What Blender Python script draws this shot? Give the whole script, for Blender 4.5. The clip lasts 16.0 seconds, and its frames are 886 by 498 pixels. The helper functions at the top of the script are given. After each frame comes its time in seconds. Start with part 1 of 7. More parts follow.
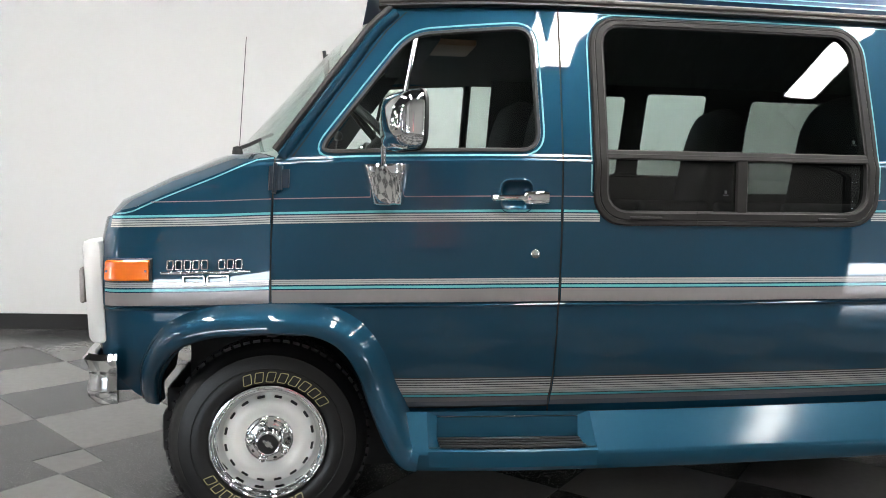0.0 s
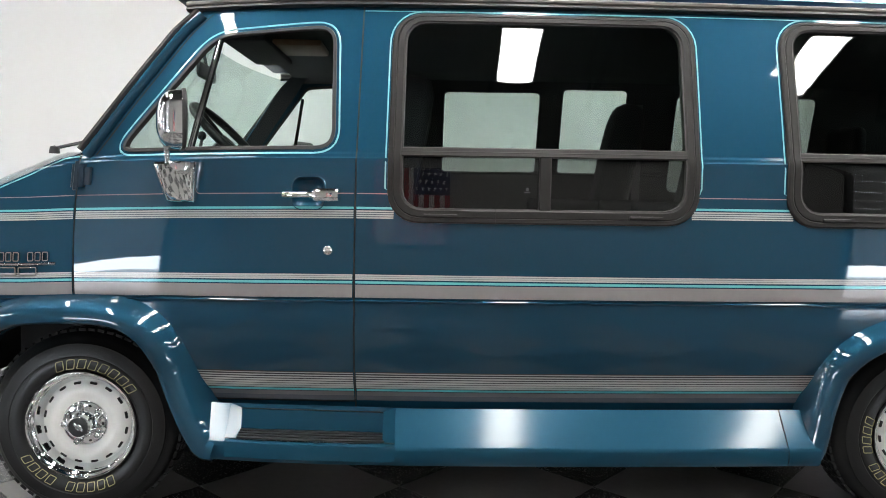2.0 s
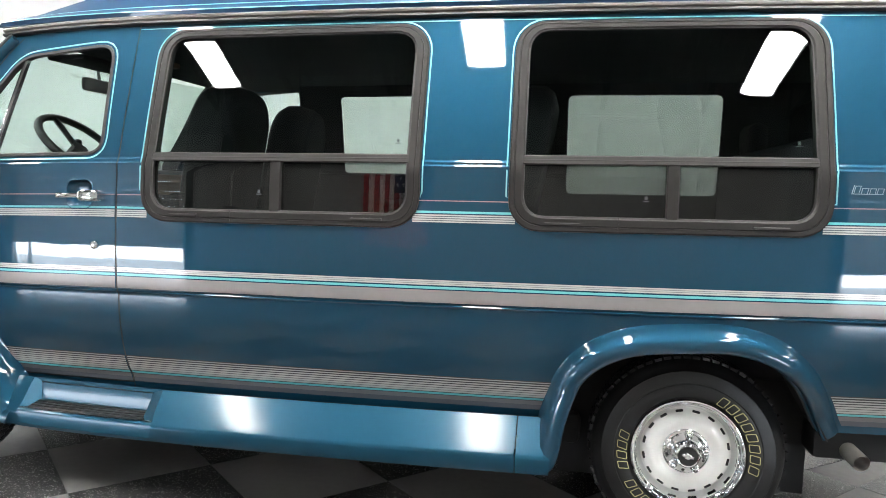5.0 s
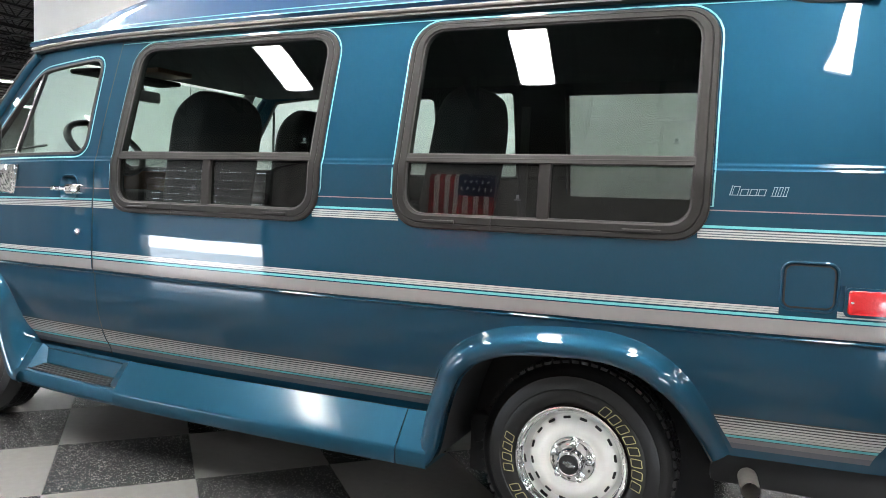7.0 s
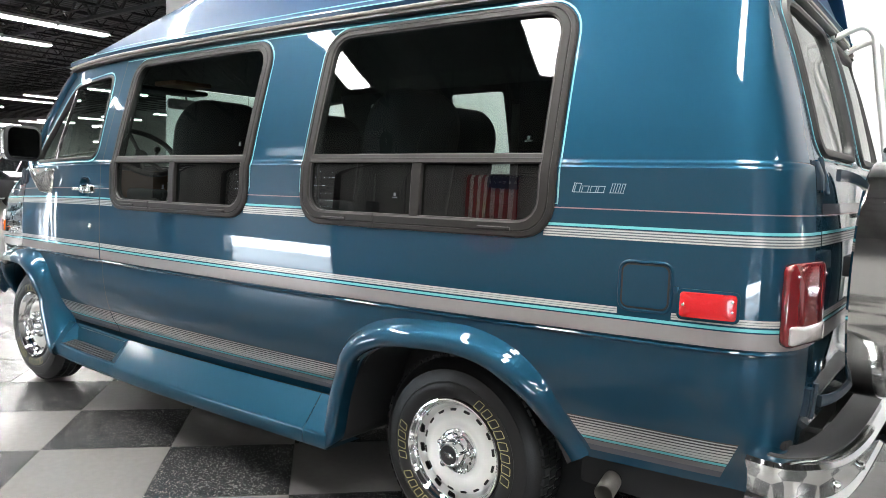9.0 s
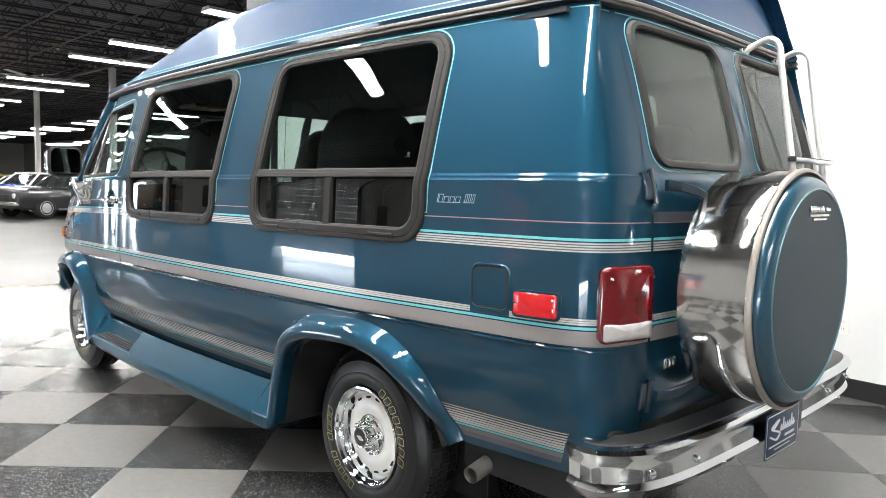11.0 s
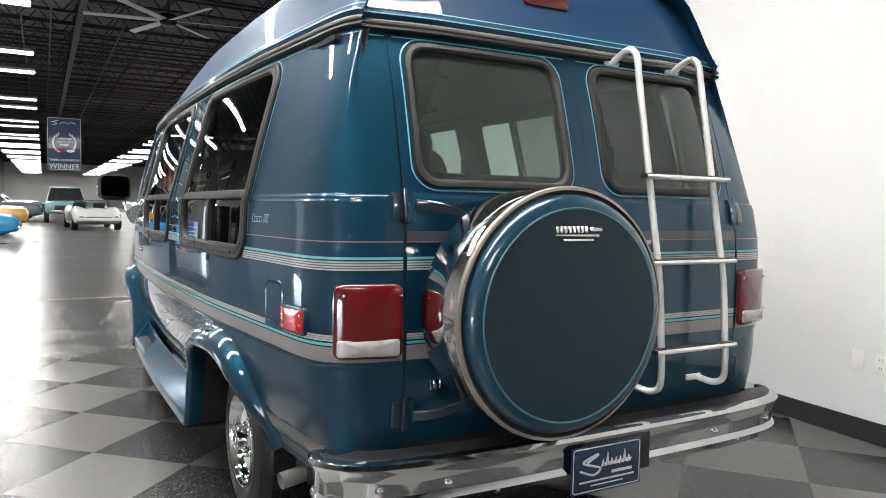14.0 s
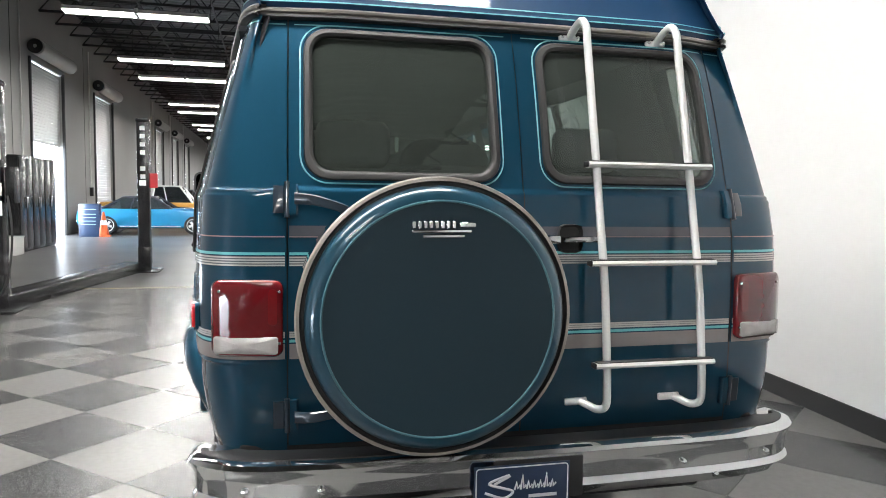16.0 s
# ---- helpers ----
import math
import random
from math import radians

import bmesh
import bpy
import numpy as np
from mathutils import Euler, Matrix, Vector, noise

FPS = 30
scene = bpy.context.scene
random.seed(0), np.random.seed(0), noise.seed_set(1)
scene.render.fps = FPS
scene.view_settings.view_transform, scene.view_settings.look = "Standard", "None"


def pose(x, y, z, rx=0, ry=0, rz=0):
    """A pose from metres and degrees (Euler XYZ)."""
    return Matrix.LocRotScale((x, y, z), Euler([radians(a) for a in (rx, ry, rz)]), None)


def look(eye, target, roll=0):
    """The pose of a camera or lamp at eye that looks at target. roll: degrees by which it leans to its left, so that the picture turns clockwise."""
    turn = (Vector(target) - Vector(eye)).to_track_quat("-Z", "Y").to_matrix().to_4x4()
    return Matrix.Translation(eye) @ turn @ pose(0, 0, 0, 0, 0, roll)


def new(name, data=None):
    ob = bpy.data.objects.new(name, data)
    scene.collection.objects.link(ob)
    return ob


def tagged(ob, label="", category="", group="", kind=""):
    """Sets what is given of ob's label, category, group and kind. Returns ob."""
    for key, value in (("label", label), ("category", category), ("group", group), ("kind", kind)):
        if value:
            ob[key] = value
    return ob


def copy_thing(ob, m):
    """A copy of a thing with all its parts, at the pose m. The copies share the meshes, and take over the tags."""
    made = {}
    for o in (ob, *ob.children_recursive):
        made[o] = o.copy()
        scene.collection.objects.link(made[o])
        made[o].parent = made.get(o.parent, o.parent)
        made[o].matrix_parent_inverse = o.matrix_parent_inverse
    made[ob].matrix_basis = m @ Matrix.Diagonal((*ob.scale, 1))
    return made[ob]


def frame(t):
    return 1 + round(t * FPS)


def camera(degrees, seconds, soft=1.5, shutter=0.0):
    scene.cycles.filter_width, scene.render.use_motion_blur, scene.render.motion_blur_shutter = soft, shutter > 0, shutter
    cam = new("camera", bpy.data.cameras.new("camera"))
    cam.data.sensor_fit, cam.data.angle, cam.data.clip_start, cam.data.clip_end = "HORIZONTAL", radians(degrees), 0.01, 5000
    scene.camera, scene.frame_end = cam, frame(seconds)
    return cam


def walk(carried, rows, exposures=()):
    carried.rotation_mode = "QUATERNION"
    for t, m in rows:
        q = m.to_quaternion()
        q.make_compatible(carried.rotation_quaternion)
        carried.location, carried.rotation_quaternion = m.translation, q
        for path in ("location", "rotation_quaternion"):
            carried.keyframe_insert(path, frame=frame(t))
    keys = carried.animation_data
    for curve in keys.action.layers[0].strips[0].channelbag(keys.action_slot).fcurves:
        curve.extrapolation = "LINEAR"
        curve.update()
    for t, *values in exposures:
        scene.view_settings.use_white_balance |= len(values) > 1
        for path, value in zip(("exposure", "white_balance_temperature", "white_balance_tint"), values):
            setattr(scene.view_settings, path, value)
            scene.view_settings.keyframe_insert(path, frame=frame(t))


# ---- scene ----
cam = camera(63.3, 16.0, soft=0.9)
PATH = [
    (0, (0.22, -2.393, 1.205), (0.527, -0.422, 1.06), 1.4),
    (0.5, (0.459, -2.438, 1.218), (0.693, -0.457, 1.075), 1.5),
    (1, (0.72, -2.472, 1.222), (0.893, -0.485, 1.072), 1.6),
    (1.5, (0.994, -2.488, 1.223), (1.112, -0.497, 1.07), 1.5),
    (2, (1.231, -2.508, 1.223), (1.294, -0.515, 1.07), 1.5),
    (2.5, (1.491, -2.511, 1.228), (1.495, -0.517, 1.073), 1.5),
    (3, (1.718, -2.512, 1.232), (1.668, -0.519, 1.08), 1.4),
    (3.5, (1.949, -2.508, 1.249), (1.837, -0.518, 1.087), 1.5),
    (4, (2.195, -2.514, 1.255), (2.017, -0.529, 1.09), 1.5),
    (4.5, (2.475, -2.519, 1.269), (2.215, -0.543, 1.103), 1.5),
    (7, (3.743, -2.282, 1.274), (2.923, -0.465, 1.11), 2.4),
    (7.5, (3.979, -2.185, 1.285), (3.058, -0.418, 1.113), 2.2),
    (8, (4.203, -2.07, 1.312), (3.152, -0.379, 1.125), 1.9),
    (8.5, (4.41, -1.985, 1.31), (3.262, -0.358, 1.119), 2.0),
    (9, (4.615, -1.893, 1.312), (3.42, -0.3, 1.125), 2.0),
    (11.5, (5.527, -1.529, 1.355), (4.035, -0.207, 1.189), 1.5),
    (12, (5.69, -1.415, 1.357), (4.134, -0.167, 1.2), 1.6),
    (12.5, (5.859, -1.228, 1.359), (4.262, -0.036, 1.197), 1.6),
    (13, (5.995, -1.025, 1.368), (4.367, 0.126, 1.212), 1.4),
    (13.5, (6.126, -0.807, 1.371), (4.435, 0.251, 1.233), 1.3),
    (14, (6.214, -0.602, 1.376), (4.47, 0.37, 1.247), 1.2),
    (14.5, (6.29, -0.385, 1.375), (4.478, 0.452, 1.246), 1.3),
    (15, (6.344, -0.173, 1.386), (4.469, 0.513, 1.258), 1.3),
    (15.5, (6.385, 0.063, 1.389), (4.473, 0.632, 1.257), 1.2),
    (16, (6.403, 0.307, 1.385), (4.466, 0.779, 1.233), 0.8),
]
walk(cam, [(t, look(eye, target, roll)) for t, eye, target, roll in PATH],
     exposures=[(0, -0.05), (1, -0.08), (2, 0.01), (2.5, 0.20), (3.5, 0.54), (4.5, 0.55), (7, 0.54), (9, 0.50), (11.5, 0.47), (12.5, 0.20), (13.5, -0.04), (15, 0.0), (16, 0.08)])

# ---------------------------------------------------------------- light
world = bpy.data.worlds.new("world")
scene.world = world
world.use_nodes = True
wn = world.node_tree.nodes
sky = wn.new("ShaderNodeTexSky")
sky.sky_type = "NISHITA"
sky.sun_disc = False
sky.sun_elevation, sky.sun_rotation = radians(45), radians(200)
world.node_tree.links.new(sky.outputs[0], wn["Background"].inputs[0])
wn["Background"].inputs[1].default_value = 0.1
scene.view_settings.exposure = 0.0

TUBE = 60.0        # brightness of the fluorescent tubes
SKYDOOR = 27.0     # brightness of the daylight behind the open door


# ---------------------------------------------------------------- materials
def nodes_of(m):
    m.use_nodes = True
    return m.node_tree.nodes, m.node_tree.links


def mat(name, color, rough=0.5, metal=0.0, var=0.0, scale=8.0, fine=0.0, bump=0.0, bscale=60.0, coat=0.0, coat_rough=0.03,
        rough_var=0.0, spec=0.5, island=0.0, coords="Object"):
    """A surface with colour varying at two scales, gloss wear and fine relief, at real-world size."""
    m = bpy.data.materials.new(name)
    n, l = nodes_of(m)
    b = n["Principled BSDF"]
    b.inputs["Roughness"].default_value = rough
    b.inputs["Metallic"].default_value = metal
    b.inputs["Specular IOR Level"].default_value = spec
    b.inputs["Coat Weight"].default_value = coat
    b.inputs["Coat Roughness"].default_value = coat_rough
    b.inputs["Base Color"].default_value = (*color, 1)
    co = n.new("ShaderNodeTexCoord") if coords == "Object" else n.new("ShaderNodeNewGeometry")
    if var or fine or rough_var:
        big, small = n.new("ShaderNodeTexNoise"), n.new("ShaderNodeTexNoise")
        big.inputs["Scale"].default_value, big.inputs["Detail"].default_value = scale, 5
        small.inputs["Scale"].default_value, small.inputs["Detail"].default_value = scale * 22, 3
        for t in (big, small):
            l.new(co.outputs[coords], t.inputs["Vector"])
        add = n.new("ShaderNodeMath")
        add.operation = "MULTIPLY_ADD"
        l.new(small.outputs["Fac"], add.inputs[0])
        add.inputs[1].default_value = fine
        mul = n.new("ShaderNodeMath")
        mul.operation = "MULTIPLY_ADD"
        l.new(big.outputs["Fac"], mul.inputs[0])
        mul.inputs[1].default_value = var
        mul.inputs[2].default_value = 1 - 0.5 * (var + fine)
        l.new(mul.outputs[0], add.inputs[2])
        last = add.outputs[0]
        if island:
            oi = n.new("ShaderNodeObjectInfo")
            k = n.new("ShaderNodeMath")
            k.operation = "MULTIPLY_ADD"
            l.new(oi.outputs["Random"], k.inputs[0])
            k.inputs[1].default_value = island
            l.new(last, k.inputs[2])
            last = k.outputs[0]
        mix = n.new("ShaderNodeVectorMath")
        mix.operation = "SCALE"
        mix.inputs[0].default_value = color
        l.new(last, mix.inputs["Scale"])
        l.new(mix.outputs[0], b.inputs["Base Color"])
        if rough_var:
            rr = n.new("ShaderNodeMath")
            rr.operation = "MULTIPLY_ADD"
            l.new(big.outputs["Fac"], rr.inputs[0])
            rr.inputs[1].default_value = rough_var
            rr.inputs[2].default_value = rough - 0.5 * rough_var
            l.new(rr.outputs[0], b.inputs["Roughness"])
    if bump:
        t, bp = n.new("ShaderNodeTexNoise"), n.new("ShaderNodeBump")
        t.inputs["Scale"].default_value, t.inputs["Detail"].default_value = bscale, 4
        l.new(co.outputs[coords], t.inputs["Vector"])
        l.new(t.outputs["Fac"], bp.inputs["Height"])
        bp.inputs["Strength"].default_value, bp.inputs["Distance"].default_value = bump, 0.004
        l.new(bp.outputs[0], b.inputs["Normal"])
    return m


def glow(name, color, strength):
    m = bpy.data.materials.new(name)
    n, l = nodes_of(m)
    n.remove(n["Principled BSDF"])
    e = n.new("ShaderNodeEmission")
    e.inputs[0].default_value, e.inputs[1].default_value = (*color, 1), strength
    l.new(e.outputs[0], n["Material Output"].inputs[0])
    return m


def glass(name, tint, gloss_rough=0.0, base=0.055, haze=0.0, haze_color=(0.3, 0.33, 0.31)):
    """Thin tinted pane: lets light through by its tint and mirrors more at a slant."""
    m = bpy.data.materials.new(name)
    n, l = nodes_of(m)
    n.remove(n["Principled BSDF"])
    lw, pw, k, tr, gl, mx = (n.new("ShaderNode" + q) for q in ("LayerWeight", "Math", "Math", "BsdfTransparent", "BsdfGlossy", "MixShader"))
    lw.inputs["Blend"].default_value = 0.5
    pw.operation, k.operation = "POWER", "MULTIPLY_ADD"
    pw.inputs[1].default_value = 5.0
    l.new(lw.outputs["Facing"], pw.inputs[0])
    l.new(pw.outputs[0], k.inputs[0])
    k.inputs[1].default_value, k.inputs[2].default_value = 1 - base, base
    tr.inputs[0].default_value = (*tint, 1)
    gl.inputs["Color"].default_value = (1, 1, 1, 1)
    gl.inputs["Roughness"].default_value = gloss_rough
    l.new(k.outputs[0], mx.inputs[0])
    through_ = tr.outputs[0]
    # an even diffuse haze, painted in place of a pale reflection
    if haze:
        df, fm = n.new("ShaderNodeBsdfDiffuse"), n.new("ShaderNodeMixShader")
        df.inputs[0].default_value = (*haze_color, 1)
        fm.inputs[0].default_value = haze
        l.new(tr.outputs[0], fm.inputs[1])
        l.new(df.outputs[0], fm.inputs[2])
        through_ = fm.outputs[0]
    l.new(through_, mx.inputs[1])
    l.new(gl.outputs[0], mx.inputs[2])
    l.new(mx.outputs[0], n["Material Output"].inputs[0])
    return m


def speckled(name, color, chip, amount, rough):
    """Polished vinyl floor tile: mottled ground with small light chips and scuffed gloss."""
    m = mat(name, color, rough=rough, var=0.12, scale=1.3, fine=0.22, rough_var=0.03, island=0.10, coords="Position")
    n, l = nodes_of(m)
    b = n["Principled BSDF"]
    co = n.new("ShaderNodeNewGeometry")
    v = n.new("ShaderNodeTexVoronoi")
    v.inputs["Scale"].default_value = 165
    l.new(co.outputs["Position"], v.inputs["Vector"])
    sep = n.new("ShaderNodeSeparateColor")
    l.new(v.outputs["Color"], sep.inputs[0])
    lim = n.new("ShaderNodeMath")
    lim.operation = "MULTIPLY_ADD"
    l.new(sep.outputs[0], lim.inputs[0])
    lim.inputs[1].default_value = 0.62 * amount
    lim.inputs[2].default_value = -0.24 * amount
    lt = n.new("ShaderNodeMath")
    lt.operation = "LESS_THAN"
    l.new(v.outputs["Distance"], lt.inputs[0])
    l.new(lim.outputs[0], lt.inputs[1])
    mx = n.new("ShaderNodeMix")
    mx.data_type = "RGBA"
    old = b.inputs["Base Color"].links[0].from_socket
    l.new(lt.outputs[0], mx.inputs["Factor"])
    l.new(old, mx.inputs["A"])
    mx.inputs["B"].default_value = (*chip, 1)
    l.new(mx.outputs["Result"], b.inputs["Base Color"])
    b.inputs["Specular IOR Level"].default_value = 0.38
    b.inputs["Coat Weight"].default_value = 0.08
    b.inputs["Coat Roughness"].default_value = 0.2
    return m


M = {}
M["paint"] = mat("teal_blue_metallic_paint", (0.0062, 0.0465, 0.083), rough=0.47, metal=0.60, var=0.08, scale=1.5, fine=0.04, coat=1.0, coat_rough=0.03, spec=0.08)
M["paint"].node_tree.nodes["Principled BSDF"].inputs["Coat IOR"].default_value = 1.52


def wavy_coat(m, scale, depth):
    """Pressed panels are never quite flat: a slow wave in the clear coat."""
    n, l = nodes_of(m)
    co, t, bp = n.new("ShaderNodeTexCoord"), n.new("ShaderNodeTexNoise"), n.new("ShaderNodeBump")
    t.inputs["Scale"].default_value, t.inputs["Detail"].default_value = scale, 2
    bp.inputs["Distance"].default_value = depth
    l.new(co.outputs["Object"], t.inputs["Vector"])
    l.new(t.outputs["Fac"], bp.inputs["Height"])
    l.new(bp.outputs["Normal"], n["Principled BSDF"].inputs["Coat Normal"])


wavy_coat(M["paint"], 3.0, 0.0006)
M["moulded"] = mat("teal_fibreglass_moulding", (0.0048, 0.046, 0.080), rough=0.36, metal=0.34, var=0.12, scale=2.5, fine=0.05, coat=0.42, coat_rough=0.12, spec=0.1, bump=0.04, bscale=6)
M["roof_paint"] = mat("roof_paint", (0.006, 0.034, 0.085), rough=0.5, metal=0.0, spec=0.2, var=0.12, scale=2.0, fine=0.06, bump=0.015, bscale=5, coat=0.35, coat_rough=0.04)
M["hinge"] = mat("dark_blue_black_enamel", (0.004, 0.014, 0.026), rough=0.3, var=0.15, scale=12, coat=0.8)
M["band_edge"] = mat("worn_tan_steel_edge", (0.32, 0.29, 0.26), rough=0.42, metal=0.45, var=0.25, scale=8, fine=0.1)
M["tan"] = mat("worn_tan_edging", (0.36, 0.31, 0.20), rough=0.6, var=0.6, scale=7, fine=0.2)
M["eave"] = mat("bronze_grey_rail", (0.24, 0.225, 0.21), rough=0.36, metal=0.5, var=0.15, scale=5, fine=0.08)
M["piping"] = mat("dull_teal_piping", (0.06, 0.155, 0.185), rough=0.45, var=0.1, scale=20)
M["chrome"] = mat("chrome", (0.78, 0.79, 0.80), rough=0.07, metal=1.0, rough_var=0.08, scale=6)
M["steel"] = mat("polished_steel_band", (0.62, 0.62, 0.61), rough=0.09, metal=1.0, var=0.08, scale=5, rough_var=0.06)
M["alu"] = mat("brushed_aluminium_tube", (0.88, 0.88, 0.86), rough=0.36, metal=0.5, var=0.10, scale=10, bump=0.05, bscale=180)
M["eave_bright"] = mat("satin_bright_metal_bar", (0.62, 0.62, 0.62), rough=0.30, metal=0.6, var=0.15, scale=9, fine=0.05)
M["frame"] = mat("bronze_grey_window_frame", (0.019, 0.0175, 0.017), rough=0.5, metal=0.0, spec=0.22, var=0.18, scale=6, fine=0.1, bump=0.03, bscale=200)
M["black_plastic"] = mat("black_plastic", (0.012, 0.012, 0.013), rough=0.45, var=0.2, scale=9, fine=0.1, bump=0.08, bscale=240)
M["rubber"] = mat("black_rubber_seal", (0.018, 0.017, 0.017), rough=0.55, var=0.2, scale=14, fine=0.15)
M["tyre"] = mat("tyre_rubber", (0.0055, 0.0055, 0.006), rough=0.42, var=0.25, scale=7, fine=0.2, bump=0.12, bscale=150)
M["tyre_line"] = mat("tyre_letter_outline", (0.46, 0.41, 0.20), rough=0.6, var=0.2, scale=40)
M["enamel"] = mat("white_wheel_enamel", (0.78, 0.77, 0.74), rough=0.30, var=0.06, scale=9, coat=0.4)
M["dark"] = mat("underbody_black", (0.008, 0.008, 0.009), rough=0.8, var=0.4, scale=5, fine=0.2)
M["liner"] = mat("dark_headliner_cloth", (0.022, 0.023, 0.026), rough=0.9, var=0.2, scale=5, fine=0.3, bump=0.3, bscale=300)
M["seat"] = mat("charcoal_seat_cloth", (0.014, 0.015, 0.019), rough=0.92, var=0.25, scale=5, fine=0.35, bump=0.4, bscale=260)
M["wood"] = mat("dash_wood_grain", (0.16, 0.075, 0.035), rough=0.45, var=0.5, scale=6, fine=0.2)
M["cyan"] = mat("cyan_vinyl_pinstripe", (0.11, 0.47, 0.52), rough=0.35, var=0.06, scale=4, coat=0.8)
M["pale_cyan"] = mat("pale_cyan_pinstripe", (0.15, 0.42, 0.48), rough=0.35, var=0.06, scale=4, coat=0.8)
M["grey_vinyl"] = mat("silver_grey_vinyl_stripe", (0.44, 0.43, 0.42), rough=0.38, metal=0.2, var=0.12, scale=3, coat=0.8)
M["grey_back"] = mat("dull_grey_vinyl_backing", (0.085, 0.095, 0.105), rough=0.40, metal=0.1, var=0.2, scale=3, fine=0.08, coat=0.8)
M["taupe"] = mat("taupe_vinyl_stripe", (0.23, 0.208, 0.207), rough=0.40, metal=0.15, var=0.35, scale=2.2, fine=0.12, coat=0.8)
M["dim_taupe"] = mat("dark_taupe_vinyl_stripe", (0.060, 0.065, 0.080), rough=0.40, metal=0.15, var=0.4, scale=2.5, fine=0.12, coat=0.8)
M["taupe_sill"] = mat("brown_taupe_sill_stripe", (0.125, 0.118, 0.122), rough=0.40, metal=0.15, var=0.4, scale=2.5, fine=0.12, coat=0.8)
M["pink"] = mat("faded_rose_pinstripe", (0.22, 0.15, 0.16), rough=0.45, var=0.2, scale=5, coat=0.6)
M["smoke"] = glass("smoked_side_glass", (0.60, 0.68, 0.65), base=0.042)
M["dark_smoke"] = glass("dark_smoked_vent_glass", (0.26, 0.29, 0.275), base=0.045)
M["clear"] = glass("clear_glass", (0.86, 0.93, 0.91))
M["screen_glass"] = glass("green_tinted_windscreen_glass", (0.66, 0.78, 0.73))
# the grey mixed into this pane imitates a reflection of the hall
M["rear_glass"] = glass("lightly_tinted_rear_glass", (0.55, 0.64, 0.60), base=0.06, haze=0.13, haze_color=(0.22, 0.26, 0.23))
M["amber"] = mat("amber_lens", (0.85, 0.17, 0.01), rough=0.18, var=0.15, scale=30, bump=0.15, bscale=160, coat=0.8)
M["red_lens"] = mat("red_lens", (0.50, 0.008, 0.012), rough=0.16, var=0.2, scale=30, bump=0.12, bscale=180, coat=0.9)
M["dark_red"] = mat("dark_red_tail_lens", (0.12, 0.005, 0.008), rough=0.12, var=0.25, scale=18, coat=1.0, coat_rough=0.02)
M["deep_red"] = mat("inner_red_lens", (0.16, 0.005, 0.008), rough=0.12, var=0.25, scale=25, bump=0.04, bscale=200, coat=1.0, coat_rough=0.02)
M["white_lens"] = mat("clear_ribbed_lens", (0.42, 0.39, 0.38), rough=0.15, var=0.7, scale=24, bump=0.2, bscale=120, coat=1.0)
M["cover"] = mat("dark_blue_vinyl_spare_cover", (0.008, 0.029, 0.043), rough=0.50, var=0.10, scale=2, fine=0.1, bump=0.12, bscale=420)
M["cover_rim"] = mat("glossy_blue_cover_edge", (0.009, 0.055, 0.090), rough=0.3, metal=0.25, var=0.1, scale=3, coat=1.0, coat_rough=0.03)
M["plate"] = mat("navy_plate", (0.012, 0.030, 0.075), rough=0.35, var=0.1, scale=6, coat=0.4)
M["emblem"] = mat("pale_emblem_ink", (0.20, 0.29, 0.34), rough=0.45, var=0.08, scale=20)
M["white_paint"] = mat("white_lettering", (0.78, 0.79, 0.80), rough=0.45, var=0.08, scale=20)
M["pipe"] = mat("exhaust_pipe_steel", (0.45, 0.43, 0.40), rough=0.36, metal=0.8, var=0.4, scale=12, fine=0.2)
M["wall"] = mat("white_painted_drywall", (0.68, 0.68, 0.674), rough=0.62, var=0.03, scale=0.8, fine=0.02, bump=0.05, bscale=90)
M["base"] = mat("black_vinyl_baseboard", (0.015, 0.014, 0.014), rough=0.45, var=0.2, scale=3, fine=0.1)
M["outlet"] = mat("white_plastic_plate", (0.75, 0.74, 0.71), rough=0.35, var=0.04, scale=20)
M["tile_grey"] = speckled("grey_floor_tile", (0.128, 0.1255, 0.1215), (0.136, 0.133, 0.128), 0.5, 0.26)
M["tile_black"] = speckled("black_floor_tile", (0.030, 0.030, 0.031), (0.26, 0.255, 0.25), 1.15, 0.26)
M["floor_far"] = mat("polished_grey_concrete", (0.078, 0.077, 0.075), rough=0.30, spec=0.30, var=0.35, scale=0.45, fine=0.15, rough_var=0.15, coat=0.05, coat_rough=0.25)
M["concrete"] = mat("grey_painted_concrete_wall", (0.27, 0.268, 0.262), rough=0.75, var=0.22, scale=0.6, fine=0.12, bump=0.15, bscale=30)
M["ceiling"] = mat("dark_corrugated_roof_deck", (0.095, 0.095, 0.097), rough=0.7, var=0.3, scale=0.5, fine=0.2)
M["joist"] = mat("dark_steel_joist", (0.018, 0.018, 0.019), rough=0.6, var=0.3, scale=2, fine=0.2)
M["slat"] = mat("galvanised_shutter_slat", (0.46, 0.46, 0.45), rough=0.42, metal=0.3, var=0.25, scale=1.5, fine=0.15)
M["column"] = mat("light_grey_painted_column", (0.55, 0.55, 0.54), rough=0.5, var=0.15, scale=2, fine=0.1)
M["lift"] = mat("black_lift_paint", (0.008, 0.008, 0.009), rough=0.26, var=0.2, scale=4, fine=0.1)
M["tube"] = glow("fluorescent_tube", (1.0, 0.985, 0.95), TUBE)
M["fixture"] = mat("white_fixture_pan", (0.75, 0.75, 0.74), rough=0.4, var=0.05, scale=5)
M["daylight"] = glow("daylight_outside", (0.80, 0.90, 1.0), SKYDOOR)
M["flag_red"] = mat("flag_red_cloth", (0.42, 0.025, 0.035), rough=0.85, var=0.15, scale=3, fine=0.2)
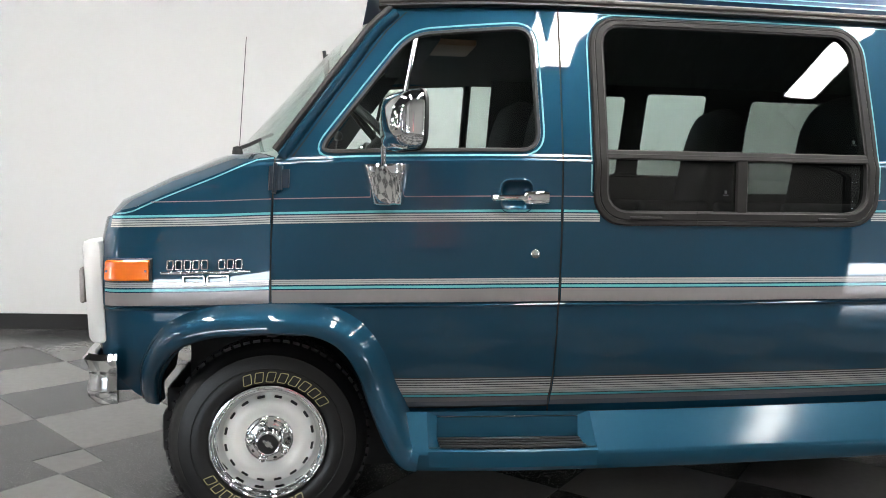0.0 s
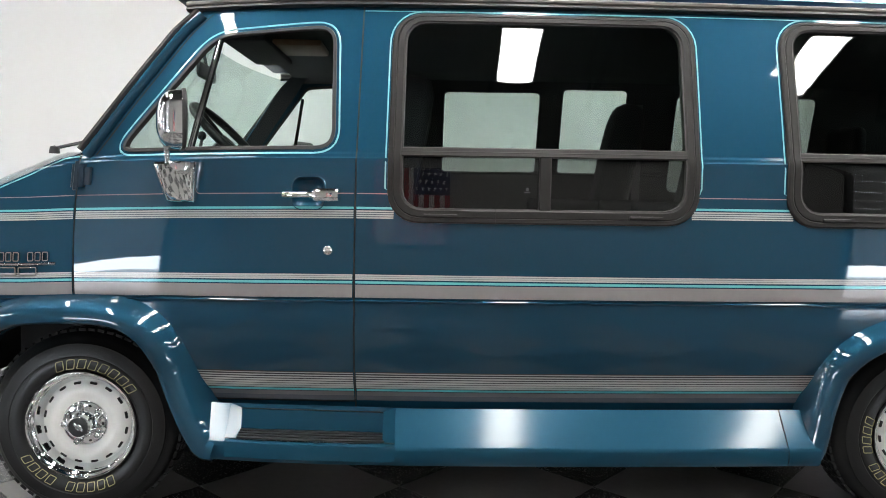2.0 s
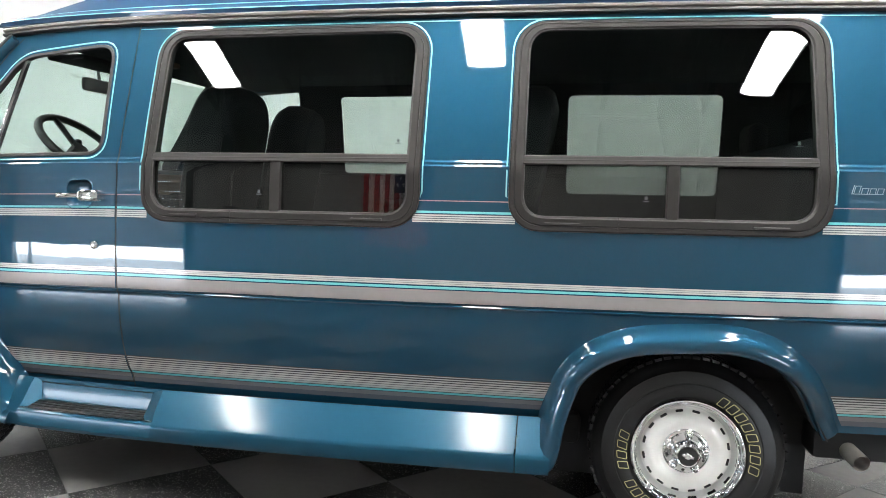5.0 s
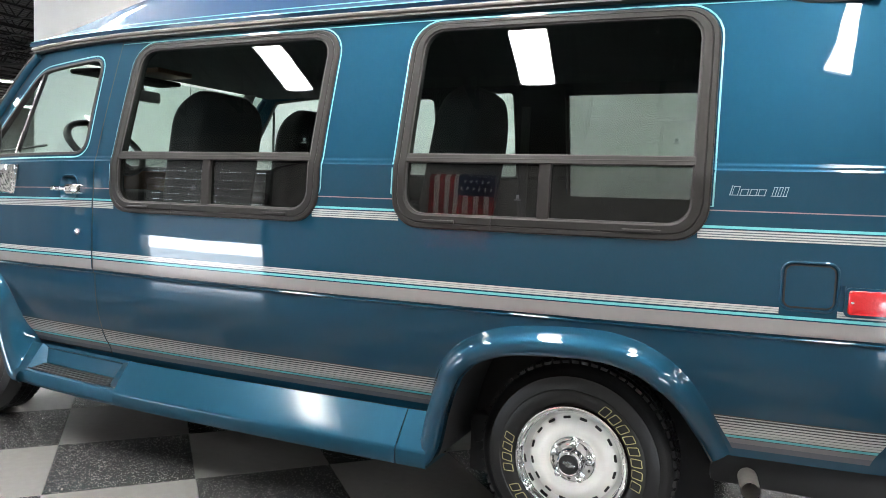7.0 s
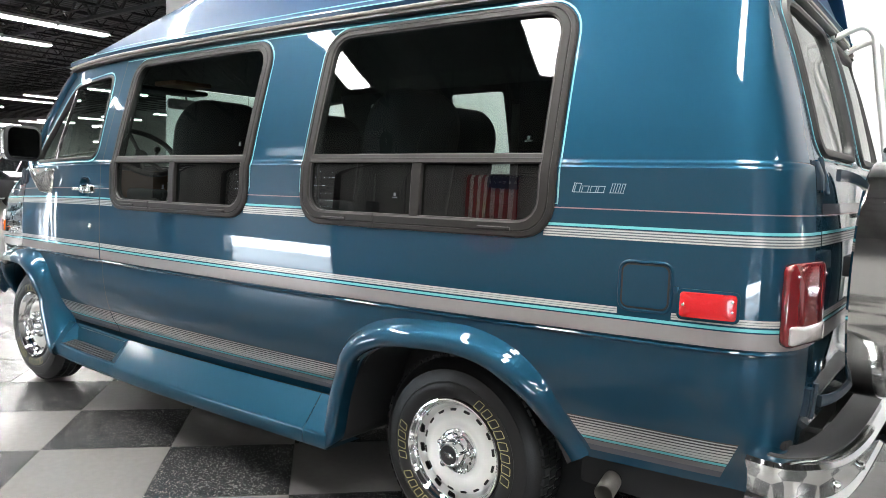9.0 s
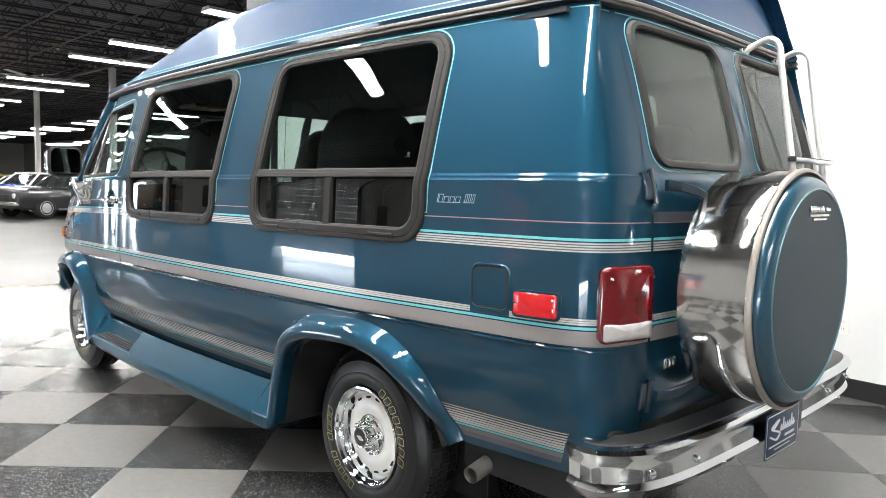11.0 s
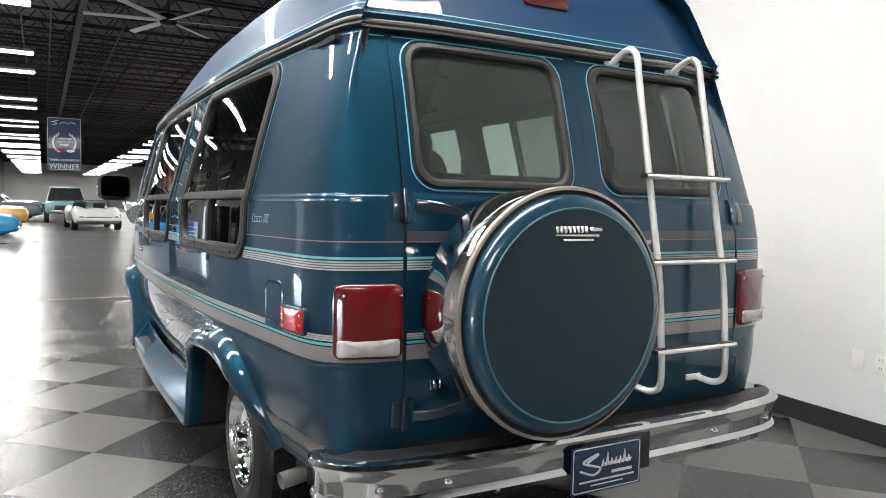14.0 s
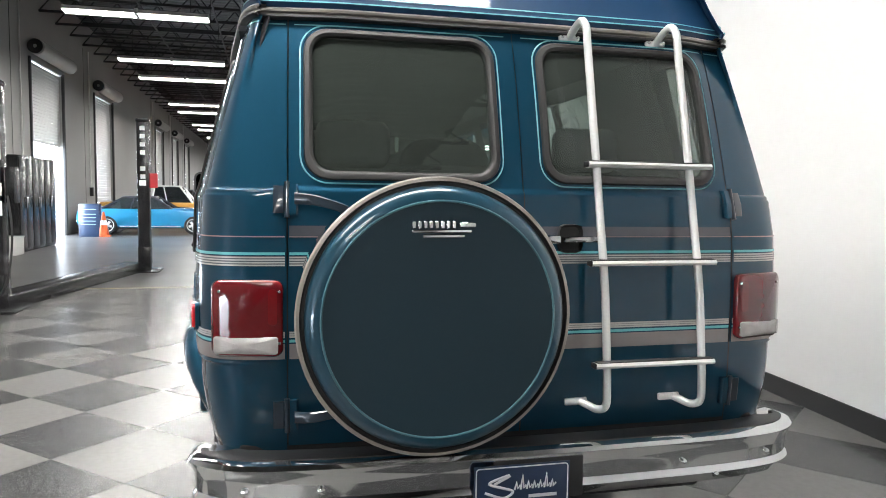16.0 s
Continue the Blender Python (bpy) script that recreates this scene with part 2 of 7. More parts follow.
M["flag_white"] = mat("flag_white_cloth", (0.72, 0.71, 0.69), rough=0.85, var=0.1, scale=3, fine=0.15)
M["flag_blue"] = mat("flag_blue_cloth", (0.018, 0.028, 0.09), rough=0.85, var=0.2, scale=3, fine=0.2)
M["cone"] = mat("orange_cone_plastic", (0.75, 0.13, 0.03), rough=0.45, var=0.1, scale=9)


# dark base colour stands in for the dark reflection in the door mirrors
M["mirror_glass"] = mat("mirror_glass", (0.10, 0.105, 0.11), rough=0.03, metal=1.0, rough_var=0.02, scale=3)

# ---------------------------------------------------------------- mesh helpers
def mesh_of(name, bm, material, smooth=40):
    if isinstance(bm, bmesh.types.BMesh):
        bmesh.ops.recalc_face_normals(bm, faces=bm.faces[:])
        me = bpy.data.meshes.new(name)
        bm.to_mesh(me)
        bm.free()
    else:
        me = bpy.data.meshes.new(name)
        me.from_pydata(*bm)
        b2 = bmesh.new()
        b2.from_mesh(me)
        bmesh.ops.recalc_face_normals(b2, faces=b2.faces[:])
        b2.to_mesh(me)
        b2.free()
    me.materials.append(material)
    if smooth:
        me.shade_smooth()
        me.set_sharp_from_angle(angle=radians(smooth))
    return me


def thing(name, at, label, category, group="", kind=""):
    e = new(name)
    e.empty_display_size = 0.2
    e.location = at
    return tagged(e, label, category, group, kind)


def part(name, bm, material, parent=None, label="", smooth=40):
    """One mesh object; under a parent its vertices are given in the parent's own frame for copied kinds, else in the world's."""
    ob = new(name, mesh_of(name, bm, material, smooth))
    if parent is not None:
        ob.parent = parent
        base, p = Matrix.Identity(4), parent
        while p is not None:
            base = Matrix.Translation(-p.location) @ base
            p = p.parent
        ob.matrix_parent_inverse = Matrix.Translation(-world_of(parent))
    if label:
        ob["label"] = label
    return ob


def world_of(ob):
    v = Vector((0, 0, 0))
    while ob is not None:
        v = v + ob.location + ob.matrix_parent_inverse.translation
        ob = ob.parent
    return v


def box(bm, x0, x1, y0, y1, z0, z1, bevel=0.0, seg=2, m=None):
    r = bmesh.ops.create_cube(bm, size=1.0, matrix=Matrix.LocRotScale(((x0 + x1) / 2, (y0 + y1) / 2, (z0 + z1) / 2), None, (abs(x1 - x0), abs(y1 - y0), abs(z1 - z0))))
    v = r["verts"]
    if bevel:
        es = list({e for q in v for e in q.link_edges})
        b = bmesh.ops.bevel(bm, geom=es, offset=bevel, segments=seg, profile=0.5, affect="EDGES")
        v = list({q for f in b["faces"] for q in f.verts} | {q for q in v if q.is_valid})
    if m is not None:
        bmesh.ops.transform(bm, matrix=m, verts=[q for q in v if q.is_valid])
    return v


def boxed(*a, **k):
    bm = bmesh.new()
    box(bm, *a, **k)
    return bm


def rows_mesh(rows, closed=False, cap=False):
    """Faces between successive rows of equally many points."""
    n = len(rows[0])
    verts = [tuple(p) for r in rows for p in r]
    faces = []
    for i in range(len(rows) - 1):
        for j in range(n if closed else n - 1):
            k = (j + 1) % n
            faces.append((i * n + j, i * n + k, (i + 1) * n + k, (i + 1) * n + j))
    if cap:
        faces.append(tuple(range(n - 1, -1, -1)))
        faces.append(tuple((len(rows) - 1) * n + j for j in range(n)))
    return verts, [], faces


def join(*parts):
    V, F = [], []
    for v, _, f in parts:
        o = len(V)
        V += v
        F += [tuple(i + o for i in q) for q in f]
    return V, [], F


def tube_mesh(path, radius, n=10, cap=True, radii=None):
    """A round tube along a path of points."""
    P = [Vector(p) for p in path]
    rows, up = [], None
    for i, p in enumerate(P):
        d = (P[min(i + 1, len(P) - 1)] - P[max(i - 1, 0)]).normalized()
        if up is None:
            up = Vector((0, 0, 1)) if abs(d.z) < 0.9 else Vector((1, 0, 0))
        a = d.cross(up).normalized()
        up = a.cross(d).normalized()
        r = radii[i] if radii else radius
        rows.append([p + r * (math.cos(t) * a + math.sin(t) * up) for t in np.linspace(0, 2 * math.pi, n, endpoint=False)])
    return rows_mesh(rows, closed=True, cap=cap)


def lathe(profile, n=48, axis="y", at=(0, 0, 0), close=False):
    """Profile of (radius, along) turned about an axis through at."""
    rows = []
    for r, a in profile:
        row = []
        for k in range(n):
            t = 2 * math.pi * k / n
            c, s = r * math.cos(t), r * math.sin(t)
            p = {"y": (c, a, s), "x": (a, c, s), "z": (c, s, a)}[axis]
            row.append((p[0] + at[0], p[1] + at[1], p[2] + at[2]))
        rows.append(row)
    return rows_mesh(rows, closed=True, cap=close)


def smooth_pts(pts, n=12):
    """A Catmull-Rom curve through points."""
    P = [np.array(p, float) for p in pts]
    P = [2 * P[0] - P[1]] + P + [2 * P[-1] - P[-2]]
    out = []
    for i in range(1, len(P) - 2):
        for k in range(n):
            t = k / n
            out.append(0.5 * (2 * P[i] + (P[i + 1] - P[i - 1]) * t + (2 * P[i - 1] - 5 * P[i] + 4 * P[i + 1] - P[i + 2]) * t * t
                              + (3 * P[i] - P[i - 1] - 3 * P[i + 1] + P[i + 2]) * t ** 3))
    out.append(P[-2])
    return out


def rrect(x0, x1, z0, z1, r, n=7):
    """Outline of a rounded rectangle, counter-clockwise."""
    out = []
    for cx, cz, a in ((x1 - r, z1 - r, 0), (x0 + r, z1 - r, 90), (x0 + r, z0 + r, 180), (x1 - r, z0 + r, 270)):
        for k in range(n + 1):
            t = radians(a + 90 * k / n)
            out.append((cx + r * math.cos(t), cz + r * math.sin(t)))
    return out


def rounded(poly, r, n=5):
    """A polygon with rounded corners."""
    out, N = [], len(poly)
    for i in range(N):
        a, b, c = (np.array(poly[(i + k) % N], float) for k in (-1, 0, 1))
        u, v = (a - b) / np.linalg.norm(a - b), (c - b) / np.linalg.norm(c - b)
        p, q = b + u * r, b + v * r
        for k in range(n + 1):
            t = k / n
            out.append(tuple((1 - t) ** 2 * p + 2 * t * (1 - t) * b + t * t * q))
    return out


def resample(poly, n):
    P = np.array(poly + [poly[0]], float)
    d = np.r_[0, np.cumsum(np.linalg.norm(np.diff(P, axis=0), axis=1))]
    t = np.linspace(0, d[-1], n, endpoint=False)
    return np.c_[np.interp(t, d, P[:, 0]), np.interp(t, d, P[:, 1])]


def inside(poly, x, z):
    c = np.zeros(np.shape(x), bool)
    P = list(poly)
    for (x0, z0), (x1, z1) in zip(P, P[1:] + P[:1]):
        cross = ((z0 > z) != (z1 > z)) & (x < (x1 - x0) * (z - z0) / (z1 - z0 + 1e-12) + x0)
        c ^= cross
    return c


def nearest(poly, x, z):
    P = np.array(list(poly) + [poly[0]], float)
    a, d = P[:-1], np.diff(P, axis=0)
    t = np.clip(((np.array([x, z]) - a) * d).sum(1) / (d * d).sum(1).clip(1e-12), 0, 1)
    q = a + t[:, None] * d
    e = np.linalg.norm(q - [x, z], axis=1)
    k = e.argmin()
    return q[k], e[k]


def offset_poly(poly, d):
    """The outline moved inwards by d (outwards for minus)."""
    P = np.array(poly, float)
    t = np.roll(P, -1, 0) - np.roll(P, 1, 0)
    t /= np.linalg.norm(t, axis=1)[:, None].clip(1e-9)
    area = 0.5 * np.sum(P[:, 0] * np.roll(P[:, 1], -1) - np.roll(P[:, 0], -1) * P[:, 1])
    n = np.c_[-t[:, 1], t[:, 0]] * np.sign(area)
    return P + d * n


# ---------------------------------------------------------------- the van's shape
YC = 1.095            # the van's middle
RAKE = 0.0115         # the tail stands this much higher a metre
PLAN = [(-0.86, -0.670, 1.095), (-0.76, -0.664, 0.70), (-0.69, -0.648, 0.45), (-0.645, -0.622, 0.358), (-0.60, -0.580, 0.298), (-0.53, -0.520, 0.264), (-0.40, -0.40, 0.235),
        (-0.25, -0.25, 0.206), (-0.08, -0.08, 0.176), (0.02, 0.02, 0.157), (0.3, 0.3, 0.090), (0.6, 0.6, 0.033), (0.91, 0.91, 0.001),
        (1.3, 1.3, -0.014), (1.7, 1.7, -0.018), (2.2, 2.2, -0.014), (2.7, 2.7, -0.002), (3.2, 3.2, 0.020), (3.63, 3.63, 0.056),
        (3.8, 3.8, 0.072), (4.0, 4.0, 0.090), (4.1, 4.1, 0.106), (4.18, 4.172, 0.134), (4.24, 4.218, 0.178), (4.29, 4.243, 0.238),
        (4.345, 4.255, 0.330), (4.6, 4.263, 0.592), (5.103, 4.266, 1.095)]
pl = np.array([p for p in smooth_pts(PLAN, 16)])
PS, PX, PY = pl[:, 0], pl[:, 1], pl[:, 2]
SIDE = [(0.20, 0.12), (0.44, 0.098), (0.52, 0.062), (0.60, 0.033), (0.68, 0.0160), (0.735, 0.0080), (0.78, 0.0056), (0.815, 0.0052), (0.822, 0.0050), (0.8265, 0.0005), (0.8305, -0.0050), (0.8345, -0.0015), (0.8385, 0.0),
        (0.8425, -0.0055), (0.86, -0.0075), (0.95, -0.010), (1.05, -0.010), (1.15, -0.006), (1.25, -0.002), (1.320, 0.0005), (1.3265, 0.0015), (1.333, 0.0065), (1.341, 0.0070), (1.3475, 0.0120), (1.356, 0.0135),
        (1.38, 0.0195), (1.5, 0.049), (1.65, 0.089), (1.80, 0.131), (1.88, 0.155), (2.0, 0.19)]
REAR = [(0.2, 0.05), (0.55, 0.018), (0.70, 0.002), (1.0, 0.0), (1.2, 0.008), (1.335, 0.018), (1.352, 0.030), (1.5, 0.066), (1.7, 0.122), (1.88, 0.185), (2.0, 0.23)]
sd, rr_ = np.array(smooth_pts(SIDE, 6)), np.array(smooth_pts(REAR, 6))


def plan(s):
    x, y = np.interp(s, PS, PX), np.interp(s, PS, PY)
    e = 0.012
    dx, dy = np.interp(s + e, PS, PX) - np.interp(s - e, PS, PX), np.interp(s + e, PS, PY) - np.interp(s - e, PS, PY)
    k = np.hypot(dx, dy).clip(1e-9)
    return x, y, -dy / k, dx / k       # inward normal


def sag(s):
    """The lines of the body sink a little towards the nose."""
    return np.interp(s, [-0.86, -0.57, -0.2, 0.0, 0.39, 0.78, 1.0], [-0.048, -0.044, -0.033, -0.023, -0.010, -0.002, 0.0])


def far_in(s):
    """The far flank stands this much nearer to the middle than the near one."""
    return np.interp(s, [0.0, 0.35, 0.8, 1.7, 2.6, 3.2, 3.63, 4.0, 4.2, 4.5, 5.1], [0.0, 0.08, 0.16, 0.20, 0.19, 0.14, 0.08, 0.01, -0.02, -0.02, 0.0])


def surf(s, z, off=0.0, right=False):
    """A point of the body's skin at s along its outline (s = x on the flank, y + 4 at the tail) and height z, moved out by off."""
    s, z = np.asarray(s, float), np.asarray(z, float)
    x, y, nx, ny = plan(s)
    a, b = np.interp(z, sd[:, 0], sd[:, 1]), np.interp(z, rr_[:, 0], rr_[:, 1])
    round_ = np.cos(np.clip((s - 4.25) / 0.34, -1, 1) * math.pi / 2) ** 2
    d = a * ny ** 2 + b * nx ** 2 - off + round_ * np.interp(z, [1.2, 1.35, 1.88, 2.0], [0.0, 0.02, 0.055, 0.06] if right else [0.0, 0.006, 0.026, 0.03])
    d = d + np.interp(s, [-0.6, -0.2, 0.0, 0.2, 0.5], [0.30, 0.25, 0.125, 0.04, 0.0]) * np.clip(z - 0.85, 0, 0.5) ** 2
    X, Y = x + nx * d, y + ny * d
    if right:
        Y = 2 * YC - Y - far_in(s)
    return np.stack([X, Y, z + RAKE * X + sag(s)], -1)


def rake(v):
    return [(x, y, z + RAKE * x) for x, y, z in v]


def fuller(v):
    """The front of the near flank stands fuller: its parts swell outwards about a point beside the cab."""
    v = np.asarray(v, float).reshape(-1, 3)
    k = np.interp(v[:, 0], [0.0, 0.15, 0.30, 0.45, 0.60, 0.80, 0.95, 1.10], [0.950, 0.960, 0.9703, 0.980, 0.9878, 0.9955, 0.999, 1.0])
    w = np.interp(v[:, 1], [0.40, 0.95], [1.0, 0.0])
    k = (1 - (1 - k) * w)[:, None]
    c = np.array((0.46, -2.44, 1.22))
    return [tuple(p) for p in c + k * (v - c)]


def vpart(name, data, material, parent, label="", smooth=40, raked=True):
    swell, up = name != "wheel", parent
    while up is not None:
        swell, up = swell and up.name.split(".")[0] != "wheel", up.parent
    if isinstance(data, bmesh.types.BMesh):
        new_co = rake([v.co for v in data.verts]) if raked else [tuple(v.co) for v in data.verts]
        for v, co in zip(data.verts, fuller(new_co) if swell else new_co):
            v.co = co
    else:
        co = rake(data[0]) if raked else data[0]
        data = (fuller(co) if swell else co, data[1], data[2])
    return part(name, data, material, parent, label, smooth)


def xfront(z):
    """Front edge of the door above the belt: the windscreen pillar."""
    return np.interp(z, [1.35, 1.80, 1.88], [0.0, 0.315, 0.40])


def patch(S, Z, openings=(), off=0.0, right=False, smap=None, zmap=None):
    """A skin over the grid S x Z with holes cut to the outlines of the openings."""
    gs, gz = np.meshgrid(np.array(S, float), np.array(Z, float), indexing="ij")
    if smap is not None:
        gs = smap(gs, gz)
    if zmap is not None:
        gz = zmap(gs, gz)
    ns, nz = gs.shape
    cs = (gs[:-1, :-1] + gs[1:, :-1] + gs[:-1, 1:] + gs[1:, 1:]) / 4
    cz = (gz[:-1, :-1] + gz[1:, :-1] + gz[:-1, 1:] + gz[1:, 1:]) / 4
    keep = np.ones(cs.shape, bool)
    for p in openings:
        keep &= ~inside(p, cs, cz)
    kept, gone = np.zeros((ns, nz), bool), np.zeros((ns, nz), bool)
    for di in (0, 1):
        for dj in (0, 1):
            kept[di:ns - 1 + di, dj:nz - 1 + dj] |= keep
            gone[di:ns - 1 + di, dj:nz - 1 + dj] |= ~keep
    for i, j in zip(*np.nonzero(kept & gone)):
        best = min((nearest(p, gs[i, j], gz[i, j]) for p in openings), key=lambda q: q[1])
        if best[1] < 0.03:
            gs[i, j], gz[i, j] = best[0]
    P = surf(gs, gz, off, right)
    num = -np.ones((ns, nz), int)
    num[kept] = np.arange(kept.sum())
    V = [tuple(p) for p in P[kept]]
    F = []
    for i, j in zip(*np.nonzero(keep)):
        q = (num[i, j], num[i + 1, j], num[i + 1, j + 1], num[i, j + 1])
        F.append(q if not right else q[::-1])
    return V, [], F


def ring(outer, inner, prof, right=False):
    """A moulding round an opening: prof is (share from outer to inner outline, height above the skin)."""
    n = 120
    A, B = resample(outer, n), resample(inner, n)
    B = np.array([B[np.linalg.norm(B - a, axis=1).argmin()] for a in A]) if len(A) != len(B) else B
    rows = []
    for t, h in prof:
        q = A + t * (B - A)
        rows.append([tuple(p) for p in surf(q[:, 0], q[:, 1], h, right)])
    rows.append(rows[0])
    return rows_mesh(rows, closed=True)


def strip(s0, s1, z0, z1, off=0.0022, right=False, slant0=0.0, slant1=0.0, n=None):
    """A flat stripe on the skin; its ends may lean."""
    n = n or max(2, int(abs(s1 - s0) / 0.03))
    rows = []
    m = max(2, int((z1 - z0) / 0.008) + 1)
    for z in np.linspace(z0, z1, m):
        a, b = s0 + slant0 * (z - z0), s1 + slant1 * (z - z0)
        rows.append([tuple(p) for p in surf(np.linspace(a, b, n), np.full(n, z), off, right)])
    return rows_mesh(rows)


def bar(s0, s1, z0, z1, h0, h1, right=False, edge=0.004):
    """A raised bar that follows the skin between heights h0 and h1."""
    n = max(3, int(max(abs(s1 - s0), abs(z1 - z0)) / 0.03))
    along = abs(s1 - s0) > abs(z1 - z0)
    rows = []
    for k in np.linspace(0, 1, n):
        if along:
            s = s0 + k * (s1 - s0)
            c = [(s, z0, h0), (s, z0, h1 - edge), (s, z0 + edge, h1), (s, z1 - edge, h1), (s, z1, h1 - edge), (s, z1, h0)]
        else:
            z = z0 + k * (z1 - z0)
            c = [(s0, z, h0), (s0, z, h1 - edge), (s0 + edge, z, h1), (s1 - edge, z, h1), (s1, z, h1 - edge), (s1, z, h0)]
        rows.append([tuple(surf(a, b, h, right)) for a, b, h in c])
    return rows_mesh(rows, closed=True, cap=True)


# openings of the left flank, in (s, z)
W1 = rrect(1.112, 2.200, 1.106, 1.852, 0.105)
W2 = rrect(2.513, 3.576, 1.106, 1.852, 0.105)
# the right flank has two cargo-door windows and a rear one
R1i, R3i = rrect(1.02, 2.60, 1.28, 1.868, 0.03), rrect(2.64, 3.80, 1.18, 1.862, 0.05)
# trim openings inside the far flank
R1t, R2t, R3t = rrect(1.34, 1.89, 1.34, 1.782, 0.02), rrect(2.026, 2.392, 1.34, 1.803, 0.02), rrect(2.69, 3.54, 1.237, 1.782, 0.03)
DOORT = rounded([(0.135, 1.358), (0.50, 1.862), (1.08, 1.866), (1.08, 1.358)], 0.045)
PULL = rrect(0.788, 0.898, 1.150, 1.260, 0.032)
W1i, W2i = rrect(1.160, 2.152, 1.154, 1.820, 0.070), rrect(2.562, 3.522, 1.156, 1.820, 0.070)
DOORW = rounded([(0.135, 1.358), (0.455, 1.782), (0.908, 1.810), (0.930, 1.356)], 0.075)
DOORR = rounded([(0.135, 1.358), (0.50, 1.838), (0.992, 1.862), (0.992, 1.358)], 0.03)
RW = rrect(4.418, 5.032, 1.374, 1.850, 0.075)
RWi = rrect(4.446, 5.004, 1.402, 1.824, 0.055)
ARCH_F = [(-0.418, 0.470), (-0.404, 0.540), (-0.374, 0.612), (-0.306, 0.690), (-0.194, 0.731), (-0.09, 0.738), (0.007, 0.739), (0.11, 0.737), (0.185, 0.726), (0.255, 0.686), (0.304, 0.612),
          (0.344, 0.502), (0.398, 0.370), (0.442, 0.290), (0.478, 0.258), (0.520, 0.250)]
ARCH_R = [(2.640, 0.246), (2.685, 0.252), (2.712, 0.285), (2.728, 0.350), (2.742, 0.43), (2.768, 0.52), (2.800, 0.590), (2.862, 0.648), (2.96, 0.690), (3.08, 0.706), (3.24, 0.712), (3.33, 0.700), (3.406, 0.672),
          (3.48, 0.620), (3.53, 0.565), (3.580, 0.485), (3.633, 0.394)]
arch_f = [tuple(p) for p in smooth_pts(ARCH_F, 5)]
arch_r = [tuple(p) for p in smooth_pts(ARCH_R, 5)]
hole_f = [(-0.418, 0.1)] + arch_f + [(0.520, 0.1)]
CUT_F = [(-0.95, 0.1), (-0.95, 0.60), (-0.60, 0.60), (-0.54, 0.535), (-0.50, 0.500), (-0.462, 0.478), (-0.412, 0.482), (-0.412, 0.1)]
hole_r = [(2.640, 0.1)] + arch_r + [(3.64, 0.1)]
DOOR0, DOOR1, SILL, TOP = 0.004, 1.000, 0.446, 1.880
GAP = 0.006


def grid(a, b, step):
    return np.linspace(a, b, max(2, int(round((b - a) / step)) + 1))


ZROWS = np.unique(np.r_[grid(0.42, 0.80, 0.02), [0.80, 0.812, 0.8195, 0.8225, 0.825, 0.8275, 0.830, 0.8325, 0.835, 0.8375, 0.840, 0.8425, 0.846, 0.852], grid(0.86, 1.31, 0.0235), [1.318, 1.323, 1.3265, 1.3295, 1.333, 1.337, 1.341, 1.3445, 1.348, 1.352, 1.357, 1.365], grid(1.375, TOP, 0.0154)])
ZLOW = ZROWS[ZROWS <= 1.353]


def fender_top(s, z):
    top = np.interp(s, [-0.86, -0.62, -0.558, -0.496, -0.407, -0.305, -0.106, -0.05, 0.0], [1.135, 1.158, 1.178, 1.187, 1.221, 1.261, 1.339, 1.352, 1.352])
    return np.where(z > 0.9, 0.9 + (z - 0.9) * (top - 0.9) / (1.352 - 0.9), z)


def door_map(s, z):
    f = xfront(z) + DOOR0
    u = (s - DOOR0) / (DOOR1 - DOOR0)
    return np.where(z > 1.35, f + u * (DOOR1 - f), s)


van = thing("camper_van", (1.8, YC, 0.0), "teal-blue high-top camper van with cyan and grey stripes, parked", "van")

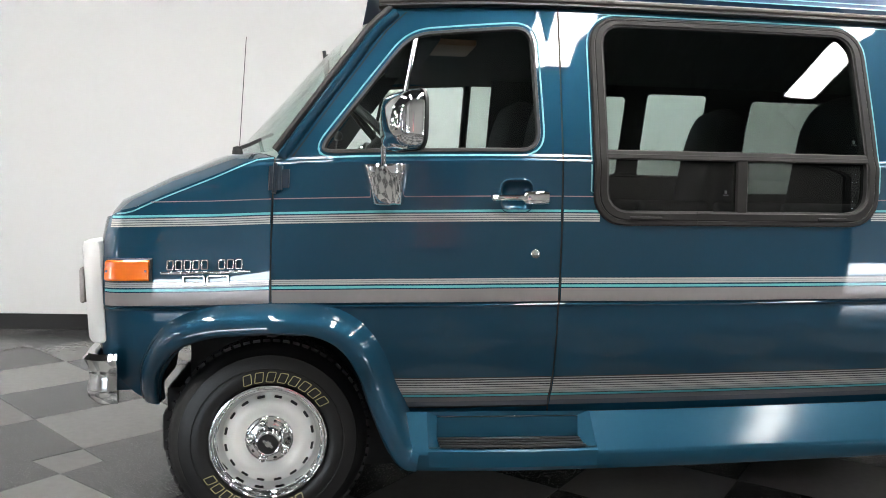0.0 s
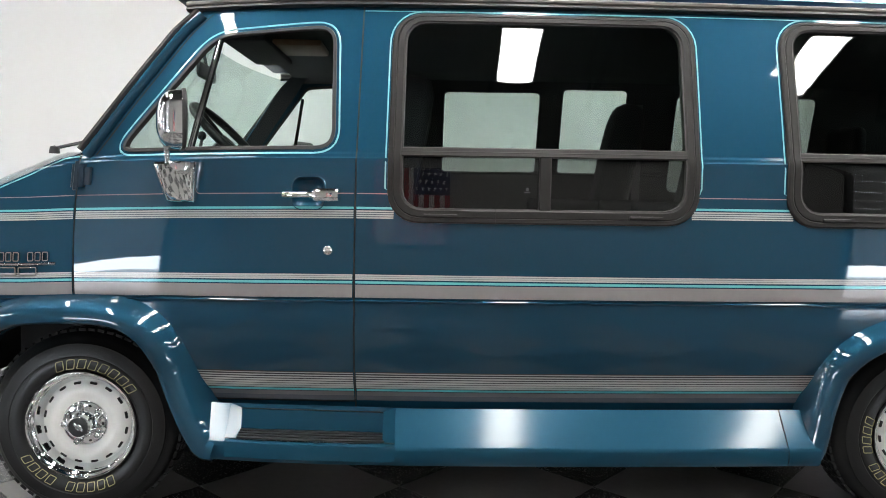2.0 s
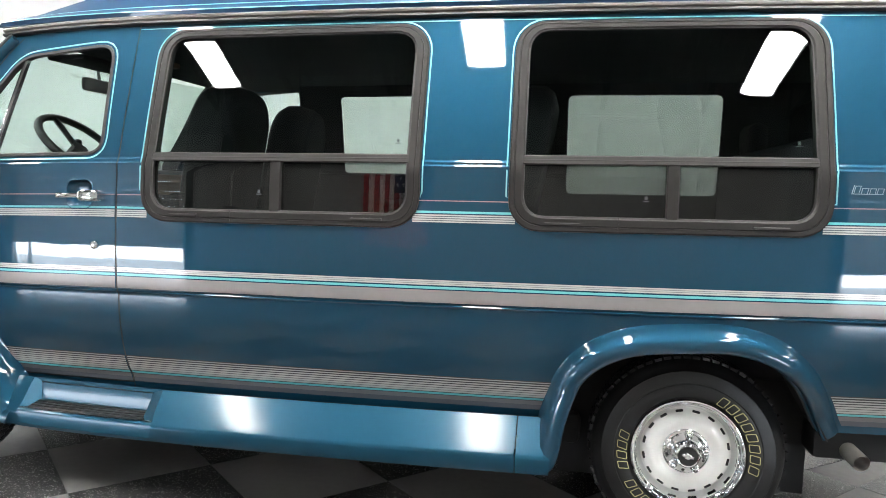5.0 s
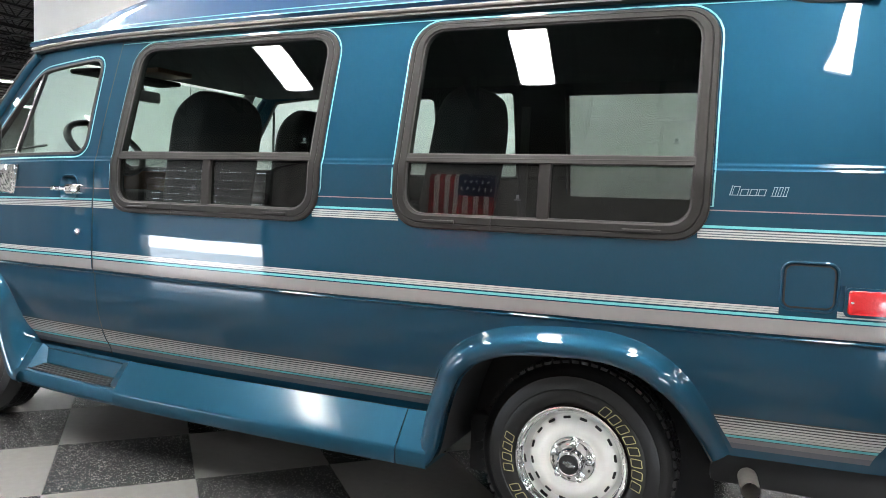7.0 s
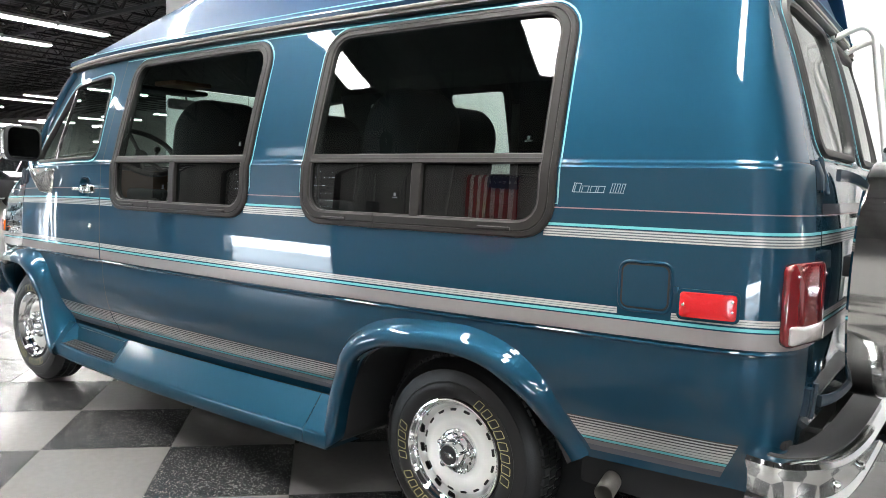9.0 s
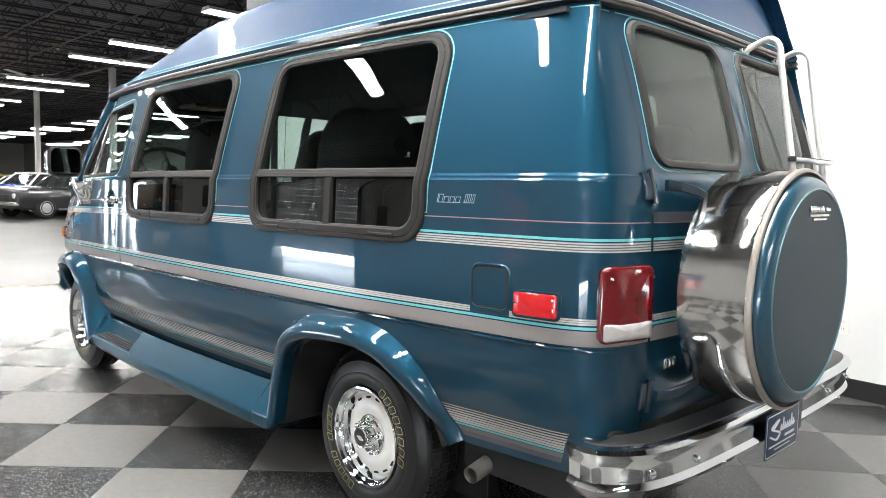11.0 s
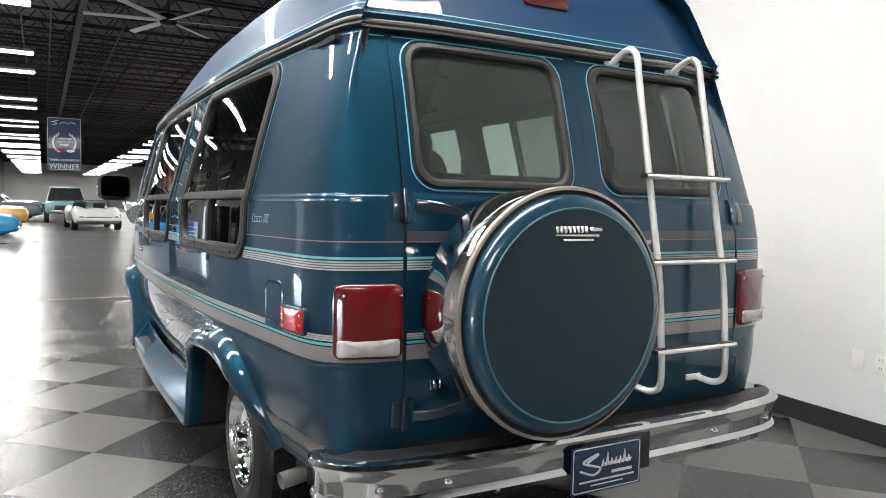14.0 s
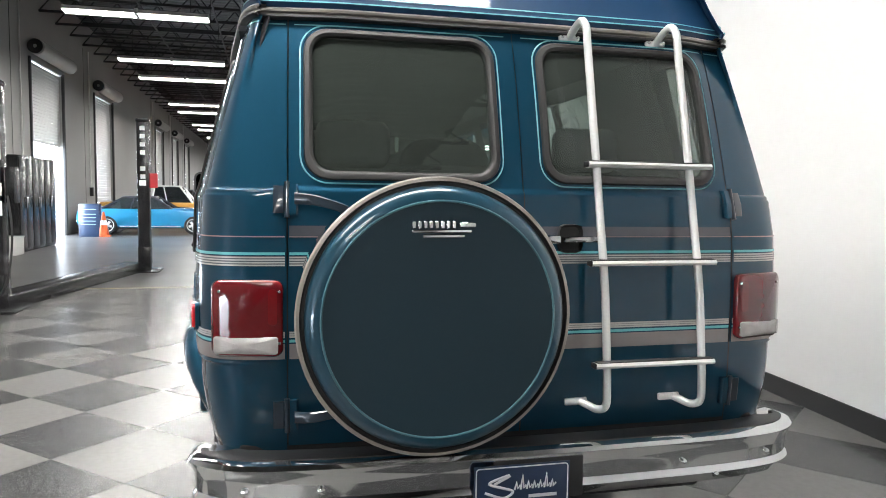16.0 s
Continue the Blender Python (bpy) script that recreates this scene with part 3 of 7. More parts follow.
for right in (False, True):
    dw = DOORR if right else DOORW
    side = join(
        patch(grid(-0.86, DOOR0 - GAP, 0.022), ZLOW, [hole_f, CUT_F], 0, right, zmap=fender_top),
        patch(grid(DOOR1 + GAP, 4.3705, 0.0205), ZROWS, ([R1i, R3i] if right else [W1i, W2i]) + [hole_r], 0, right),
        patch(grid(DOOR0, DOOR1, 0.022), [0.30, 0.36, 0.42, SILL - GAP], [hole_f], -0.002, right))
    vpart("body_side", side, M["paint"], van, "teal-blue metallic side panel with rounded rear corner", raked=False)
    door = patch(grid(DOOR0, DOOR1, 0.0165), ZROWS[ZROWS >= SILL], [dw, PULL, hole_f], 0, right, smap=door_map)
    front_door = vpart("front_door", door, M["paint"], van, "teal-blue front door with chrome handle and tall window", raked=False)
    # rear door
    rdoor = vpart("rear_door", patch(grid(4.3748, 5.1008, 0.018), np.unique(np.r_[grid(0.575, 1.33, 0.03), [1.337, 1.344, 1.352, 1.36], grid(1.375, TOP, 0.0154)]), [RWi], 0, right),
                  M["paint"], van, "teal-blue rear cargo door with fixed window", raked=False)
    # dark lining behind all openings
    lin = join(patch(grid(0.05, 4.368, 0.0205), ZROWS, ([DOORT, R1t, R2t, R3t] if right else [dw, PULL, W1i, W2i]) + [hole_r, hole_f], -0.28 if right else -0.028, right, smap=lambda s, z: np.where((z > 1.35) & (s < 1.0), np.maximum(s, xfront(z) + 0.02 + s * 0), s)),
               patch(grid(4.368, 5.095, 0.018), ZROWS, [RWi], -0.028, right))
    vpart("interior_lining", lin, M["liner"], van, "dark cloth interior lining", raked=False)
    if not right:
        vpart("pillar_seal", patch(grid(0.985, 1.02, 0.0175), grid(0.45, 1.868, 0.03), (), -0.006, right), M["rubber"], van, "black rubber door seal", raked=False)
    vpart("pillar_seal", patch(grid(-0.015, 0.02, 0.0175), grid(0.72, 1.34, 0.03), (), -0.006, right), M["rubber"], van, "black rubber door seal", raked=False)
    vpart("door_seal", patch(grid(4.36, 4.385, 0.0125), grid(0.55, 1.868, 0.03), (), -0.014, right), M["dark"], van, "black rubber door seal", raked=False)

    # large conversion windows
    if right:
        for Wi in (R1i, R3i):
            s0, s1, z0 = min(p[0] for p in Wi), max(p[0] for p in Wi), min(p[1] for p in Wi)
            win = vpart("cargo_window", ring([tuple(p) for p in offset_poly(Wi, -0.025)], Wi, [(0, 0.001), (0.15, 0.009), (0.85, 0.009), (1.0, 0.0), (1.0, -0.02), (0.3, -0.02)], right), M["rubber"], van, "smoked side window in a black rubber seal", raked=False)
            rows = [[tuple(surf(s, z, -0.008, right)) for s in np.linspace(s0 - 0.01, s1 + 0.01, 16)] for z in np.linspace(z0 - 0.01, 1.872, 12)]
            vpart("pane", rows_mesh(rows), M["dark_smoke"] if Wi is R3i else M["smoke"], win, "smoked pane", raked=False)
    for W, Wi, div in () if right else ((W1, W1i, 1.658), (W2, W2i, 3.063)):
        s0, s1 = min(p[0] for p in Wi), max(p[0] for p in Wi)
        win = vpart("side_window", ring(W, Wi, [(0, 0.001), (0.02, 0.009), (0.12, 0.013), (0.35, 0.013), (0.40, 0.010), (0.46, 0.013), (0.90, 0.013), (1.0, 0.008), (1.0, -0.03), (0.5, -0.03)], right),
                    M["frame"], van, "bronze-grey framed smoked conversion window", raked=False, smooth=30)
        rows = [[tuple(surf(s, z, 0.006 - 0.012 * (z - 1.36) / 0.455, right)) for s in np.linspace(s0 - 0.02, s1 + 0.02, 30)] for z in np.linspace(1.36, 1.835, 20)]
        vpart("pane", rows_mesh(rows), M["smoke"], win, "smoked upper pane", raked=False)
        for a, b, h in ((s0 - 0.02, div, -0.004), (div, s1 + 0.02, -0.009)):
            rows = [[tuple(surf(s, z, h, right)) for s in np.linspace(a, b, 16)] for z in np.linspace(1.145, 1.362, 10)]
            vpart("pane", rows_mesh(rows), M["dark_smoke"], win, "smoked lower vent pane", raked=False)
        vpart("cross_bar", bar(s0 - 0.01, s1 + 0.01, 1.336, 1.369, -0.02, 0.010, right), M["frame"], win, raked=False, smooth=30)
        vpart("cross_bar_lip", bar(s0 - 0.005, s1 + 0.005, 1.349, 1.355, 0.009, 0.0125, right, 0.002), M["frame"], win, raked=False, smooth=30)
        vpart("divider", bar(div - 0.021, div + 0.021, 1.150, 1.337, -0.02, 0.008, right), M["frame"], win, raked=False, smooth=30)
        vpart("inner_seal", ring(Wi, [tuple(p) for p in offset_poly(Wi, 0.004)], [(0, -0.02), (0, 0.008), (1, 0.007), (1, -0.02)], right), M["rubber"], win, raked=False)
        for a in (s0 + 0.08, s1 - 0.20):
            vpart("latch", bar(a, a + 0.115, 1.127, 1.139, 0.011, 0.018, right, 0.003), M["frame"], win, raked=False)
        vpart("frame_joint", bar(s0 + 0.325, s0 + 0.328, 1.110, 1.158, 0.011, 0.0145, right, 0.0005), M["frame"], win, raked=False)
        # pinstripe round the frame
        o1 = [tuple(p) for p in offset_poly(W, -0.005)]
        o2 = [tuple(p) for p in offset_poly(W, -0.0105)]
        keepz = lambda q: q
        vpart("pinstripe", ring([(s, max(z, 1.215)) for s, z in o2], [(s, max(z, 1.215)) for s, z in o1], [(0, 0.0016), (0.5, 0.0022), (1, 0.0016)], right), M["pale_cyan"], win, "pale cyan pinstripe", raked=False)

    # door glass
    rows = [[tuple(a + u * (b - a)) for u in np.linspace(0, 1, 14)] for a, b in ((surf(xfront(z) + 0.05, z, -0.012, right), surf(0.998 if right else 0.95, z, -0.012, right)) for z in np.linspace(1.345, 1.868 if right else 1.82, 14))]
    vpart("pane", rows_mesh(rows), M["clear"], front_door, "clear door glass", raked=False)
    vpart("window_seal", ring(dw, [tuple(p) for p in offset_poly(dw, 0.014)], [(0, 0.0), (0.1, 0.004), (0.8, 0.004), (1, 0.0), (1, -0.02), (0, -0.02)], right), M["rubber"], front_door, raked=False)
    vpart("pinstripe", ring([tuple(p) for p in offset_poly(dw, -0.0150)], [tuple(p) for p in offset_poly(dw, -0.0085)], [(0, 0.001), (0.5, 0.0022), (1, 0.001)], right), M["pale_cyan"], front_door, "pale cyan pinstripe", raked=False)
    a, b = np.array((0.415, 1.360)), np.array((0.477, 1.772))
    rows = []
    for k in np.linspace(0, 1, 14):
        s, z = a + k * (b - a)
        rows.append([tuple(surf(s + w, z, h, right)) for w, h in ((-0.010, -0.018), (-0.009, -0.003), (-0.003, 0.000), (0.005, 0.000), (0.009, -0.003), (0.010, -0.018))])
    vpart("vent_bar", rows_mesh(rows, closed=True, cap=True), M["chrome"], front_door, "bright metal vent window divider", raked=False)

# the stripes, each a layer of its own on the skin, on both flanks and round the tail
def stripe_set(right):
    def lay(name, mat_, segs, z0, z1, label, **k):
        for a, b in segs:
            vpart(name, strip(a, b, z0, z1, right=right, **k), M[mat_], van, label, raked=False)
    gaps = [(-0.60, DOOR0 - GAP - 0.002), (DOOR0 + 0.002, DOOR1 - 0.002), (DOOR1 + GAP + 0.002, 4.366)]
    belt = [(-0.60, DOOR0 - GAP - 0.002), (DOOR0 + 0.002, DOOR1 - 0.002), (DOOR1 + GAP + 0.002, 1.136), (3.545, 4.366), (4.378, 5.089)]
    between = [(2.176, 2.540)]          # the piece between the windows sits a little higher
    lay("pinstripe", "pink", [(-0.43, DOOR0 - GAP - 0.002)] + belt[1:] + between, 1.2035, 1.2070, "faded rose pinstripe")
    lay("tape_band", "dim_taupe", belt[4:], 1.208, 1.238, "dark taupe fading stripe")
    for segs, up in ((belt, 0.0), (between, 0.010)):
        lay("pinstripe", "cyan", segs, 1.1515 + up, 1.1595 + up, "bright cyan belt pinstripe")
        lay("tape_band", "grey_back", segs, 1.1185 + up, 1.1485 + up, "dull grey belt stripe", off=0.0014)
        for k in range(4):
            z = 1.1195 + 0.0076 * k + up
            lay("pinstripe", "grey_vinyl", segs, z, z + 0.0042, "silver-grey belt pinstripe")
    mid = gaps + [(4.378, 5.089)]
    midf = [(-0.60, DOOR0 - GAP - 0.002), (DOOR0 + 0.002, DOOR1 - 0.002), (DOOR1 + GAP + 0.002, 3.786), (3.940, 4.366), (4.378, 5.089)]
    lay("tape_band", "grey_back", midf, 0.9060, 0.9250, "dull grey waist stripe", off=0.0014)
    for k in range(3):
        z = 0.9062 + 0.0066 * k
        lay("pinstripe", "grey_vinyl", midf, z, z + 0.0052, "silver-grey pinstripe")
    lay("pinstripe", "cyan", mid, 0.8925, 0.9010, "bright cyan waist pinstripe")
    lay("tape_band", "taupe", mid, 0.8425, 0.8885, "taupe waist stripe")
    low = [(0.448, DOOR1 - 0.002, -0.26, 0.0), (DOOR1 + GAP + 0.002, 2.665, 0.0, 0.24), (3.683, 4.102, -0.56, 0.42)]
    for a, b, sa, sb in low:
        vpart("tape_band", strip(a + sa * 0.0140, b + sb * 0.0140, 0.4840, 0.5660, off=0.0014, right=right, slant0=sa, slant1=sb), M["rubber"], van, "black backing of the sill stripes", raked=False)
        for k in range(7):
            z = 0.4985 + 0.0100 * k
            vpart("pinstripe", strip(a + sa * (z - 0.47), b + sb * (z - 0.47), z, z + 0.0086 - 0.00085 * k, right=right, slant0=sa, slant1=sb), M["grey_vinyl"], van, "silver-grey sill pinstripe", raked=False)
        vpart("pinstripe", strip(a + sa * 0.0165, b + sb * 0.0165, 0.4865, 0.4955, right=right, slant0=sa, slant1=sb), M["cyan"], van, "bright cyan sill pinstripe", raked=False)
        for m_, z0_, z1_ in (("taupe_sill", 0.4665, 0.4840), ("dim_taupe", 0.4480, 0.4662)):
            vpart("tape_band", strip(a + sa * (z0_ - 0.47), b + sb * (z0_ - 0.47), z0_, z1_, right=right, slant0=sa, slant1=sb), M[m_], van, "dark taupe sill stripe", raked=False)


for right in (False, True):
    stripe_set(right)
    s_ = np.linspace(-0.575, DOOR0 - GAP - 0.002, 40)
    top_ = np.interp(s_, [-0.575, -0.53, -0.496, -0.407, -0.305, -0.106, -0.064, -0.015], [1.164, 1.166, 1.172, 1.208, 1.248, 1.326, 1.341, 1.3455])
    vpart("pinstripe", rows_mesh([[tuple(p) for p in surf(s_, top_ + d, 0.0022, right)] for d in (0.0, 0.0055)]), M["pale_cyan"], van, "pale cyan fender pinstripe", raked=False)
    for a, b in ((1.008, 4.366), (4.39, 5.073)):
        vpart("pinstripe", strip(a, b, 1.858, 1.862, right=right), M["pale_cyan"], van, "pale cyan eave pinstripe", raked=False)
    o = rrect(4.406, 5.044, 1.362, 1.862, 0.085)
    win = vpart("rear_window", ring(RW, RWi, [(0, 0.001), (0.15, 0.012), (0.6, 0.014), (0.9, 0.008), (1, 0.0), (1, -0.02), (0.3, -0.02)], right), M["rubber"], van, "rear door window in a black rubber seal", raked=False)
    rows = [[tuple(surf(s, z, -0.006, right)) for s in np.linspace(4.435, 5.015, 16)] for z in np.linspace(1.39, 1.84, 14)]
    vpart("pane", rows_mesh(rows), M["rear_glass"], win, "lightly tinted rear pane with its grey reflection put in as haze", raked=False)
    vpart("pinstripe", ring(o, [tuple(p) for p in offset_poly(o, 0.005)], [(0, 0.001), (0.5, 0.0022), (1, 0.001)], right), M["pale_cyan"], win, "pale cyan pinstripe", raked=False)

# wheel-arch flares and running boards
def flare(curve, right, name, depth, wide=1.0):
    P = np.array(curve)
    t = np.gradient(P, axis=0)
    t /= np.linalg.norm(t, axis=1)[:, None]
    n = np.c_[-t[:, 1], t[:, 0]]
    rows = []
    prof = [(0.094, 0.0), (0.088, 0.006), (0.080, 0.022), (0.068, 0.045), (0.050, 0.062), (0.028, 0.070), (0.010, 0.068), (0.002, 0.060), (0.0, 0.048), (0.006, 0.02), (0.012, -0.05)]
    for i, (p, q) in enumerate(zip(P, n)):
        row = []
        # the free end thins out; the end at the running board stays in one plane with it
        free = (len(P) - 1 - i) if curve is arch_r else i
        thin = 0.35 + 0.65 * min(1.0, free / (0.22 * len(P)))
        for w, h in prof:
            w, h = w * wide * (0.55 + 0.45 * thin), (h * thin if h > 0 else h)
            s, z = p + q * w
            tuck = float(np.interp(z, sd[:, 0], sd[:, 1])) if z < 0.70 and 0.15 < s < 2.95 else 0.0
            row.append(tuple(surf(s, z, h * depth + max(0.0, tuck - 0.045) * min(1.0, max(h, 0) / 0.03) if h > 0 else h, right)))
        rows.append(row)
    return vpart(name, rows_mesh(rows), M["paint"], van, "bulging teal-blue wheel-arch flare", raked=False)


for right in (False, True):
    sg = -1 if right else 1
    Y = lambda y: (2 * YC - 0.18 - y) if right else y
    flare(arch_f, right, "wheel_flare", 1.25, 1.13)
    flare(arch_r, right, "wheel_flare", 1.0)
    # running board: fascia, sloping top, and a step well with a ribbed tread
    def board(x0, x1, n=12):
        rows = []
        for x in np.linspace(x0, x1, n):
            yb = float(np.interp(x, PS, PY))
            rows.append([(x, Y(yb + 0.075), 0.425), (x, Y(yb + 0.068), 0.428), (x, Y(yb + 0.02), 0.368), (x, Y(yb - 0.020), 0.316), (x, Y(yb - 0.0265), 0.307), (x, Y(yb - 0.0275), 0.300), (x, Y(yb - 0.027), 0.262), (x, Y(yb - 0.018), 0.247), (x, Y(yb + 0.16), 0.245)])
        return rows_mesh(rows, cap=False)
    rb = vpart("running_board", board(1.155, 2.568), M["moulded"], van, "teal-blue moulded running board with a step well")
    vpart("end_cap", board(2.572, 2.690, 5), M["moulded"], rb)
    vpart("end_cap", board(0.462, 0.560, 5), M["moulded"], rb)
    rows = []
    for x in np.linspace(0.556, 1.158, 9):
        yb = float(np.interp(x, PS, PY))
        rows.append([(x, Y(yb - 0.014), 0.3225), (x, Y(yb - 0.024), 0.316), (x, Y(yb - 0.0275), 0.304), (x, Y(yb - 0.027), 0.262), (x, Y(yb - 0.018), 0.247), (x, Y(yb + 0.16), 0.245)])
    pit = []
    for xa, xc in ((0.557, 0.598), (1.158, 1.112)):
        y0, y1 = float(np.interp(xa, PS, PY)), float(np.interp(xc, PS, PY))
        pit += [(xa, Y(y0 + 0.075), 0.427), (xa, Y(y0 - 0.016), 0.3235), (xc, Y(y1 + 0.071), 0.414), (xc, Y(y1 + 0.062), 0.336), (xc, Y(y1 - 0.010), 0.3245)]
    pit = (pit, [], [(0, 2, 3, 4, 1), (5, 6, 9, 8, 7), (2, 7, 8, 3), (3, 8, 9, 4), (1, 4, 9, 6), (0, 5, 7, 2)])
    vpart("step_well", join(rows_mesh(rows), pit), M["moulded"], rb, "recessed entry step", smooth=20)
    edge_ = [[(x, Y(float(np.interp(x, PS, PY)) + y), z) for x, y, z in q] for q in (((0.600, 0.069, 0.412), (1.110, 0.069, 0.412)), ((0.600, 0.061, 0.337), (1.110, 0.061, 0.337)), ((0.560, -0.012, 0.325), (1.155, -0.012, 0.325)))]
    # thin bright beads put in the highlights along the step edges
    for q in edge_:
        vpart("edge_bead", tube_mesh(q, 0.0022, 6), M["steel"], rb, "steel bead standing for the highlight on the step edge")
    for k in range(4):
        rows = []
        for x in np.linspace(0.600, 1.118, 6):
            yb = float(np.interp(x, PS, PY)) + 0.052 - 0.018 * k
            z = 0.3355 - 0.0028 * k
            rows.append([(x, Y(yb), z), (x, Y(yb), z + 0.005), (x, Y(yb - 0.004), z + 0.007), (x, Y(yb - 0.010), z + 0.007), (x, Y(yb - 0.014), z + 0.005), (x, Y(yb - 0.014), z)])
        vpart("tread_rib", rows_mesh(rows, closed=True, cap=True), M["black_plastic"], rb, "black ribbed step tread")

# gutter rail and raised roof
def outline(z, off, s0=0.34, s1=5.095, n=90):
    s = np.r_[np.linspace(s0, 4.0, n // 2), np.linspace(4.02, 4.4, n // 3), np.linspace(4.42, s1, n // 6)]
    left = surf(s, np.full(len(s), z), off)
    rt = surf(s, np.full(len(s), z), off, True)[::-1]
    return [tuple(p) for p in left] + [tuple(p) for p in rt]


rows = [outline(z, o) for z, o in ((1.874, -0.006), (1.876, 0.012), (1.882, 0.022), (1.888, 0.022), (1.890, 0.015), (1.894, 0.015), (1.898, 0.025), (1.905, 0.028), (1.912, 0.022), (1.914, 0.0))]
vpart("drip_rail", rows_mesh(rows[:5]), M["black_plastic"], van, "black drip rail", raked=False)
vpart("eave_moulding", rows_mesh(rows[4:]), M["eave"], van, "bronze-grey eave moulding", raked=False)
LEVEL = [(1.910, 0.006, 0.00, 0.0), (1.930, 0.012, 0.02, 0.0), (1.938, 0.004, 0.05, 0.0), (1.96, -0.012, 0.16, 0.0), (2.02, -0.045, 0.32, 0.02), (2.10, -0.085, 0.55, 0.04), (2.17, -0.125, 0.80, 0.07),
         (2.195, -0.150, 0.92, 0.08), (2.22, -0.200, 1.05, 0.11), (2.26, -0.30, 1.25, 0.2), (2.30, -0.50, 1.55, 0.4), (2.325, -0.78, 1.9, 0.7)]
rows = []
for z, o, front, back in LEVEL:
    base = outline(1.88, min(o, 0.02) if o > -0.3 else o, 0.30, 5.095)
    row = []
    for x, y, zz in base:
        x2 = 0.30 + front + (x - 0.30) * ((4.08 - back * 0.25) - (0.30 + front)) / (4.08 - 0.30)
        row.append((x2, y, z + RAKE * x2))
    rows.append(row)
vpart("raised_roof", rows_mesh(rows, closed=True, cap=True), M["roof_paint"], van, "blue fibreglass raised roof with a sloped nose", raked=False, smooth=35)
for z, o in ((1.9275, 0.0145), (1.950, -0.003)):
    rws = []
    for dz in (0.0, 0.0045):
        zz = z + dz
        f, bk = np.interp(zz, [l[0] for l in LEVEL], [l[2] for l in LEVEL]), 0.0
        oo = np.interp(zz, [l[0] for l in LEVEL], [l[1] for l in LEVEL])
        base = outline(1.88, oo + 0.003, 0.30, 5.095)
        rws.append([(0.30 + f + (x - 0.30) * (4.083 - (0.30 + f)) / 3.78, y, zz + RAKE * x) for x, y, _ in base])
    vpart("pinstripe", rows_mesh(rws), M["pale_cyan"], van, "pale cyan roof pinstripe", raked=False)
bm = bmesh.new()
box(bm, 3.99, 4.025, YC - 0.155, YC + 0.045, 2.058, 2.098, 0.008)
vpart("high_brake_light", bm, M["dark_red"], van, "dark red high-mounted brake light")
# flat ceiling inside
vpart("headliner", boxed(0.5, 4.0, 0.22, 1.83, 1.845, 1.86), M["liner"], van, "dark headliner")

# windscreen, bonnet, nose
rows = []
for v in np.linspace(0, 1, 14):
    z = 1.352 + v * 0.515
    L = surf(float(xfront(z)) + 0.004, z, -0.006)
    row = []
    for u in np.linspace(0, 1, 24):
        bulge = 1 - (2 * u - 1) ** 2
        row.append((L[0] - (0.25 - 0.08 * v) * bulge, L[1] + u * (2 * YC - 2 * L[1]), z + RAKE * L[0]))
    rows.append(row)
vpart("windscreen", rows_mesh(rows), M["screen_glass"], van, "green-tinted curved windscreen", raked=False)
edge = [rows[k][0] for k in range(14)]
for right in (False, True):
    pts = [(x - 0.008, (2 * YC - y + 0.008) if right else y - 0.008, z) for x, y, z in edge]
    vpart("windscreen_seal", tube_mesh(pts, 0.014, 8), M["rubber"], van, raked=False)
    pl2 = [tuple(surf(float(xfront(z)) + 0.022, z, 0.003, right)) for z in np.linspace(1.352, 1.86, 12)]
    vpart("windscreen_pillar", tube_mesh(pl2, 0.020, 10), M["paint"], van, "teal-blue windscreen pillar", raked=False)
    shut = [[tuple(surf(float(xfront(z)) + d, z, 0.0016, right)) for z in np.linspace(1.352, 1.86, 16)] for d in (0.058, 0.065)]
    vpart("door_gap", rows_mesh(shut), M["dark"], van, "dark shut line of the door frame", raked=False)
rows = []
for v in np.linspace(0, 1, 12):
    row = []
    for u in np.linspace(0, 1, 24):
        bulge = 1 - (2 * u - 1) ** 2
        s = -0.62 + v * 0.62
        top = float(fender_top(np.array(s), np.array(1.352)))
        P = surf(s, top, -0.004)
        crown = 0.046 * math.sin(math.pi / 2 * min(1, min(u, 1 - u) / 0.10))
        x = P[0] - bulge * (0.06 + 0.19 * v)
        row.append((x, P[1] + u * (2 * YC - 2 * P[1]), P[2] + crown * min(1, 0.6 + 3 * v) * (1 - 0.55 * max(0.0, v - 0.45) / 0.55)))
    rows.append(row)
vpart("bonnet", rows_mesh(rows), M["paint"], van, "short sloping teal-blue bonnet", raked=False)
bm = bmesh.new()
box(bm, -0.668, -0.600, 0.30, 2 * YC - 0.30, 0.655, 1.03, 0.025)
for v_ in bm.verts:
    v_.co.x += 0.16 * max(0.0, 0.80 - v_.co.z)
grille = vpart("grille_surround", bm, M["fixture"], van, "pale grey plastic grille surround")
for k in range(5):
    vpart("grille_bar", boxed(-0.678, -0.663, 0.55, 2 * YC - 0.55, 0.76 + 0.05 * k, 0.775 + 0.05 * k, 0.004), M["chrome"], grille)
for y in (0.42, 2 * YC - 0.42):
    vpart("headlight", boxed(-0.682, -0.661, y - 0.10, y + 0.10, 0.80, 0.93, 0.012), M["white_lens"], grille, "rectangular headlight")
prof = [(-0.03, 0.175), (0.0, 0.185), (0.015, 0.165), (0.0, 0.135), (-0.004, 0.10), (0.004, 0.06), (0.0, 0.03), (-0.03, 0.0), (-0.05, 0.02)]
path = smooth_pts([(-0.528, 0.226), (-0.565, 0.222), (-0.605, 0.236), (-0.645, 0.30), (-0.675, 0.6), (-0.685, YC)], 5)
path = path + [np.array((p[0], 2 * YC - p[1])) for p in path[::-1][1:]]
rows = []
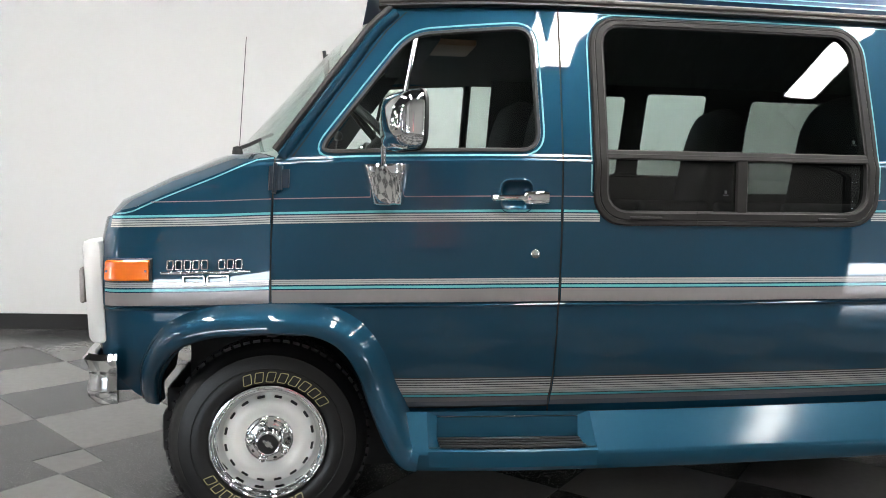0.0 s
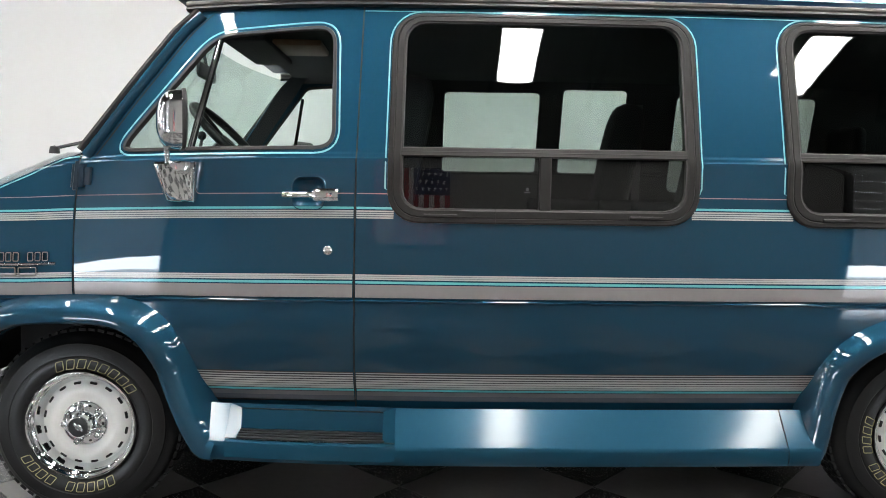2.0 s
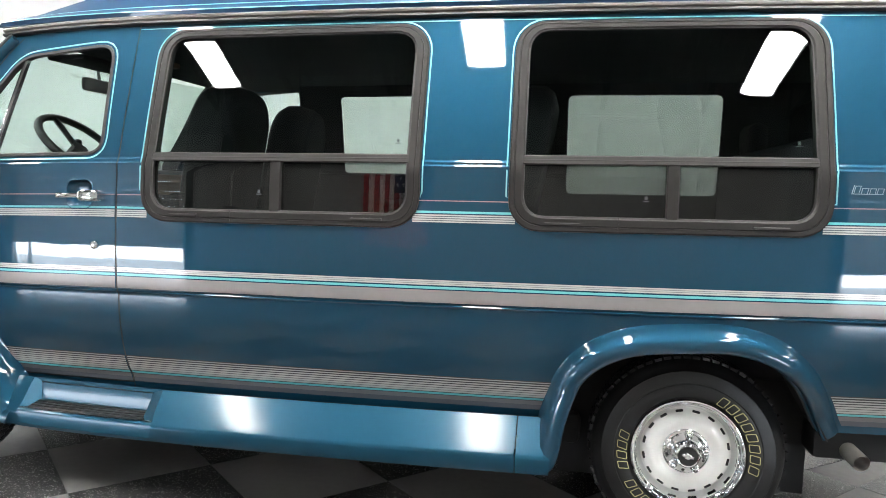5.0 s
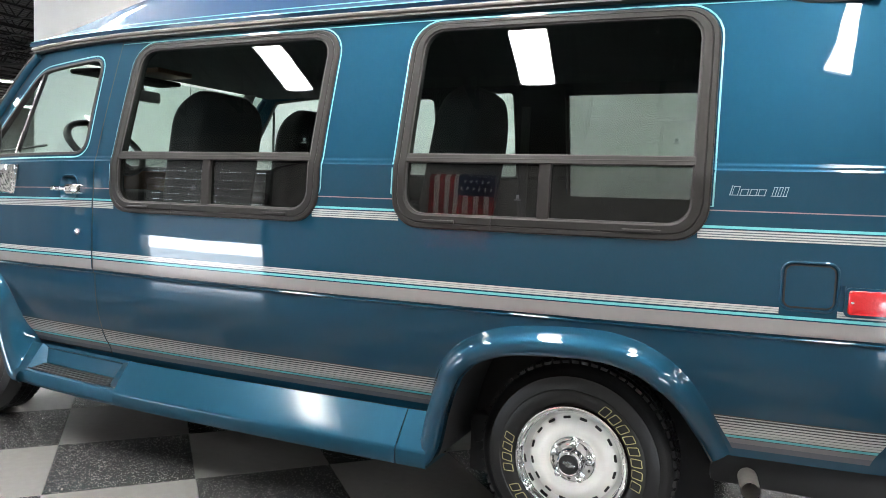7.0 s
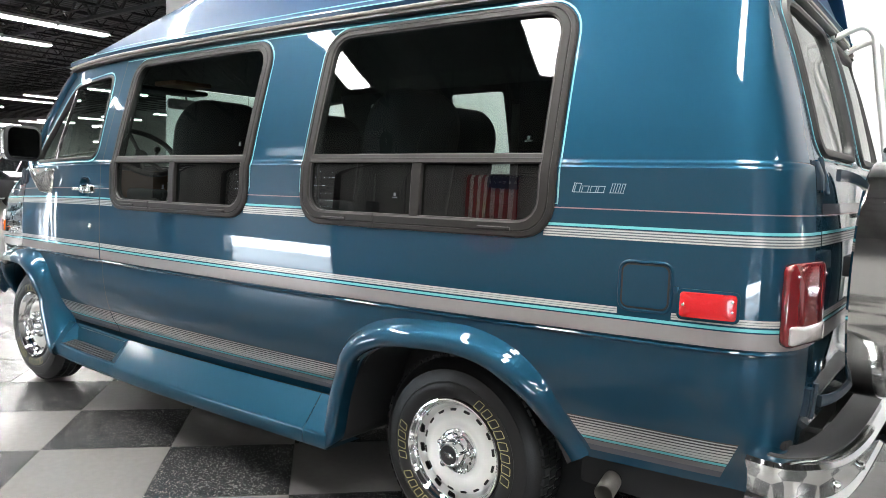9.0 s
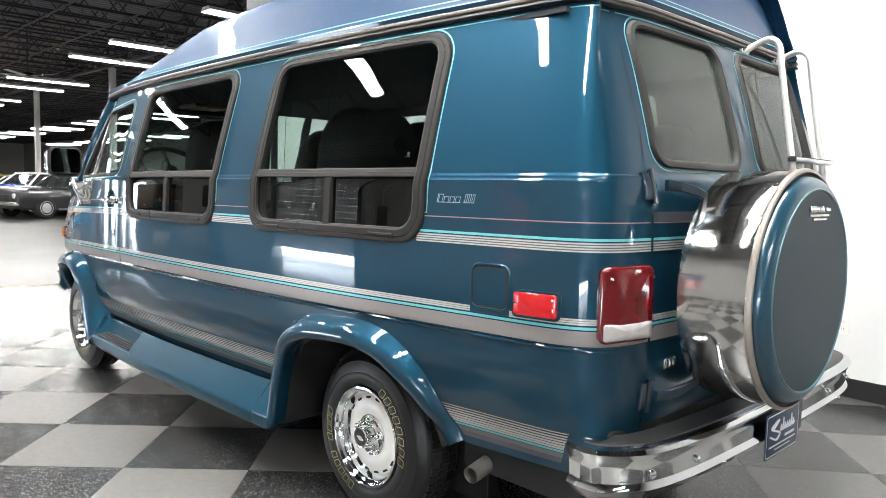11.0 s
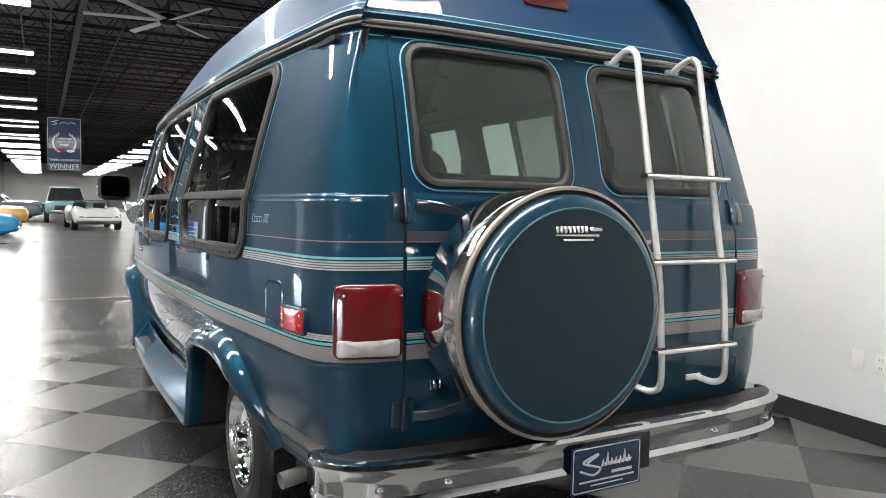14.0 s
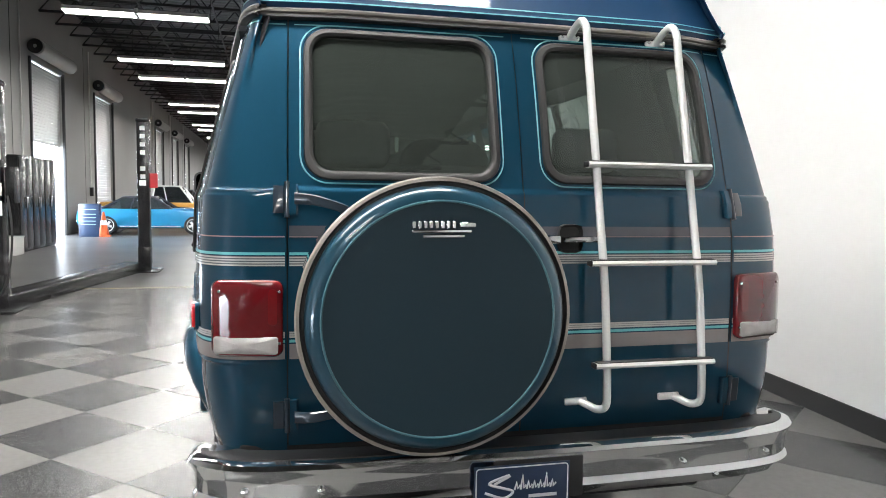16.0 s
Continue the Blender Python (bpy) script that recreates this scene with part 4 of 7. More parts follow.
for i, p in enumerate(path):
    d = path[min(i + 1, len(path) - 1)] - path[max(i - 1, 0)]
    nrm = np.array((-d[1], d[0])) / np.linalg.norm(d)
    if nrm[0] > 0.2 or (i < 6 and nrm[1] > 0) or (i > len(path) - 7 and nrm[1] < 0):
        nrm = -nrm
    rows.append([(p[0] + nrm[0] * h, p[1] + nrm[1] * h, 0.45 + z) for h, z in prof])
vpart("front_bumper", rows_mesh(rows, closed=True, cap=True), M["chrome"], van, "chrome front bumper with wrapped corner", smooth=50)
bm = bmesh.new()
box(bm, -0.600, -0.50, 0.34, 2 * YC - 0.34, 0.47, 0.66, 0.02)
vpart("front_valance", bm, M["paint"], van)

# underbody, axles
bm = bmesh.new()
box(bm, -0.40, 4.15, 0.42, 2 * YC - 0.42, 0.36, 0.46)
vpart("floor_pan", bm, M["dark"], van, "black underbody")
for x in (0.0, 3.175):
    # black sheets for tubs, run low to keep the wheel arches dark
    for y0, y1 in ((0.30, 0.40), (2 * YC - 0.40, 2 * YC - 0.30)):
        vpart("wheel_tub", boxed(x - (0.30 if x < 1 else 0.46), x + 0.46, (y0 + y1) / 2 - 0.005, (y0 + y1) / 2 + 0.005, 0.16, 0.84), M["dark"], van, raked=False)
    vpart("axle", tube_mesh([(x, 0.25, 0.34), (x, 2 * YC - 0.25, 0.34)], 0.045, 12), M["dark"], van, raked=False)
for c in (arch_f, arch_r):
    for fl in (False, True):
        vpart("arch_liner", rows_mesh([[(p[0], (2 * YC - y) if fl else y, p[1] + 0.006) for p, y in ((p, float(np.interp(p[0], PS, PY)) + 0.05 + 0.4 * k) for p in c)] for k in (0, 1)]), M["dark"], van, "black wheel-arch liner")
# boxes added along the sills, so that no light leaks under the van
for right in (False, True):
    for x0, x1, ys in ((0.62, 2.66, 0.20), (3.62, 4.14, 0.22)):
        a, b = (2 * YC - 0.46, 2 * YC - ys - 0.12) if right else (ys, 0.46)
        vpart("sill_box", boxed(x0, x1, a, b, 0.30, 0.42, 0.02), M["dark"], van, "unseen black sill box under the floor, added to shut out light")
# unseen engine, gearbox, tank, silencer, cross-member blocks, added below the floor to stop light
for nm, x0, x1, y0, y1, z0 in (("engine_sump", -0.30, 0.42, 0.72, 1.46, 0.20), ("gearbox", 0.42, 1.30, 0.86, 1.32, 0.22), ("fuel_tank", 1.75, 2.70, 0.96, 1.62, 0.21),
                               ("silencer", 1.35, 2.25, 0.60, 0.86, 0.22), ("cross_member", -0.42, -0.30, 0.40, 1.78, 0.20), ("cross_member", 1.30, 1.40, 0.30, 1.80, 0.24), ("cross_member", 2.72, 2.80, 0.30, 1.80, 0.25),
                               ("cross_member", 4.02, 4.12, 0.30, 1.86, 0.27)):
    vpart(nm, boxed(x0, x1, y0, y1, z0, 0.38, 0.03), M["dark"], van, "unseen black block under the floor, added to stop light")
vpart("floor_deck", boxed(0.0, 4.2, 0.42, 2 * YC - 0.42, 0.52, 0.56), M["liner"], van, "dark carpeted floor")


# ---------------------------------------------------------------- wheels
def wheel(x, y, right, first, turn):
    """Steel wheel with trim ring and hub cap on an all-terrain tyre; the axle lies along y, the face towards -y."""
    sg = 1 if not right else -1
    w0 = y + sg * 0.012                       # outer face of the tyre
    Y = lambda a: w0 + sg * a
    HZ_ = 0.350
    at = (x, 0, HZ_)
    prof = [(0.192, 0.050), (0.198, 0.020), (0.204, 0.010), (0.214, 0.003), (0.232, 0.0), (0.250, 0.001), (0.256, 0.004), (0.259, 0.002), (0.278, 0.004), (0.295, 0.010), (0.301, 0.012), (0.304, 0.017), (0.318, 0.026),
            (0.332, 0.040), (0.340, 0.052), (0.3445, 0.066), (0.3465, 0.11), (0.3445, 0.160), (0.340, 0.176), (0.330, 0.200), (0.30, 0.220), (0.24, 0.225), (0.192, 0.2)]
    wh = vpart("wheel", lathe([(r, Y(a)) for r, a in prof], 72, "y", at), M["tyre"], van, "black outline-lettered tyre on a white steel wheel", raked=False, smooth=28)
    # tread blocks
    V, F = [], []
    for k in range(64):
        for row, (a0, a1) in enumerate(((0.050, 0.082), (0.092, 0.126), (0.136, 0.170))):
            t0 = 2 * math.pi * (k + 0.5 * (row % 2)) / 64
            o = len(V)
            for rr in (0.339, 0.3495):
                for t in (t0, t0 + 0.070):
                    for a in (a0, a1):
                        V.append((x + rr * math.cos(t), Y(a), HZ_ + rr * math.sin(t)))
            F += [tuple(o + i for i in q) for q in ((4, 5, 7, 6), (0, 1, 5, 4), (2, 6, 7, 3), (0, 4, 6, 2), (1, 3, 7, 5))]
    vpart("tread", (V, [], F), M["dark"], wh, raked=False, smooth=0)["kind"] = "stuff"
    vpart("rim", lathe([(r, Y(a)) for r, a in ((0.199, 0.018), (0.2005, 0.006), (0.198, 0.000), (0.193, -0.001), (0.189, 0.003), (0.186, 0.012), (0.181, 0.017), (0.177, 0.020), (0.174, 0.032), (0.169, 0.046), (0.163, 0.056), (0.158, 0.060))], 72, "y", at), M["chrome"], wh, "polished trim ring", raked=False, smooth=50)
    vpart("disc", lathe([(r, Y(a)) for r, a in ((0.162, 0.062), (0.157, 0.052), (0.150, 0.046), (0.140, 0.041), (0.130, 0.036), (0.120, 0.033), (0.110, 0.033), (0.098, 0.038), (0.086, 0.043), (0.02, 0.045))], 72, "y", at), M["enamel"], wh, "white enamelled steel disc", raked=False)
    for k in range(16):
        t = 2 * math.pi * (k + 0.5) / 16
        bm = bmesh.new()
        bmesh.ops.create_cube(bm, size=1.0)
        bmesh.ops.bevel(bm, geom=bm.edges[:], offset=0.12, segments=1, affect="EDGES")
        M4 = Matrix.Translation((x + 0.149 * math.cos(t), Y(0.0465), HZ_ + 0.149 * math.sin(t))) @ Matrix.Rotation(-t + math.pi / 2, 4, "Y") @ Matrix.Diagonal((0.026, 0.008, 0.0085, 1))
        bmesh.ops.transform(bm, matrix=M4, verts=bm.verts)
        vpart("slot", bm, M["dark"], wh, "dark vent slot", raked=False)
    # chrome centre plate with five lug domes and a raised cap
    vpart("hub_cap", lathe([(r, Y(a)) for r, a in ((0.0825, 0.044), (0.0815, 0.037), (0.078, 0.034), (0.070, 0.033), (0.052, 0.031), (0.047, 0.028), (0.044, 0.020), (0.043, -0.010), (0.0415, -0.016), (0.038, -0.0185), (0.0345, -0.0175), (0.034, -0.014))], 48, "y", at), M["chrome"], wh, "chrome hub plate and raised cap", raked=False, smooth=35)
    vpart("cap_face", lathe([(0.0345, Y(-0.0145)), (0.0005, Y(-0.016))], 32, "y", at), M["black_plastic"], wh, "black cap centre with a silver emblem", raked=False)
    bm = bmesh.new()
    e0, e1 = sorted((Y(-0.0195), Y(-0.0155)))
    box(bm, x - 0.021, x + 0.021, e0, e1, HZ_ - 0.0055, HZ_ + 0.0055, 0.0015, 1)
    box(bm, x - 0.009, x + 0.009, e0 - 0.0003, e1 + 0.0003, HZ_ - 0.0105, HZ_ + 0.0105, 0.0015, 1)
    bmesh.ops.transform(bm, matrix=Matrix.Translation((x, 0, HZ_)) @ Matrix.Rotation(radians(turn - 70), 4, "Y") @ Matrix.Translation((-x, 0, -HZ_)), verts=bm.verts)
    vpart("emblem", bm, M["chrome"], wh, raked=False)
    for k in range(5):
        t = radians(turn + 72 * k)
        c = (x + 0.0655 * math.cos(t), 0, HZ_ + 0.0655 * math.sin(t))
        vpart("lug_nut", lathe([(r, Y(a)) for r, a in ((0.0165, 0.033), (0.0160, 0.028), (0.0135, 0.026), (0.0125, 0.014), (0.0110, 0.009), (0.006, 0.005), (0.001, 0.004))], 16, "y", c), M["chrome"], wh, raked=False)
        t += radians(36)
        c = (x + 0.066 * math.cos(t), 0, HZ_ + 0.066 * math.sin(t))
        vpart("plate_hole", lathe([(0.006, Y(0.0325)), (0.001, Y(0.0320))], 10, "y", c), M["dark"], wh, raked=False)
    # raised letter outlines: one word above, one below, drawn as plain outlined bars
    for start, count, step, wide in ((first, 8, -10.0, 0.0150), (first + 190, 10, -9.4, 0.0142)):
        for k in range(count):
            if count == 10 and k == 5:
                continue
            t = radians(start + step * k)
            pts = rrect(-wide, wide, -0.0185, 0.0185, 0.005, 2)
            inner = [tuple(q) for q in offset_poly(pts, 0.0030)]
            rws = []
            for pp in (pts, inner):
                row = []
                for px_, pz in pp:
                    rad, tan = 0.2285 + pz, px_ + 0.22 * pz
                    row.append((x + rad * math.cos(t) + tan * math.sin(t), Y(-0.0018), HZ_ + rad * math.sin(t) - tan * math.cos(t)))
                rws.append(row)
            vpart("letter_outline", rows_mesh(rws, closed=True), M["tyre_line"], wh, "cream outlined letter bar", raked=False)


for x in (0.0, 3.175):
    wheel(x + (0.015 if x < 1 else 0), 0.065 if x < 1 else 0.105, False, 108 if x < 1 else 61, 108 if x < 1 else 84)
    wheel(x, 2 * YC - 0.105 - float(far_in(x)) * 0.9, True, 90, 90)

# ---------------------------------------------------------------- flank fittings
for right in (False, True):
    Yw = lambda y: (2 * YC - y) if right else y
    S = lambda s, z, o=0.0: surf(s, z, o, right)
    # door handle in its dished recess
    pts = PULL
    c0 = np.array((0.843, 1.205))
    rows = []
    for t, h in ((1.08, 0.0008), (1.04, 0.003), (0.99, 0.002), (0.90, -0.010), (0.78, -0.019), (0.5, -0.024), (0.02, -0.025)):
        rows.append([tuple(S(*(c0 + t * (np.array(p) - c0)), h)) for p in pts])
    hd = vpart("door_handle", rows_mesh(rows, closed=True), M["paint"], van, "chrome paddle handle over a dished recess", raked=False)
    rows = []
    for s, hh, o in ((0.752, 0.004, 0.006), (0.754, 0.009, 0.022), (0.762, 0.0115, 0.030), (0.80, 0.0105, 0.036), (0.86, 0.0105, 0.038), (0.868, 0.021, 0.040), (0.876, 0.0225, 0.042), (0.93, 0.0225, 0.042), (0.948, 0.021, 0.038), (0.954, 0.017, 0.012)):
        z = 1.200
        rows.append([tuple(S(s, z + hh * e, o - d)) for e, d in ((1.0, 0.018), (0.96, 0.006), (0.72, 0.0015), (0.3, 0.0), (-0.3, 0.0), (-0.72, 0.0015), (-0.96, 0.006), (-1.0, 0.018))])
    vpart("lever", rows_mesh(rows, closed=True, cap=True), M["chrome"], hd, "chrome lever", raked=False, smooth=50)
    P = S(0.912, 1.008, 0.0)
    vpart("key_lock", lathe([(0.0155, Yw(P[1]) * 0 + P[1]), (0.0155, P[1] + (0.006 if right else -0.006)), (0.011, P[1] + (0.009 if right else -0.009)), (0.001, P[1] + (0.0085 if right else -0.0085))], 20, "y", (P[0], 0, P[2])), M["chrome"], van, "round chrome key lock", raked=False)
    # hinges at the door's front edge
    for z in (1.277,):
        hg = vpart("hinge", bar(-0.012, 0.034, z - 0.042, z + 0.042, 0.0, 0.024, right, 0.006), M["hinge"], van, "dark painted external door hinge", raked=False)
        vpart("hinge_pin", tube_mesh([tuple(S(0.012, z - 0.052, 0.024)), tuple(S(0.012, z + 0.052, 0.024))], 0.008, 10), M["hinge"], hg, raked=False)
        vpart("hinge_leaf", bar(0.030, 0.058, z - 0.034, z + 0.030, 0.0, 0.012, right, 0.004), M["hinge"], hg, raked=False)
    # mirror on a flared bracket
    br = []
    for z, a, b, dep in ((1.314, 0.312, 0.482, 0.088), (1.306, 0.313, 0.481, 0.092), (1.270, 0.324, 0.474, 0.082), (1.22, 0.339, 0.465, 0.060), (1.184, 0.350, 0.458, 0.040), (1.174, 0.356, 0.453, 0.016)):
        m_ = (a + b) / 2
        br.append([tuple(S(m_ - (b - a) / 2 * math.cos(w) ** 0.8 if w < 1.57 else m_ + (b - a) / 2 * abs(math.cos(w)) ** 0.8, z, 0.002 + dep * math.sin(w))) for w in np.linspace(0, math.pi, 15)])
    mirror = vpart("door_mirror", rows_mesh(br, closed=True, cap=True), M["chrome"], van, "chrome door mirror on a tapered bracket", raked=False, smooth=40)
    arm = [(0.380, -0.004, 1.28), (0.379, -0.010, 1.32), (0.379, -0.020, 1.365), (0.392, -0.045, 1.392), (0.41, -0.07, 1.40)]
    vpart("arm", tube_mesh([(x, Yw(y), z) for x, y, z in smooth_pts(arm, 4)], 0.010, 10), M["chrome"], mirror)
    ca, sa = math.cos(radians(20)), math.sin(radians(20))
    def toe(x, y, z):
        """The mirror head is turned in towards the driver."""
        u = 0.62 * (x - 0.45)
        return 0.430 + u * ca - y * sa, Yw(-0.105 + u * sa + y * ca), 1.436 + z
    rows = []
    for x, k in ((0.366, 0.10), (0.3675, 0.30), (0.373, 0.52), (0.385, 0.72), (0.404, 0.87), (0.43, 0.96), (0.46, 0.995), (0.488, 1.0)):
        wy, wz = 0.120 * k, 0.092 * k
        rows.append([toe(x, q[0], q[1] - 0.012 * (1 - k)) for q in rrect(-wy, wy, -wz, wz, wz * (0.98 - 0.45 * k), 6)])
    vpart("shell", rows_mesh(rows, closed=True, cap=True), M["chrome"], mirror, "chrome mirror shell", smooth=60)
    o_, i_ = rrect(-0.124, 0.124, -0.096, 0.096, 0.052, 6), rrect(-0.112, 0.112, -0.084, 0.084, 0.044, 6)
    rows = [[toe(x, *q) for q in pp] for x, pp in ((0.484, o_), (0.502, o_), (0.508, i_), (0.500, i_))]
    vpart("bezel", rows_mesh(rows, closed=True), M["black_plastic"], mirror, "black mirror bezel", smooth=50)
    vpart("mirror_glass", ([toe(0.501, *q) for q in i_], [], [tuple(range(len(i_)))]), M["mirror_glass"], mirror, "mirror glass, its dark reflection put into the colour", smooth=0)
    # front marker lamp
    lampm = vpart("side_marker", bar(-0.590, -0.408, 0.926, 1.010, 0.0, 0.010, right, 0.004), M["black_plastic"], van, "amber front side marker in a dark bezel", raked=False)
    vpart("lens", bar(-0.583, -0.415, 0.932, 1.004, 0.008, 0.019, right, 0.006), M["amber"], lampm, "amber lens", raked=False)
    for s in (-0.574, -0.424):
        P = S(s, 0.966, 0.019)
        vpart("screw", boxed(P[0] - 0.004, P[0] + 0.004, P[1] - 0.003, P[1] + 0.003, P[2] - 0.004, P[2] + 0.004, 0.0015, 1), M["chrome"], lampm, raked=False)
    # tail lamp wrapping the corner
    T0, T1 = 4.222, 4.368
    def lens(name, s0, s1, z0, z1, m_, h, parent):
        n = 12
        rows = []
        for s in np.linspace(s0, s1, n):
            e = 0.006
            rows.append([tuple(S(s, z, o)) for z, o in ((z0, 0.0), (z0, h - e), (z0 + e, h), (z1 - e, h), (z1, h - e), (z1, 0.0))])
        return vpart(name, rows_mesh(rows, closed=True, cap=True), m_, parent, "", raked=False, smooth=50)
    def pillow(name, s0, s1, z0, z1, r, steps, m_, parent):
        """A lens with rounded corners and a domed face on the skin."""
        o_ = rrect(s0, s1, z0, z1, r, 5)
        cs, cz = (s0 + s1) / 2, (z0 + z1) / 2
        ks = [(cs + (a - cs) * k, cz + (c - cz) * k, h) for k, h in steps for a, c in o_]
        n = len(o_)
        rows = [[tuple(S(*q)) for q in ks[i * n:(i + 1) * n]] for i in range(len(steps))]
        return vpart(name, rows_mesh(rows, closed=True, cap=True), m_, parent, raked=False, smooth=50)
    # rear marker lamp and its bezel
    lampr = pillow("side_marker", 3.955, 4.114, 0.911, 0.998, 0.016, ((1, 0.0), (1, 0.009), (0.985, 0.012), (0.95, 0.012), (0.5, 0.010), (0.03, 0.010)), M["paint"], van)
    lampr["label"] = "red rear side marker in a painted bezel"
    pillow("lens", 3.963, 4.106, 0.919, 0.990, 0.010, ((1, 0.009), (0.985, 0.017), (0.95, 0.019), (0.5, 0.0192), (0.03, 0.0192)), M["red_lens"], lampr)
    for s, z in ((3.974, 0.955), (4.095, 0.945), (4.095, 0.972)):
        P = S(s, z, 0.019)
        vpart("screw", boxed(P[0] - 0.004, P[0] + 0.004, P[1] - 0.003, P[1] + 0.003, P[2] - 0.004, P[2] + 0.004, 0.0015, 1), M["chrome"], lampr, raked=False)
    tail = pillow("tail_lamp", T0 - 0.006, T1 - 0.006, 0.853, 1.080, 0.024, ((1, 0.0), (1, 0.013), (0.97, 0.019), (0.90, 0.0215), (0.6, 0.022), (0.3, 0.022), (0.03, 0.022)), M["dark_red"], van)
    tail["label"] = "dark red tail lamp with a clear reversing section"
    pillow("bright_cell", 4.325, T1 - 0.020, 0.945, 1.055, 0.012, ((1, 0.020), (0.96, 0.0228), (0.5, 0.023), (0.03, 0.023)), M["deep_red"], tail)
    pillow("reversing_lens", T0 + 0.006, T1 - 0.018, 0.862, 0.914, 0.008, ((1, 0.018), (0.985, 0.0262), (0.94, 0.0282), (0.6, 0.0290), (0.3, 0.0290), (0.03, 0.0290)), M["white_lens"], tail)
    for s, z in ((4.243, 1.046), (4.352, 1.046), (4.243, 0.895), (4.352, 0.895)):
        P = S(s, z, 0.023)
        vpart("screw", boxed(P[0] - 0.004, P[0] + 0.004, P[1] - 0.004, P[1] + 0.004, P[2] - 0.004, P[2] + 0.004, 0.0015, 1), M["chrome"], tail, raked=False)
    # rear door hinges
    for z in (0.675, 1.315):
        hg = vpart("rear_hinge", bar(4.374, 4.402, z - 0.046, z + 0.046, 0.0, 0.018, right, 0.005), M["paint"], van, "painted rear door hinge", raked=False)
        vpart("hinge_leaf", bar(4.336, 4.366, z - 0.040, z + 0.040, 0.0, 0.014, right, 0.004), M["hinge"], hg, raked=False)
        vpart("hinge_pin", tube_mesh([tuple(S(4.372, z - 0.052, 0.016)), tuple(S(4.372, z + 0.052, 0.016))], 0.008, 10), M["hinge"], hg, raked=False)

# fuel flap (left flank only) with its grooved surround
fo = rrect(3.784, 3.942, 0.916, 1.066, 0.034)
fl = vpart("fuel_flap", ring(fo, [tuple(p) for p in offset_poly(fo, 0.010)], [(0, 0.0005), (0.3, 0.004), (0.7, 0.004), (1, 0.0)]), M["paint"], van, "square painted fuel flap", raked=False)
g2 = [tuple(p) for p in offset_poly(fo, 0.010)]
# the shade in the groove is put in as a black ring
vpart("groove", ring(g2, [tuple(p) for p in offset_poly(fo, 0.0155)], [(0, 0.0022), (0.5, 0.0014), (1, 0.0022)]), M["dark"], fl, "black ring painting in the groove's shade", raked=False)
vpart("flap", ([tuple(surf(s, z, 0.003)) for s, z in offset_poly(fo, 0.0155)], [], [tuple(range(len(fo)))]), M["paint"], fl, raked=False, smooth=0)
vpart("flap_hinge", bar(3.943, 3.958, 0.982, 1.000, 0.0, 0.010), M["paint"], fl, raked=False)


# badges as plain chrome shapes
bdg = vpart("badge", bar(-0.376, -0.066, 0.952, 0.962, 0.001, 0.009), M["chrome"], van, "chrome model badge, letters as plain bars", raked=False)
xs = np.linspace(-0.356, -0.090, 10)
for k in range(9):
    if k == 5:
        continue
    o2 = rrect(xs[k] + 0.001, xs[k + 1] - 0.003, 0.967, 1.003, 0.005, 2)
    i2 = [tuple(p) for p in offset_poly(o2, 0.0048)]
    vpart("letter_bar", ring(o2, i2, [(0, 0.001), (0.1, 0.009), (0.9, 0.009), (1, 0.001)]), M["steel"], bdg, raked=False)
for a, b in ((-0.300, -0.223), (-0.216, -0.139)):
    o2 = rrect(a, b, 0.914, 0.948, 0.006, 2)
    vpart("letter_bar", ring(o2, [tuple(p) for p in offset_poly(o2, 0.0055)], [(0, 0.001), (0.1, 0.009), (0.9, 0.009), (1, 0.001)]), M["steel"], bdg, raked=False)
mk = vpart("quarter_emblem", strip(3.627, 3.630, 1.252, 1.282, 0.0024, slant0=0.25, slant1=0.25), M["emblem"], van, "pale outlined emblem bars on the rear quarter", raked=False)
for a, b, z1 in ((3.634, 3.650, 1.280), (3.657, 3.676, 1.272), (3.683, 3.700, 1.272), (3.706, 3.724, 1.272), (3.744, 3.752, 1.280), (3.759, 3.767, 1.280), (3.774, 3.782, 1.280)):
    for c in (a, b):
        vpart("letter_bar", strip(c - 0.001, c + 0.001, 1.252, z1, 0.0024, slant0=0.25, slant1=0.25), M["emblem"], mk, raked=False)
    vpart("letter_bar", strip(a - 0.002 + 0.25 * (z1 - 1.254), b + 0.002 + 0.25 * (z1 - 1.254), z1 - 0.002, z1, 0.0024), M["emblem"], mk, raked=False)
    vpart("letter_bar", strip(a - 0.003, b + 0.003, 1.252, 1.254, 0.0024), M["emblem"], mk, raked=False)

# ---------------------------------------------------------------- tail: bumper, spare wheel, ladder, exhaust
prof = [(-0.10, 0.150), (0.0, 0.156), (0.016, 0.150), (0.024, 0.138), (0.018, 0.122), (0.010, 0.110), (0.006, 0.085), (0.004, 0.048), (0.012, 0.036), (0.015, 0.028), (0.006, 0.018), (-0.008, 0.004), (-0.02, -0.012), (-0.04, -0.014), (-0.04, 0.05)]
half = smooth_pts([(4.165, 0.112), (4.215, 0.100), (4.265, 0.110), (4.320, 0.165), (4.36, 0.26), (4.385, 0.45), (4.395, 0.75), (4.398, YC)], 6)
path = half + [np.array((p[0], 2 * YC - p[1])) for p in half[::-1][1:]]
rows = []
for i, p in enumerate(path):
    d = path[min(i + 1, len(path) - 1)] - path[max(i - 1, 0)]
    nrm = np.array((d[1], -d[0])) / np.linalg.norm(d)
    rows.append([(p[0] + nrm[0] * h, p[1] + nrm[1] * h, 0.417 + z) for h, z in prof])
bump = vpart("rear_bumper", rows_mesh(rows, closed=True, cap=True), M["chrome"], van, "chrome step bumper with wrapped corners and bolts", smooth=35)
